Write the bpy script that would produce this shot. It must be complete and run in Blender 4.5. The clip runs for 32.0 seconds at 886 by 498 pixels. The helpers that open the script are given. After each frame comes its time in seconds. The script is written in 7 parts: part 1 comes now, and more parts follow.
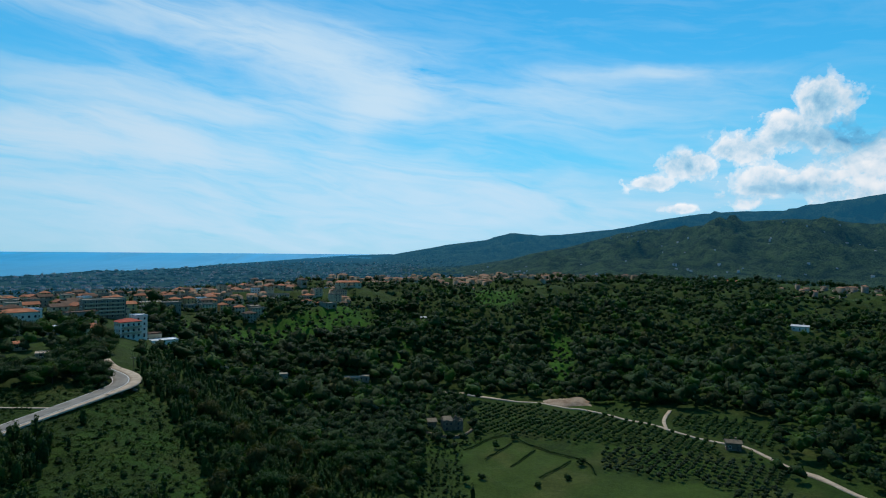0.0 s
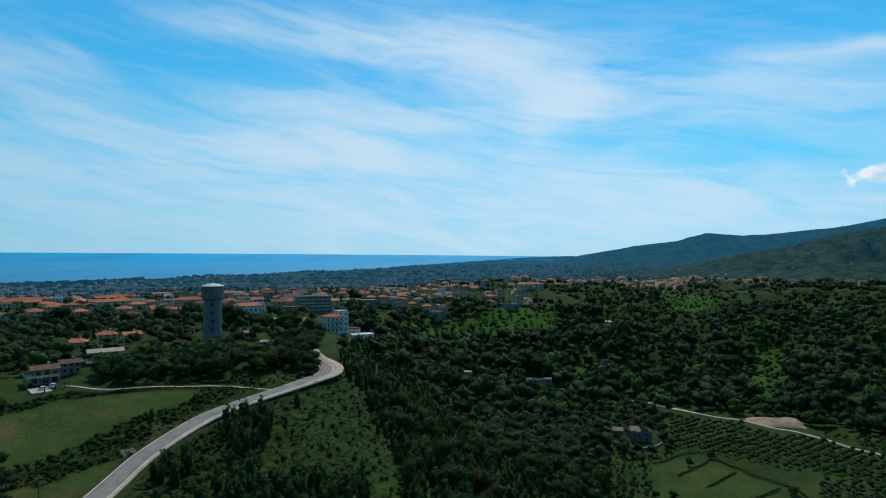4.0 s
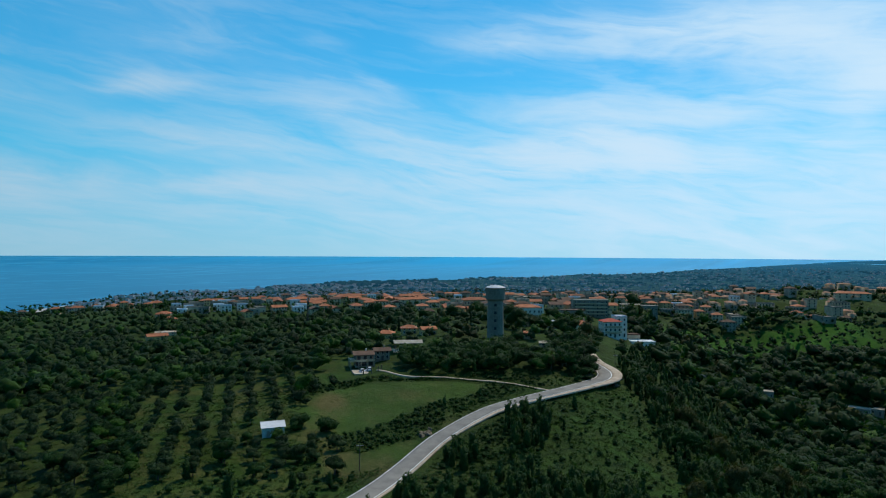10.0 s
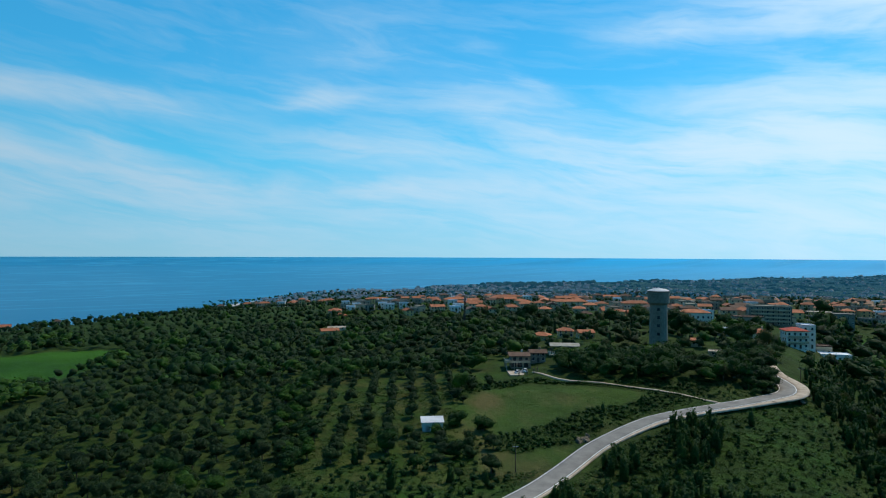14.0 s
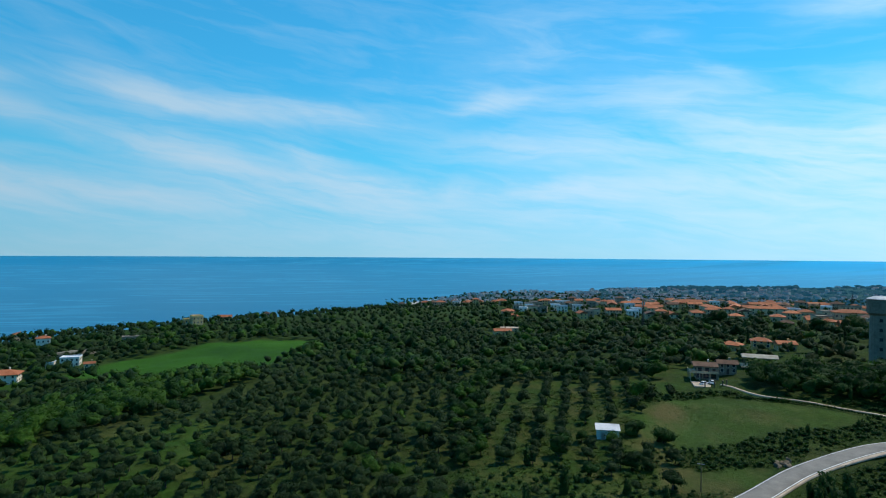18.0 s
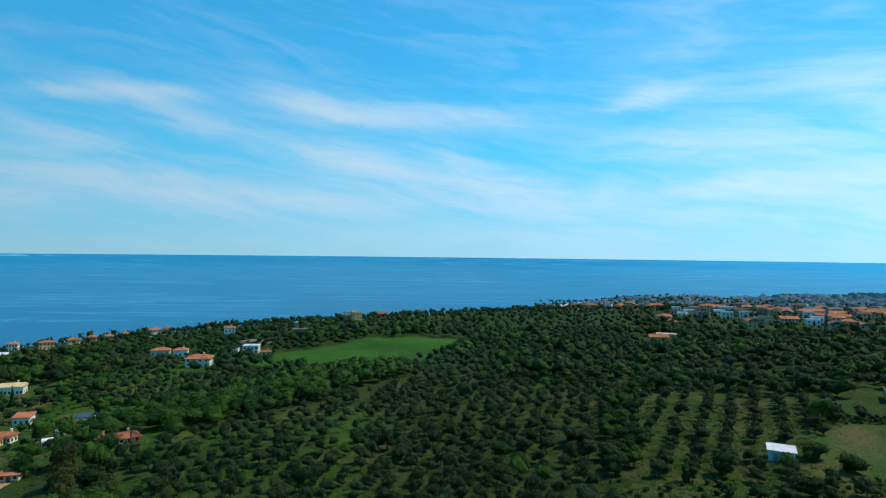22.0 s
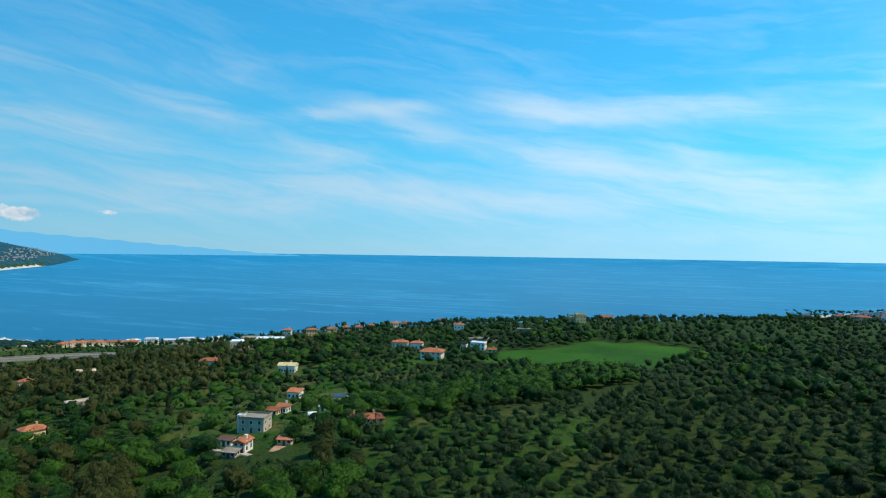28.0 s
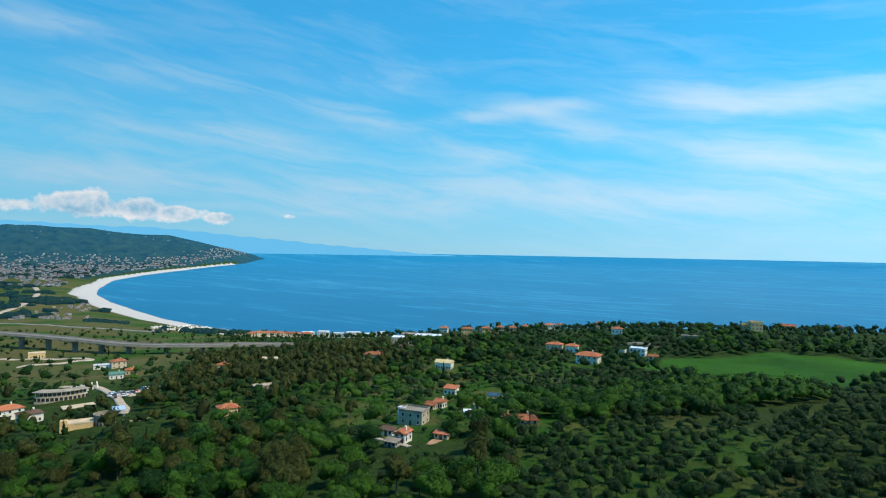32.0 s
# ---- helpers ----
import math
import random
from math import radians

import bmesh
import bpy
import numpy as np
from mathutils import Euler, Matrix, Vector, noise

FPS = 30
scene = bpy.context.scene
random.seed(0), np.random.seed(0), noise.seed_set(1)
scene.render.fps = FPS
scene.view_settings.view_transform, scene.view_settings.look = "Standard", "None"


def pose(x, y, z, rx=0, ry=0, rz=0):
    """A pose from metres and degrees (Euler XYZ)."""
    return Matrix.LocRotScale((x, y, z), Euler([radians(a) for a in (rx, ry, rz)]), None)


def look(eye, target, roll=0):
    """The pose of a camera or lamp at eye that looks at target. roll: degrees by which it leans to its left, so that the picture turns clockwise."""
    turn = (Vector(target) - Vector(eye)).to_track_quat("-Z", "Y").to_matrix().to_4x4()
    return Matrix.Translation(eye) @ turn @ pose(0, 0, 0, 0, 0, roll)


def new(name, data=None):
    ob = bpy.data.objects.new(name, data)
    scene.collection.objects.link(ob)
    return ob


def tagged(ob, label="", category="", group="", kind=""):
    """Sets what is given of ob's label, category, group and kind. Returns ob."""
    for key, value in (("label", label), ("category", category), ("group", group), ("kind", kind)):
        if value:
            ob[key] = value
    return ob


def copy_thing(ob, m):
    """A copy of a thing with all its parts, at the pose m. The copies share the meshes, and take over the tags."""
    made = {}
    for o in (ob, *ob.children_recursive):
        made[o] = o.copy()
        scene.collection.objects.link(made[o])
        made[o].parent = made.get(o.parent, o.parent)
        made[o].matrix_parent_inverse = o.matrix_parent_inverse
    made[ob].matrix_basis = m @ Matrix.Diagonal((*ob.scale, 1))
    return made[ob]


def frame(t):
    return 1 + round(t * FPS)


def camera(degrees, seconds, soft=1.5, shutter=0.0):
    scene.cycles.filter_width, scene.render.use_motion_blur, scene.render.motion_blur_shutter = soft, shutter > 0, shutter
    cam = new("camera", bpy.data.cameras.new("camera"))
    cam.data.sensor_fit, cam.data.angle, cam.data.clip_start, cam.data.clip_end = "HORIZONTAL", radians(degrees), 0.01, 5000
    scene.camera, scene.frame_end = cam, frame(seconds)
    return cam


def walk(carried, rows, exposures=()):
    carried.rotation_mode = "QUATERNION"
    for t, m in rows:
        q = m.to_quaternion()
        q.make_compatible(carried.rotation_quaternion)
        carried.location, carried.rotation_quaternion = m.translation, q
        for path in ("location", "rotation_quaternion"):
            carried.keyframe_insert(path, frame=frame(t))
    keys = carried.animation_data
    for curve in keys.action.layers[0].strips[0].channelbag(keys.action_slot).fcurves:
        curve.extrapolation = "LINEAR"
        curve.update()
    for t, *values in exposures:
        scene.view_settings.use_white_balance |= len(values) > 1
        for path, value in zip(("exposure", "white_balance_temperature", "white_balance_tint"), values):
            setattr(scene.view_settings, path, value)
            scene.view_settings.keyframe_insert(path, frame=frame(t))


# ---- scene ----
H = 150.0  # height of the lens above the sea
cam = camera(73.08, 32.0, soft=1.05)
PATH = [
    (0.0, pose(0, 0, H, 90.212, -0.586, 0.012)),
    (1.0, pose(0, 0, H, 90.198, -0.614, 4.051)),
    (2.0, pose(0, 0, H, 90.194, -0.584, 8.352)),
    (3.0, pose(0, 0, H, 90.213, -0.541, 12.876)),
    (3.5, pose(0, 0, H, 90.220, -0.516, 15.109)),
    (5.5, pose(0, 0, H, 90.253, -0.421, 23.837)),
    (6.0, pose(0, 0, H, 90.264, -0.400, 25.986)),
    (7.0, pose(0, 0, H, 90.293, -0.362, 30.376)),
    (8.0, pose(0, 0, H, 90.326, -0.322, 34.779)),
    (9.0, pose(0, 0, H, 90.357, -0.319, 39.116)),
    (10.0, pose(0, 0, H, 90.384, -0.293, 43.384)),
    (11.0, pose(0, 0, H, 90.392, -0.290, 47.421)),
    (12.0, pose(0, 0, H, 90.412, -0.223, 51.086)),
    (13.0, pose(0, 0, H, 90.431, -0.202, 54.664)),
    (14.0, pose(0, 0, H, 90.437, -0.238, 58.182)),
    (14.5, pose(0, 0, H, 90.436, -0.258, 60.069)),
    (16.5, pose(0, 0, H, 90.436, -0.338, 68.581)),
    (17.0, pose(0, 0, H, 90.443, -0.352, 70.741)),
    (18.0, pose(0, 0, H, 90.463, -0.376, 74.600)),
    (19.0, pose(0, 0, H, 90.467, -0.456, 78.152)),
    (20.0, pose(0, 0, H, 90.455, -0.523, 81.703)),
    (21.0, pose(0, 0, H, 90.433, -0.580, 85.251)),
    (22.0, pose(0, 0, H, 90.419, -0.644, 88.756)),
    (23.0, pose(0, 0, H, 90.411, -0.680, 92.278)),
    (24.0, pose(0, 0, H, 90.386, -0.719, 95.802)),
    (25.0, pose(0, 0, H, 90.355, -0.750, 99.317)),
    (25.5, pose(0, 0, H, 90.337, -0.760, 101.078)),
    (27.5, pose(0, 0, H, 90.291, -0.817, 108.152)),
    (28.0, pose(0, 0, H, 90.285, -0.848, 109.936)),
    (29.0, pose(0, 0, H, 90.266, -0.933, 113.571)),
    (30.0, pose(0, 0, H, 90.230, -0.974, 117.175)),
    (31.0, pose(0, 0, H, 90.174, -1.027, 120.730)),
    (31.5, pose(0, 0, H, 90.149, -1.028, 122.632)),
    (32.0, pose(0, 0, H, 90.126, -0.995, 124.638)),
]
EXPOSURES = [(0.0, -0.5), (6.0, -0.47), (13.0, -0.3), (19.0, -0.08), (25.0, 0.12), (32.0, 0.24)]
walk(cam, PATH, EXPOSURES)

# ---- light: a high sun ahead of the first view, clear sky with thin cirrus ----
SUN_AZ, SUN_EL = 12.0, 54.0     # degrees; bearings count to the left of +y


def bearing(az, r, z=0.0):
    """The place at a bearing and a distance from the lens's foot."""
    a = radians(az)
    return Vector((-r * math.sin(a), r * math.cos(a), z))


def node(nt, kind, inputs=None, **props):
    n = nt.nodes.new(kind)
    for k, v in props.items():
        setattr(n, k, v)
    for k, v in (inputs or {}).items():
        if isinstance(v, bpy.types.NodeSocket):
            nt.links.new(v, n.inputs[k])
        else:
            n.inputs[k].default_value = v
    return n


def maths(nt, op, a, b=0.0, c=0.0, clamp=False):
    return node(nt, "ShaderNodeMath", {0: a, 1: b, 2: c}, operation=op, use_clamp=clamp).outputs[0]


def vmaths(nt, op, a, b=(0, 0, 0)):
    return node(nt, "ShaderNodeVectorMath", {0: a, 1: b}, operation=op)


def ramp(nt, fac, stops, mode="LINEAR"):
    n = node(nt, "ShaderNodeValToRGB", {0: fac})
    n.color_ramp.interpolation = mode
    e = n.color_ramp.elements
    while len(e) < len(stops):
        e.new(0.5)
    for el, (p, c) in zip(e, stops):
        el.position = p
        el.color = (*c, 1) if len(c) == 3 else (c[0],) * 3 + (1,)
    return n.outputs[0]


def mix(nt, fac, a, b, kind="MIX"):
    n = node(nt, "ShaderNodeMix", {0: fac, 6: a, 7: b}, data_type="RGBA", blend_type=kind)
    return n.outputs[2]


def col(r, g, b):
    return (r, g, b, 1)


def noise_at(nt, vec, scale, detail=5.0, rough=0.55, distort=0.0):
    return node(nt, "ShaderNodeTexNoise", {"Vector": vec, "Scale": scale, "Detail": detail, "Roughness": rough, "Distortion": distort}).outputs[0]


def build_sky():
    world = bpy.data.worlds.new("sky")
    scene.world = world
    world.use_nodes = True
    nt = world.node_tree
    nt.nodes.clear()
    air = node(nt, "ShaderNodeTexSky", sky_type="NISHITA", sun_disc=False, sun_elevation=radians(SUN_EL), sun_rotation=radians(-SUN_AZ),
               altitude=150.0, air_density=1.0, dust_density=0.6, ozone_density=2.0).outputs[0]
    way = node(nt, "ShaderNodeTexCoord").outputs["Generated"]
    xyz = node(nt, "ShaderNodeSeparateXYZ", {0: way})
    up = maths(nt, "MAXIMUM", xyz.outputs[2], 0.0)
    # the air's own blue, deeper with height, paler low over the sea
    tone = ramp(nt, up, [(0.0, (0.31, 0.66, 0.86)), (0.05, (0.20, 0.64, 0.91)), (0.15, (0.085, 0.60, 0.97)), (0.28, (0.05, 0.48, 0.92)), (0.55, (0.03, 0.32, 0.74)), (1.0, (0.02, 0.18, 0.5))])
    side = maths(nt, "POWER", 2.0, maths(nt, "MULTIPLY_ADD", xyz.outputs[1], 0.52, 0.03))            # brighter on the sun's side
    deep = vmaths(nt, "SCALE", tone)
    nt.links.new(maths(nt, "MULTIPLY", side, 10.0), deep.inputs["Scale"])
    blue = mix(nt, 0.93, air, deep.outputs[0])
    # bearing and height in degrees, bent by a slow wander so that no band runs straight
    wander = node(nt, "ShaderNodeTexNoise", {"Vector": way, "Scale": 3.2, "Detail": 5.0, "Roughness": 0.6}).outputs[1]
    wxyz = node(nt, "ShaderNodeSeparateXYZ", {0: wander})
    az0 = maths(nt, "MULTIPLY", maths(nt, "ARCTAN2", maths(nt, "MULTIPLY", xyz.outputs[0], -1.0), xyz.outputs[1]), 57.2958)
    el0 = maths(nt, "MULTIPLY", maths(nt, "ARCSINE", xyz.outputs[2]), 57.2958)
    az = maths(nt, "ADD", az0, maths(nt, "MULTIPLY_ADD", wxyz.outputs[0], 5.0, -2.5))
    el = maths(nt, "ADD", el0, maths(nt, "MULTIPLY_ADD", wxyz.outputs[1], 2.8, -1.4))
    total = [None]

    def band(a, e, length, width, tilt, k):
        """A streak of cirrus: bearing, height, half length and half width in degrees, its tilt, its strength."""
        c, s = math.cos(radians(tilt)), math.sin(radians(tilt))
        da, de = maths(nt, "SUBTRACT", az, a), maths(nt, "SUBTRACT", el, e)
        u = maths(nt, "ADD", maths(nt, "MULTIPLY", da, c / length), maths(nt, "MULTIPLY", de, s / length))
        v = maths(nt, "ADD", maths(nt, "MULTIPLY", da, -s / width), maths(nt, "MULTIPLY", de, c / width))
        g = maths(nt, "EXPONENT", maths(nt, "MULTIPLY", maths(nt, "ADD", maths(nt, "MULTIPLY", u, u), maths(nt, "MULTIPLY", v, v)), -1.0))
        total[0] = maths(nt, "MULTIPLY", g, k) if total[0] is None else maths(nt, "MULTIPLY_ADD", g, k, total[0])

    band(22.1, 19.1, 9.8, 2.25, 5, 1.30), band(8.9, 16.4, 8.1, 2.95, 12, 1.46), band(6.3, 13.1, 5.8, 1.83, -33, 1.23), band(-8.9, 13.7, 14.0, 2.67, 4, 0.65)
    band(-18.0, 15.7, 8.2, 0.56, 4, 0.72), band(29.8, 12.7, 8.6, 2.25, 3, 0.65), band(30.0, 9.1, 8.4, 1.55, 4, 0.98), band(25.1, 9.2, 4.1, 1.26, 24, 0.81)
    band(16.7, 12.6, 8.4, 1.69, -3, 0.65), band(20.6, 5.6, 19.1, 4.21, 1, 0.72), band(-2.3, 5.6, 15.0, 2.81, 7, 0.98), band(10.3, 2.1, 19.7, 2.81, -1, 0.78)
    band(-18.1, 3.4, 7.5, 2.11, -20, 0.39), band(49.9, 11.3, 9.7, 2.95, 20, 0.49), band(32.7, 8.0, 14.5, 2.25, -1, 0.98), band(60.6, 6.3, 13.1, 1.69, 2, 0.38)
    band(65.4, 9.6, 7.6, 1.40, 6, 0.34), band(48.6, 15.2, 3.5, 0.56, 20, 0.30), band(54.6, 18.8, 2.1, 0.52, 4, 0.14), band(69.8, 14.3, 3.4, 0.65, 5, 0.13)
    band(51.5, 3.1, 14.7, 1.76, 2, 0.22), band(38.3, 19.3, 5.1, 1.26, -1, 0.47), band(101.3, 13.7, 4.6, 1.12, 13, 0.61), band(91.0, 13.0, 11.0, 1.05, 1, 0.66)
    band(98.5, 8.8, 6.3, 1.69, 12, 0.72), band(85.2, 6.8, 10.7, 1.55, 10, 0.72), band(65.1, 5.8, 14.0, 0.99, -1, 0.38), band(65.1, 10.1, 11.6, 1.40, 5, 0.26)
    band(70.5, 14.1, 3.4, 0.77, -10, 0.57), band(59.6, 12.9, 10.1, 2.81, 11, 0.19), band(86.3, 8.8, 4.6, 0.91, 21, 0.44), band(54.7, 19.0, 2.0, 0.59, 17, 0.16)
    band(69.2, 18.3, 8.1, 2.81, -9, 0.17), band(67.7, 3.3, 2.7, 0.32, -1, 0.19), band(132.6, 12.7, 4.7, 0.85, 11, 0.55), band(117.6, 13.0, 7.7, 0.64, -5, 0.61)
    band(111.4, 11.2, 5.7, 0.99, 17, 0.47), band(114.6, 6.0, 9.9, 1.26, 3, 0.66), band(129.3, 4.6, 8.4, 1.55, 1, 0.50), band(100.4, 4.9, 14.0, 0.91, -0, 0.42)
    band(119.8, 9.1, 5.7, 0.91, 9, 0.42), band(131.0, 15.8, 6.6, 1.76, 2, 0.17), band(84.6, 2.6, 23.0, 2.11, -0, 0.14), band(158.5, 17.1, 4.1, 0.85, 2, 0.50)
    band(143.0, 9.8, 5.5, 0.99, 3, 0.55), band(155.3, 5.6, 7.6, 1.26, -0, 0.50), band(138.4, 5.5, 20.6, 1.40, -0, 0.38), band(137.9, 3.2, 3.8, 0.32, -2, 0.24)
    band(150.4, 14.3, 8.2, 1.40, -3, 0.25)
    band(-29, 6.5, 9, 3.4, 8, 0.5), band(150, 9, 40, 3, 2, 0.2), band(120, 4.0, 48, 1.2, 0, 0.18), band(62, 3.0, 40, 1.8, 0, 0.1)
    # fibres drawn out along the wind, two sizes
    flow = node(nt, "ShaderNodeCombineXYZ", {0: maths(nt, "MULTIPLY", az, 0.055), 1: maths(nt, "MULTIPLY_ADD", az, -0.045, maths(nt, "MULTIPLY", el, 0.34)), 2: 0.0}).outputs[0]
    coarse, fine = noise_at(nt, flow, 1.0, 6, 0.58, 1.1), noise_at(nt, flow, 2.6, 6, 0.52, 1.2)
    fibre = maths(nt, "ADD", maths(nt, "MULTIPLY", coarse, 1.6), maths(nt, "MULTIPLY", fine, 0.6))
    thin = ramp(nt, maths(nt, "MULTIPLY", fibre, 0.5), [(0.50, (0.0,)), (0.80, (0.18,))])
    veil = maths(nt, "ADD", maths(nt, "MULTIPLY", total[0], maths(nt, "MULTIPLY_ADD", fibre, 1.9, -1.22)), thin)
    cover = maths(nt, "SUBTRACT", 1.0, maths(nt, "EXPONENT", maths(nt, "MULTIPLY", maths(nt, "MAXIMUM", veil, 0.0), -1.25)))
    bright = node(nt, "ShaderNodeVectorMath", {0: CLOUD_COLOUR}, operation="SCALE")
    nt.links.new(side, bright.inputs["Scale"])
    out = mix(nt, maths(nt, "MULTIPLY", cover, 1.0, clamp=True), blue, bright.outputs[0])

    # cumulus heaped over the hills and the headland: soft envelopes broken up by billows, brighter towards the sun
    def puffs(shift):
        moved = vmaths(nt, "ADD", way, shift).outputs[0]
        billow = noise_at(nt, moved, 15.0, 7, 0.6, 0.25)
        wobble = node(nt, "ShaderNodeTexNoise", {"Vector": moved, "Scale": 30.0, "Detail": 3.0}).outputs[1]
        bent = vmaths(nt, "ADD", moved, vmaths(nt, "SCALE", vmaths(nt, "SUBTRACT", wobble, (0.5, 0.5, 0.5)).outputs[0]).outputs[0])
        bent.inputs[1].links[0].from_node.inputs["Scale"].default_value = 0.022
        heads = node(nt, "ShaderNodeTexVoronoi", {"Vector": bent.outputs[0], "Scale": 30.0, "Detail": 3.0, "Roughness": 0.55, "Lacunarity": 2.2, "Smoothness": 0.35}, feature="SMOOTH_F1", normalize=True).outputs[0]
        return maths(nt, "SUBTRACT", maths(nt, "MULTIPLY", billow, 1.0), maths(nt, "MULTIPLY", heads, 0.7))

    heap = [None]

    def blob(a, e, w, h, k):
        u = maths(nt, "DIVIDE", maths(nt, "SUBTRACT", az0, a), w)
        v = maths(nt, "DIVIDE", maths(nt, "SUBTRACT", el0, e), h)
        g = maths(nt, "EXPONENT", maths(nt, "MULTIPLY", maths(nt, "ADD", maths(nt, "MULTIPLY", u, u), maths(nt, "MULTIPLY", v, v)), -1.0))
        heap[0] = maths(nt, "MULTIPLY", g, k) if heap[0] is None else maths(nt, "MAXIMUM", heap[0], maths(nt, "MULTIPLY", g, k))

    blob(-32.5, 12.2, 2.6, 2.2, 1.0), blob(-30.0, 10.0, 3.2, 2.2, 1.0), blob(-26.5, 8.8, 3.2, 1.7, 1.0), blob(-22.5, 7.6, 3.4, 1.5, 1.0), blob(-19.0, 6.3, 2.6, 1.0, 0.95)
    blob(-29.0, 6.2, 6.0, 2.0, 0.85), blob(-36.0, 7.5, 4.0, 2.6, 0.9), blob(-35.5, 4.6, 7.0, 1.4, 0.8), blob(-21.0, 4.0, 2.4, 0.5, 0.85), blob(-26.8, 4.3, 2.2, 0.7, 0.7)
    blob(156.0, 3.35, 3.0, 1.15, 1.4), blob(152.0, 3.1, 3.0, 0.95, 1.4), blob(148.6, 2.85, 2.4, 0.8, 1.35), blob(145.2, 2.55, 2.0, 0.55, 1.1), blob(160.5, 3.1, 2.6, 0.6, 0.75), blob(139.0, 2.9, 1.0, 0.25, 0.6)
    here, sunward = puffs((0, 0, 0)), puffs((0.006, 0.004, 0.014))
    dense = maths(nt, "SUBTRACT", maths(nt, "ADD", heap[0], maths(nt, "MULTIPLY", here, 2.1)), 1.02)
    body = ramp(nt, dense, [(0.0, (0.0,)), (0.12, (0.5,)), (0.36, (1.0,))], "EASE")
    body = maths(nt, "MULTIPLY", body, ramp(nt, heap[0], [(0.12, (0.0,)), (0.4, (1.0,))]))
    lit = maths(nt, "MULTIPLY_ADD", maths(nt, "SUBTRACT", here, sunward), 1.5, 0.66)
    lit = maths(nt, "SUBTRACT", lit, maths(nt, "MULTIPLY", ramp(nt, dense, [(0.3, (0.0,)), (0.6, (1.0,))]), 0.2), clamp=True)
    heap[0] = None
    blob(-34.6, 9.6, 2.4, 1.1, 0.9), blob(-29.5, 5.4, 3.0, 0.6, 0.5), blob(-25.0, 4.9, 2.2, 0.5, 0.4)          # undersides in the cloud's own shade
    lit = maths(nt, "SUBTRACT", lit, heap[0], clamp=True)
    white = ramp(nt, lit, [(0.0, (0.11, 0.36, 0.62)), (0.35, (0.36, 0.62, 0.82)), (0.62, (0.72, 0.83, 0.93)), (0.9, (0.98, 0.98, 1.0))])
    tall = vmaths(nt, "SCALE", white)
    nt.links.new(maths(nt, "MULTIPLY", side, 9.6), tall.inputs["Scale"])
    out = mix(nt, maths(nt, "MULTIPLY", body, 0.96), out, tall.outputs[0])
    bg = node(nt, "ShaderNodeBackground", {0: out, 1: SKY_STRENGTH})
    nt.links.new(bg.outputs[0], node(nt, "ShaderNodeOutputWorld").inputs[0])


SKY_STRENGTH, CLOUD_COLOUR = 0.10, (5.5, 7.35, 8.9)
build_sky()
sun = new("sun", bpy.data.lights.new("sun", "SUN"))
sun.data.energy, sun.data.angle, sun.data.color = 3.85, radians(0.5), (1.0, 0.90, 0.70)
sun.matrix_world = look(bearing(SUN_AZ, 100 * math.cos(radians(SUN_EL)), 100 * math.sin(radians(SUN_EL))), (0, 0, 0))

# ---- materials ----


def material(name, rough=0.9, metal=0.0, spec=0.3):
    m = bpy.data.materials.new(name)
    m.use_nodes = True
    nt = m.node_tree
    b = nt.nodes["Principled BSDF"]
    b.inputs["Roughness"].default_value = rough
    b.inputs["Metallic"].default_value = metal
    b.inputs["Specular IOR Level"].default_value = spec
    place = node(nt, "ShaderNodeNewGeometry").outputs["Position"]
    return m, nt, b, place


def bump(nt, b, height, strength=0.4, dist=0.1):
    n = node(nt, "ShaderNodeBump", {"Strength": strength, "Distance": dist, "Height": height})
    nt.links.new(n.outputs[0], b.inputs["Normal"])


def plain(name, c1, c2, scale=1.0, rough=0.85, metal=0.0, spec=0.3, fine=8.0, rand=0.0, relief=0.15):
    """Two tones in broad stains, a finer grain, a little relief; rand: how far whole pieces differ."""
    m, nt, b, place = material(name, rough, metal, spec)
    broad = noise_at(nt, place, scale, 4)
    grain = noise_at(nt, place, scale * fine, 3)
    f = maths(nt, "ADD", maths(nt, "MULTIPLY", broad, 1.3), maths(nt, "MULTIPLY", grain, 0.7))
    c = mix(nt, ramp(nt, maths(nt, "SUBTRACT", f, 0.5), [(0.25, (0.0,)), (0.75, (1.0,))]), col(*c1), col(*c2))
    if rand:
        info = node(nt, "ShaderNodeObjectInfo").outputs["Random"]
        k = maths(nt, "ADD", maths(nt, "MULTIPLY", info, 2 * rand), 1 - rand)
        c = mix(nt, 1.0, c, node(nt, "ShaderNodeCombineXYZ", {0: k, 1: k, 2: k}).outputs[0], "MULTIPLY")
    nt.links.new(c, b.inputs["Base Color"])
    bump(nt, b, grain, relief, 0.05)
    return m


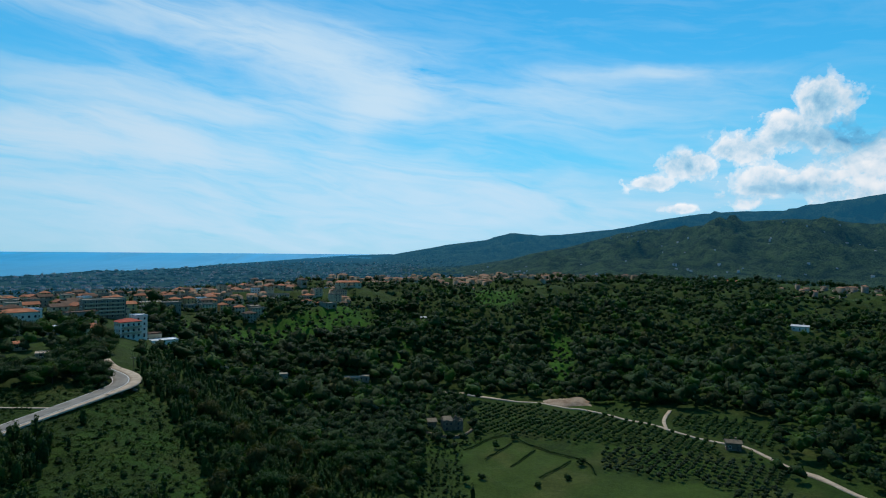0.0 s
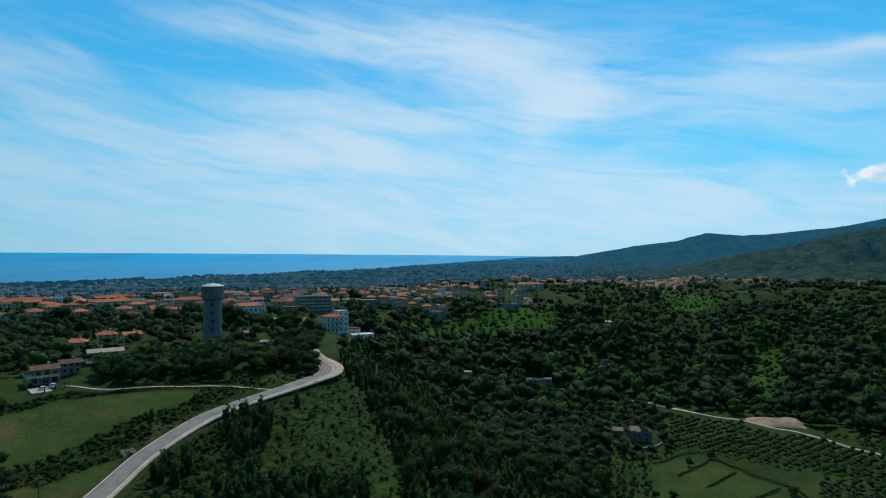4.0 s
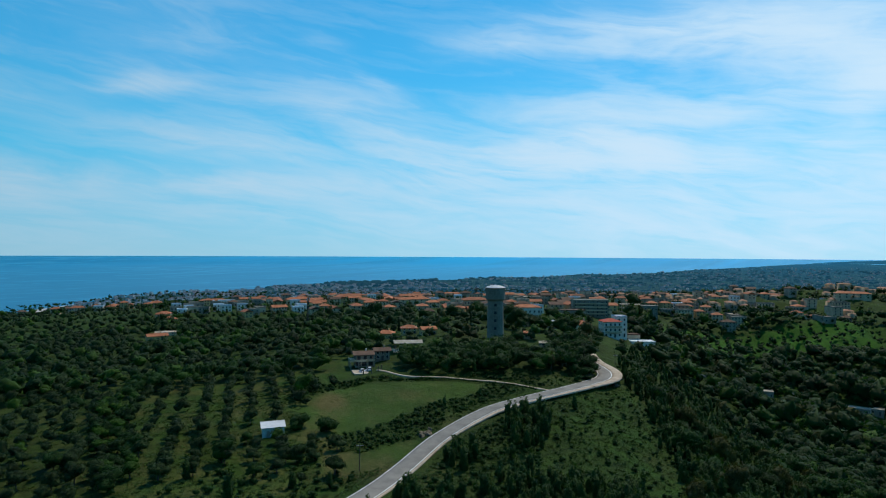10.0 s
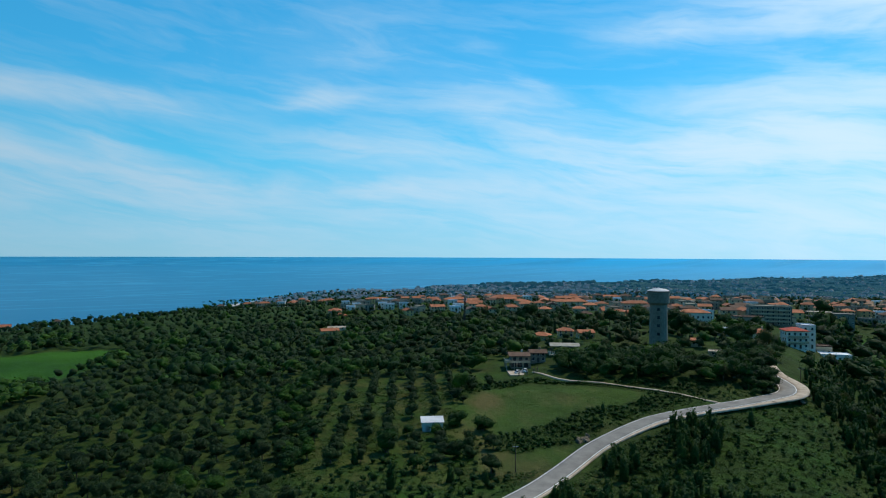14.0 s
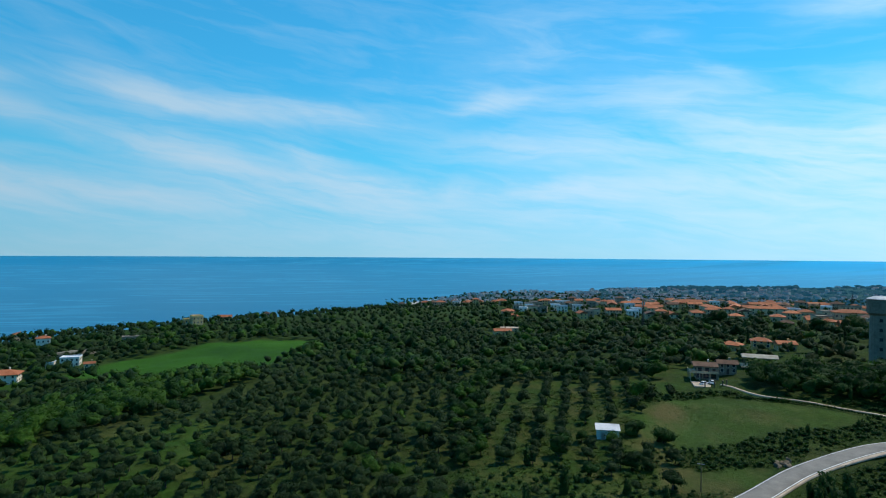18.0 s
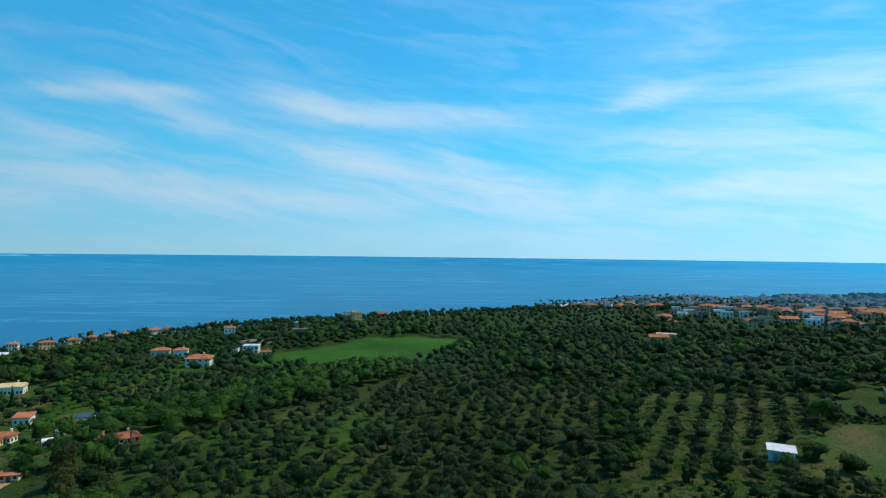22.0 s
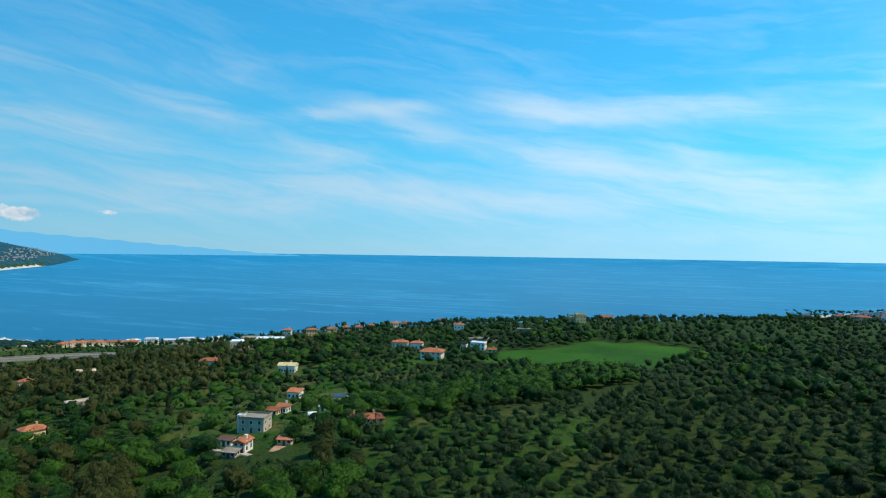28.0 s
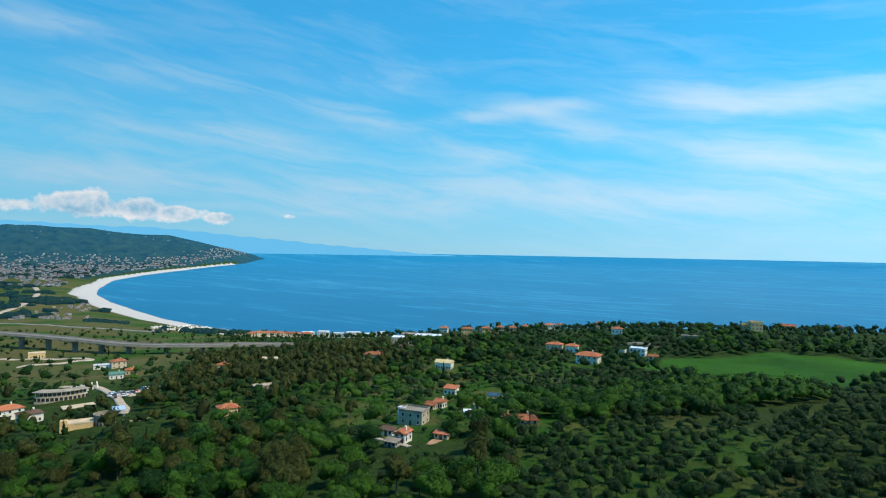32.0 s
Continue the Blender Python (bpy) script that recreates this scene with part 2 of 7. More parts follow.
def leafy(name, dark, light, island=True):
    """Foliage: tone differs from clump to clump and tree to tree, with some light let through."""
    m, nt, b, place = material(name, 0.7, 0.0, 0.25)
    geo = node(nt, "ShaderNodeNewGeometry")
    info = node(nt, "ShaderNodeObjectInfo").outputs["Random"]
    patch = maths(nt, "MULTIPLY_ADD", noise_at(nt, place, 0.11, 3), 0.6, maths(nt, "MULTIPLY", noise_at(nt, place, 0.022, 3), 0.4))
    r = maths(nt, "ADD", maths(nt, "MULTIPLY", maths(nt, "SUBTRACT", geo.outputs["Random Per Island"], 0.12), 0.5), maths(nt, "MULTIPLY", info, 0.34))
    f = maths(nt, "ADD", r, maths(nt, "MULTIPLY", maths(nt, "SUBTRACT", patch, 0.4), 1.2))
    sprig = noise_at(nt, place, 2.2, 6, 0.75)
    f = maths(nt, "ADD", f, maths(nt, "MULTIPLY_ADD", sprig, 1.9, -0.95))
    c = mix(nt, maths(nt, "MULTIPLY", f, 1.0, clamp=True), col(*dark), col(*light))
    nt.links.new(c, b.inputs["Base Color"])
    bump(nt, b, sprig, 0.75, 0.9)
    trans = node(nt, "ShaderNodeBsdfTranslucent", {0: c})
    add = node(nt, "ShaderNodeMixShader", {0: 0.28, 1: b.outputs[0], 2: trans.outputs[0]})
    nt.links.new(add.outputs[0], nt.nodes["Material Output"].inputs[0])
    return m


def ground_material():
    m, nt, b, place = material("grass_and_earth", 0.95, 0, 0.15)
    cover = node(nt, "ShaderNodeAttribute", attribute_name="cover")      # r: dry grass, g: bright sward, b: sand or bare earth
    split = node(nt, "ShaderNodeSeparateColor", {0: cover.outputs["Color"]})
    big, mid, small = noise_at(nt, place, 0.02, 5), noise_at(nt, place, 0.15, 5), noise_at(nt, place, 1.5, 5, 0.7)
    t = maths(nt, "ADD", maths(nt, "MULTIPLY", mid, 0.6), maths(nt, "MULTIPLY", small, 0.5))
    g = mix(nt, ramp(nt, t, [(0.35, (0,)), (0.75, (1,))]), col(0.014, 0.034, 0.004), col(0.040, 0.085, 0.010))
    g = mix(nt, ramp(nt, big, [(0.42, (0,)), (0.62, (0.5,))]), g, col(0.038, 0.060, 0.009))
    dry = mix(nt, small, col(0.078, 0.080, 0.020), col(0.150, 0.122, 0.046))
    stripe = maths(nt, "MULTIPLY_ADD", maths(nt, "SUBTRACT", big, 0.5), 2.2, t)
    sward = mix(nt, maths(nt, "MULTIPLY", stripe, 1.0, clamp=True), col(0.014, 0.064, 0.003), col(0.036, 0.122, 0.006))
    tuft = noise_at(nt, place, 0.55, 8, 0.78)
    rough_patch = noise_at(nt, place, 0.07, 6, 0.7)
    bare = mix(nt, t, col(0.44, 0.40, 0.35), col(0.60, 0.57, 0.53))
    edge = maths(nt, "MULTIPLY", maths(nt, "SUBTRACT", small, 0.5), 0.9)
    for chan, c in ((1, sward), (0, dry), (2, bare)):
        k = maths(nt, "ADD", split.outputs[chan], maths(nt, "MULTIPLY", edge, maths(nt, "MULTIPLY", split.outputs[chan], maths(nt, "SUBTRACT", 1.0, split.outputs[chan]))), clamp=True)
        g = mix(nt, ramp(nt, k, [(0.42, (0.0,)), (0.56, (1.0,))]) if chan == 2 else k, g, c)
    weeds = maths(nt, "MULTIPLY", ramp(nt, maths(nt, "ADD", maths(nt, "MULTIPLY", tuft, 0.65), maths(nt, "MULTIPLY", rough_patch, 0.35)), [(0.46, (0.0,)), (0.56, (0.85,))]), maths(nt, "SUBTRACT", 1.0, maths(nt, "MAXIMUM", split.outputs[2], maths(nt, "MULTIPLY", split.outputs[1], 0.9))))
    g = mix(nt, maths(nt, "MULTIPLY", weeds, 0.8), g, col(0.009, 0.024, 0.003))
    nt.links.new(g, b.inputs["Base Color"])
    bump(nt, b, maths(nt, "ADD", t, tuft), 0.9, 0.9)
    return m


def sea_material():
    m, nt, b, place = material("sea_water", 0.36, 0.0, 0.06)
    flat = node(nt, "ShaderNodeMapping", {0: place, 2: (0, 0, radians(14)), 3: (0.0085, 0.0014, 0.001)}).outputs[0]
    slick = noise_at(nt, flat, 1.0, 8, 0.6, 1.9)
    thread = noise_at(nt, flat, 3.1, 5, 0.55, 1.2)
    broad = noise_at(nt, flat, 0.3, 3, 0.5, 0.8)
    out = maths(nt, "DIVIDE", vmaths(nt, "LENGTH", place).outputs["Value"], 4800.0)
    # brighter towards +y: the sheen on the sun's side, put into the water colour
    sun_side = ramp(nt, maths(nt, "DIVIDE", node(nt, "ShaderNodeSeparateXYZ", {0: place}).outputs[1], 4800.0), [(0.15, (0,)), (0.85, (1,))])
    deep = mix(nt, sun_side, col(0.005, 0.19, 0.36), col(0.003, 0.40, 0.74))
    # paler with distance: airlight painted into the base colour
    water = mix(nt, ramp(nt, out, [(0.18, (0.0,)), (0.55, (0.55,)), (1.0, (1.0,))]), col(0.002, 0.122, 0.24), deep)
    water = mix(nt, ramp(nt, broad, [(0.4, (0,)), (0.65, (0.35,))]), water, col(0.004, 0.15, 0.29))
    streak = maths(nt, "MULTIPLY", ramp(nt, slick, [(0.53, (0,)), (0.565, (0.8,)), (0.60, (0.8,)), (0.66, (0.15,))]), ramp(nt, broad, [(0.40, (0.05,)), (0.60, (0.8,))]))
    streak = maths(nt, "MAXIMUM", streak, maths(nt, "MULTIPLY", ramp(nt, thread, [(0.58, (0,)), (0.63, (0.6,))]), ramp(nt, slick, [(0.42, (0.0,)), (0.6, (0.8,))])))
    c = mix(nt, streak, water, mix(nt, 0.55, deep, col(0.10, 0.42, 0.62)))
    nt.links.new(c, b.inputs["Base Color"])
    bump(nt, b, noise_at(nt, place, 0.12, 4), 0.10, 0.5)
    return m


GROUND, SEA = ground_material(), sea_material()
OLIVE = leafy("olive_leaves", (0.0065, 0.0190, 0.0040), (0.0392, 0.0851, 0.0183))
BROAD = leafy("oak_leaves", (0.0033, 0.0185, 0.0015), (0.0196, 0.0822, 0.0047))
FRESH = leafy("fresh_leaves", (0.0152, 0.0498, 0.0027), (0.0665, 0.1712, 0.0101))
EUCA = leafy("eucalyptus_leaves", (0.0176, 0.0287, 0.0041), (0.0915, 0.1046, 0.0180))
YOUNG = leafy("young_leaves", (0.0118, 0.0384, 0.0045), (0.0522, 0.1162, 0.0162))
PINE = leafy("pine_needles", (0.0059, 0.0179, 0.0025), (0.0177, 0.0396, 0.0049))
BARK = plain("bark", (0.06, 0.045, 0.035), (0.13, 0.10, 0.08), 3.0, 0.95)
RED_TILE = plain("red_roof_tiles", (0.30, 0.035, 0.02), (0.46, 0.075, 0.04), 0.35, 0.8, fine=12)
TILE = plain("clay_roof_tiles", (0.25, 0.075, 0.03), (0.41, 0.15, 0.068), 0.35, 0.85, rand=0.28, fine=12)
BROWN_TILE = plain("weathered_roof_tiles", (0.075, 0.042, 0.027), (0.14, 0.082, 0.055), 0.4, 0.9, rand=0.2, fine=12)
WHITE = plain("white_plaster", (0.66, 0.59, 0.49), (0.82, 0.76, 0.66), 0.25, 0.85, rand=0.06)
CREAM = plain("cream_plaster", (0.44, 0.34, 0.215), (0.62, 0.49, 0.33), 0.25, 0.9, rand=0.15)
OCHRE = plain("ochre_plaster", (0.50, 0.33, 0.14), (0.64, 0.46, 0.22), 0.25, 0.9, rand=0.2)
PALE_CEMENT = plain("pale_cement", (0.34, 0.28, 0.20), (0.50, 0.42, 0.31), 0.3, 0.92, rand=0.1)
GREY = plain("grey_cement", (0.20, 0.172, 0.13), (0.34, 0.295, 0.225), 0.3, 0.92, rand=0.2)
CONCRETE = plain("stained_concrete", (0.155, 0.138, 0.105), (0.25, 0.228, 0.178), 0.12, 0.92)
PALE_ROOF = plain("pale_flat_roof", (0.50, 0.52, 0.54), (0.72, 0.73, 0.74), 0.3, 0.7, rand=0.2)
ASPHALT = plain("asphalt", (0.16, 0.15, 0.135), (0.25, 0.235, 0.21), 0.25, 0.9, fine=14)
PAINT = plain("road_paint", (0.62, 0.62, 0.60), (0.80, 0.80, 0.78), 0.8, 0.7)
GRAVEL = plain("pale_gravel", (0.33, 0.26, 0.19), (0.52, 0.43, 0.33), 0.35, 0.95, fine=10)
EARTH = plain("red_earth", (0.30, 0.16, 0.09), (0.44, 0.27, 0.16), 0.3, 0.95)
STONE = plain("old_stone", (0.10, 0.08, 0.055), (0.20, 0.165, 0.115), 0.6, 0.95)
SHADE_GLASS = plain("dark_window_glass", (0.02, 0.025, 0.03), (0.04, 0.05, 0.06), 0.8, 0.15, spec=0.5, relief=0.0)
DARK_STEEL = plain("dark_weathered_steel", (0.035, 0.035, 0.035), (0.07, 0.068, 0.065), 1.0, 0.7, 0.3)
GRASS = leafy("rough_grass_blades", (0.0198, 0.0570, 0.0046), (0.0532, 0.1140, 0.0106))
STEEL = plain("galvanised_steel", (0.30, 0.31, 0.32), (0.45, 0.46, 0.47), 1.0, 0.45, 0.8)


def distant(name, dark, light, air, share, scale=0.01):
    """Things seen through kilometres of air: own colour, with haze mixed over it as emission."""
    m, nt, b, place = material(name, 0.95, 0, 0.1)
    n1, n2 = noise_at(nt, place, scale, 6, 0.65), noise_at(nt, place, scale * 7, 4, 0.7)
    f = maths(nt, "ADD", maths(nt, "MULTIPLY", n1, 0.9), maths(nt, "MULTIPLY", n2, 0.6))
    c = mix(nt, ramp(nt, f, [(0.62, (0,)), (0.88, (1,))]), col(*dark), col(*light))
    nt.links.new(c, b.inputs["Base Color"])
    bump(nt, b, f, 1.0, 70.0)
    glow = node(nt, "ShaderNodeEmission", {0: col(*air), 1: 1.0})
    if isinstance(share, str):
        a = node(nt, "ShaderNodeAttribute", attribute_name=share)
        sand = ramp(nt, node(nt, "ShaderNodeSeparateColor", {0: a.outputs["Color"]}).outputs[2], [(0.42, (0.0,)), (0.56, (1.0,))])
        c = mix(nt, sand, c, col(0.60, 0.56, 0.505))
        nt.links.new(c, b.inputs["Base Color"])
        # sand keeps almost none of the painted haze
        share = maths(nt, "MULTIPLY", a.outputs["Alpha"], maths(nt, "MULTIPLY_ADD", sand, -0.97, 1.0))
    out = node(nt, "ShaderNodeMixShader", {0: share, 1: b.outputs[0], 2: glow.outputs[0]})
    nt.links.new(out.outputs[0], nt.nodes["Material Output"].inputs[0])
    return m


# the far distance is a backdrop, the haze between painted into it as emission
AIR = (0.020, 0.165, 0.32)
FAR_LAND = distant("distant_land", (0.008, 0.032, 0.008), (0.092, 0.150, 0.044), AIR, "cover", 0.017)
# trees, walls and roofs glow with a fixed haze share, smaller for the bay
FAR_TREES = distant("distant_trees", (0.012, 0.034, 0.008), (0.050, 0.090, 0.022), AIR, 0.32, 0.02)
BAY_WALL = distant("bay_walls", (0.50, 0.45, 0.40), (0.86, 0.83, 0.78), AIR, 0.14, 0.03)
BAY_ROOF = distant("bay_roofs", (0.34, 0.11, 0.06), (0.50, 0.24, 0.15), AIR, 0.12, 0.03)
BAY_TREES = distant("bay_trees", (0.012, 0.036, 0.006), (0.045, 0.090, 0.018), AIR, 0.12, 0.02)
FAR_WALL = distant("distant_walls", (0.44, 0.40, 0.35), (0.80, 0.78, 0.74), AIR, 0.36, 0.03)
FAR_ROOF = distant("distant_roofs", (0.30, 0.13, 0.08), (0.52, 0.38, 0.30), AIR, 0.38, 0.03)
# this range is nearly all haze: 0.92 of it is air-coloured emission
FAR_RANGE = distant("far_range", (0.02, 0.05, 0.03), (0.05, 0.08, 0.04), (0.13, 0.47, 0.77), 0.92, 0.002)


# ---- the land: height below the lens by bearing and distance ----
LAND_AZ = (-45, -20, 0, 15, 28, 40, 60, 80, 100, 120, 140, 160)
LAND_R = (90, 150, 230, 330, 480, 700, 1000, 1500)
LAND = np.array((
    (70, 85, 97, 96, 86, 70, 50, 75), (65, 86, 100, 99, 90, 60, 43, 85), (65, 86, 98, 97, 96, 57, 50, 105),
    (58, 63, 77, 88, 84, 51, 62, 100), (52, 57, 50, 48, 48, 51, 76, 108), (50, 55, 48, 42, 47, 53, 80, 112),
    (50, 55, 52, 53, 54, 57, 82, 112), (50, 57, 57, 59, 62, 65, 95, 140), (52, 59, 61, 65, 65, 80, 150, 165),
    (52, 61, 66.5, 75.5, 79, 92, 150, 170), (58, 65, 74, 80, 90, 110, 140, 170), (62, 69, 77, 88, 96, 112, 122, 138)), float)
COAST = ((2, 40000), (7.7, 18600), (14, 9200), (17.5, 6900), (24.6, 4700), (29, 4150), (34, 3780), (43.6, 3130), (50, 3000), (57, 2700), (63.7, 2320), (69.6, 2150), (74.5, 2000), (85, 1500),
         (97, 1000), (112, 980), (125, 1020), (136.5, 1063), (143, 1110), (146.8, 1215), (149.6, 1346), (151.8, 1538), (153.7, 1785), (154.7, 2060), (154.6, 2290),
         (153.5, 2850), (151.4, 3300), (147.8, 4070), (143.1, 5630), (141.2, 8250), (141.6, 9000), (145, 40000))


def cubic(p0, p1, p2, p3, t):
    return p1 + 0.5 * t * (p2 - p0 + t * (2 * p0 - 5 * p1 + 4 * p2 - p3 + t * (3 * (p1 - p2) + p3 - p0)))


def near_height(az, r):
    """Height of the land near the lens, from the table, smooth between its lines."""
    az = np.where(az > 237.5, az - 360, az)
    u = np.interp(az, LAND_AZ, np.arange(len(LAND_AZ)))
    v = np.interp(np.log(np.clip(r, 60, 1499)), np.log(LAND_R), np.arange(len(LAND_R)))
    i, j = np.clip(u.astype(int), 0, len(LAND_AZ) - 2), np.clip(v.astype(int), 0, len(LAND_R) - 2)
    s, t = u - i, v - j
    rows = []
    for k in (-1, 0, 1, 2):
        ii = np.clip(i + k, 0, len(LAND_AZ) - 1)
        rows.append(cubic(*[LAND[ii, np.clip(j + m, 0, len(LAND_R) - 1)] for m in (-1, 0, 1, 2)], t))
    return H - cubic(*rows, s)


def smooth(a, b, v):
    t = np.clip((v - a) / (b - a), 0, 1)
    return t * t * (3 - 2 * t)


def wrap(az):
    return (az + 180) % 360 - 180


def shore_distance(az, r):
    """Metres from the shore, roughly: positive inland, negative at sea."""
    c = np.array(COAST)
    cx, cy = np.radians(c[:, 0]), np.log(c[:, 1])
    x, y = np.radians(az), np.log(r)
    best = np.full(np.shape(x), 1e9)
    for k in range(len(c) - 1):
        dx, dy = cx[k + 1] - cx[k], cy[k + 1] - cy[k]
        t = np.clip(((x - cx[k]) * dx + (y - cy[k]) * dy) / (dx * dx + dy * dy), 0, 1)
        best = np.minimum(best, np.hypot(x - cx[k] - t * dx, y - cy[k] - t * dy))
    px, py = np.append(cx, cx[0]), np.append(cy, cy[0])      # the sea's outline closes far out
    inside = np.zeros(np.shape(x), bool)
    for k in range(len(px) - 1):
        cross = (py[k] > y) != (py[k + 1] > y)
        xi = px[k] + (y - py[k]) / (py[k + 1] - py[k] + 1e-12) * (px[k + 1] - px[k])
        inside ^= cross & (x < xi)
    return np.where(inside, -best, best) * r


def bell(v, c, w):
    return np.exp(-((v - c) / w) ** 2)


def ripple(x, y, size, octaves=4, seed=0.0):
    """Soft irregular relief from turned sine waves, about -1 to 1."""
    out, amp = 0.0, 0.5
    for k in range(octaves):
        a = 1.3 + 2.1 * k + seed
        u, v = (x * math.cos(a) + y * math.sin(a)) / size, (y * math.cos(a) - x * math.sin(a)) / size
        out = out + amp * np.sin(6.283 * u + 1.7 * np.sin(6.283 * v * 0.8 + a) + 3 * seed + k) * np.cos(6.283 * v * 0.7 + 1.3 * np.sin(5.1 * u))
        size, amp = size * 0.47, amp * 0.55
    return out


def far_height(az, r):
    x, y = -r * np.sin(np.radians(az)), r * np.cos(np.radians(az))
    rough = ripple(x, y, 1500, 5)
    z = 10 + 14 * smooth(0, 1, rough * 0.5 + 0.5)
    spur = ripple(x, y, 1000, 5, 2.0) - 0.35 * np.abs(ripple(x, y, 420, 3, 6.0))
    # wooded hills on the first view's right: a front range and a higher one behind it
    front = np.interp(az, (-60, -45, -36.5, -33.3, -30.2, -26, -21.5, -16.6, -11.5, -9.4, -6.3, 2), (1.5, 1.9, 2.3, 2.9, 3.1, 2.87, 2.37, 1.92, 0.53, 0.19, -0.64, -1.9)) - 0.12
    z = np.maximum(z, (H + np.tan(np.radians(front)) * 4200) * smooth(1700, 4200, r) * smooth(6400, 4400, r) * (1 + 0.5 * (spur - 0.1) * smooth(4200, 3500, r)) * smooth(9, -6, az))
    back = np.interp(az, (-60, -36.5, -32.2, -29.6, -24.7, -21, -15.6, -9.4, -6.5, -4.1, -0.9, 4.5, 8), (6.5, 4.72, 4.1, 3.62, 3.58, 3.13, 2.08, 1.53, 1.78, 1.11, 0.7, -0.3, -0.9))
    z = np.maximum(z, (H + np.tan(np.radians(back)) * 9000) * smooth(5200, 9000, r) * smooth(14000, 9300, r) * (1 + 0.25 * spur * smooth(9000, 7600, r) + 0.02 * rough) * smooth(9, 4, az))
    # the long headland beyond the bay
    head = np.interp(az, (140.9, 142.7, 144.6, 147, 149.3, 151.5, 153.6, 155.2, 157.6, 159.4, 161.2, 168, 180), (-1.1, -0.65, -0.16, 0.4, 0.89, 0.88, 1.06, 1.29, 1.3, 1.42, 1.3, 1.6, 1.8))
    z = np.maximum(z, (H + np.tan(np.radians(head)) * 7200) * smooth(3900, 7000, r) * smooth(10500, 8000, r) * smooth(140.4, 141.6, az) * (1 + 0.22 * (spur - 0.25) * smooth(7000, 6200, r)))
    return z


def height(az, r):
    az = wrap(np.asarray(az, float))
    r = np.asarray(r, float)
    x, y = -r * np.sin(np.radians(az)), r * np.cos(np.radians(az))
    k = smooth(1250, 2300, r)
    w = smooth(4, 85, r)                # level ground at the lens's foot
    z = (near_height(az, r) * w + (H - 58) * (1 - w)) * (1 - k) + far_height(az, r) * k
    z = z + (ripple(x, y, 210, 4, 3.0) * 13 + ripple(x, y, 95, 2, 1.0) * 3) * smooth(24, 14, az) * smooth(390, 480, r) * smooth(1100, 850, r)
    z = z + ripple(x, y, 55, 3) * 1.3 * smooth(100, 260, r) * (1 - k)
    s = shore_distance(np.where(az < -60, az + 360, az), r)
    s = np.where(r < 500, 400.0, s)
    z = np.maximum(z, 1.5 * (1 - k) + 1.5) * smooth(-5, 150, s) + np.minimum(2.2, 0.05 * s) * (1 - smooth(-5, 150, s))
    return np.maximum(z, -6 - smooth(9000, 20000, r) * 60)


def squash(r):
    """Distances past 2 km are drawn in, heights with them, so that bearings and heights above the horizon stay true."""
    return np.where(r < 2000, r, 2000 + 2850 * (1 - np.exp(-(r - 2000) / 2850)))


def place(az, r, z):
    """Metres in the scene of a point at a bearing, true distance and true height."""
    a, s = np.radians(az), squash(r)
    return np.stack([-s * np.sin(a), s * np.cos(a), H + (z - H) * s / r], -1)


def ground_at(az, r, up=0.0):
    return Vector(place(az, r, height(az, r) + up))


def polar(v):
    return math.degrees(math.atan2(-v[0], v[1])), math.hypot(v[0], v[1])


def mesh_from(name, verts, faces, mat=None, smooth_shade=False):
    me = bpy.data.meshes.new(name)
    v = np.asarray(verts, np.float32)
    f = np.asarray(faces, np.int32)
    me.vertices.add(len(v))
    me.vertices.foreach_set("co", v.ravel())
    me.loops.add(f.size)
    me.loops.foreach_set("vertex_index", f.ravel())
    me.polygons.add(len(f))
    me.polygons.foreach_set("loop_start", np.arange(0, f.size, f.shape[1], dtype=np.int32))
    if smooth_shade:
        me.polygons.foreach_set("use_smooth", np.ones(len(f), bool))
    me.update(calc_edges=True)
    if mat:
        me.materials.append(mat)
    return me


def grid_faces(n, m, closed=False):
    i, j = np.meshgrid(np.arange(n if closed else n - 1), np.arange(m - 1), indexing="ij")
    a, b = i * m + j, ((i + 1) % n) * m + j
    return np.stack([a, b, b + 1, a + 1], -1).reshape(-1, 4)


def field_zone(az, r):
    """The bright cornfield on the plateau."""
    lo = np.interp(az, (86, 88, 91.5, 95.6, 100.6, 104, 107.6), (415, 380, 336, 329, 341, 361, 379))
    hi = np.interp(az, (86, 88, 94.7, 96.6, 99.5, 104, 107.6), (433, 441, 445, 437, 411, 402, 384))
    return smooth(85.8, 86.4, az) * smooth(107.6, 107.0, az) * smooth(lo - 2, lo + 2, r + 1.5 * np.sin(az * 1.7)) * smooth(hi + 2, hi - 2, r + 1.5 * np.sin(az * 1.1))


def meadow_zone(az, r):
    """The dry meadow between the villa's lane and the road."""
    lo, hi = np.interp(az, (38, 45, 50, 57), (218, 200, 181, 172)), np.interp(az, (38, 50, 54, 58), (225, 231, 222, 205))
    strip = smooth(45, 46.5, az) * smooth(55.5, 54, az) * smooth(8, 5, np.abs(r - np.interp(az, (45, 51, 55), (169, 157, 160))))
    return np.maximum(smooth(38, 41, az) * smooth(58, 55.5, az) * smooth(lo - 3, lo + 4, r) * smooth(hi + 3, hi - 3, r), strip)


def valley_zone(az, r):
    """The hedged meadows on the valley floor, and the strip below the orchard."""
    hi = np.interp(az, (-14.5, -13.6, -6.7, -2), (282, 294, 318, 300))
    strip = smooth(-11.5, -13, az) * smooth(-27, -25, az) * smooth(252, 258, r) * smooth(284, 278, r)
    return np.maximum(smooth(-1.5, -3, az) * smooth(-14.8, -13.6, az) * smooth(242, 248, r) * smooth(hi + 2, hi - 4, r), strip)


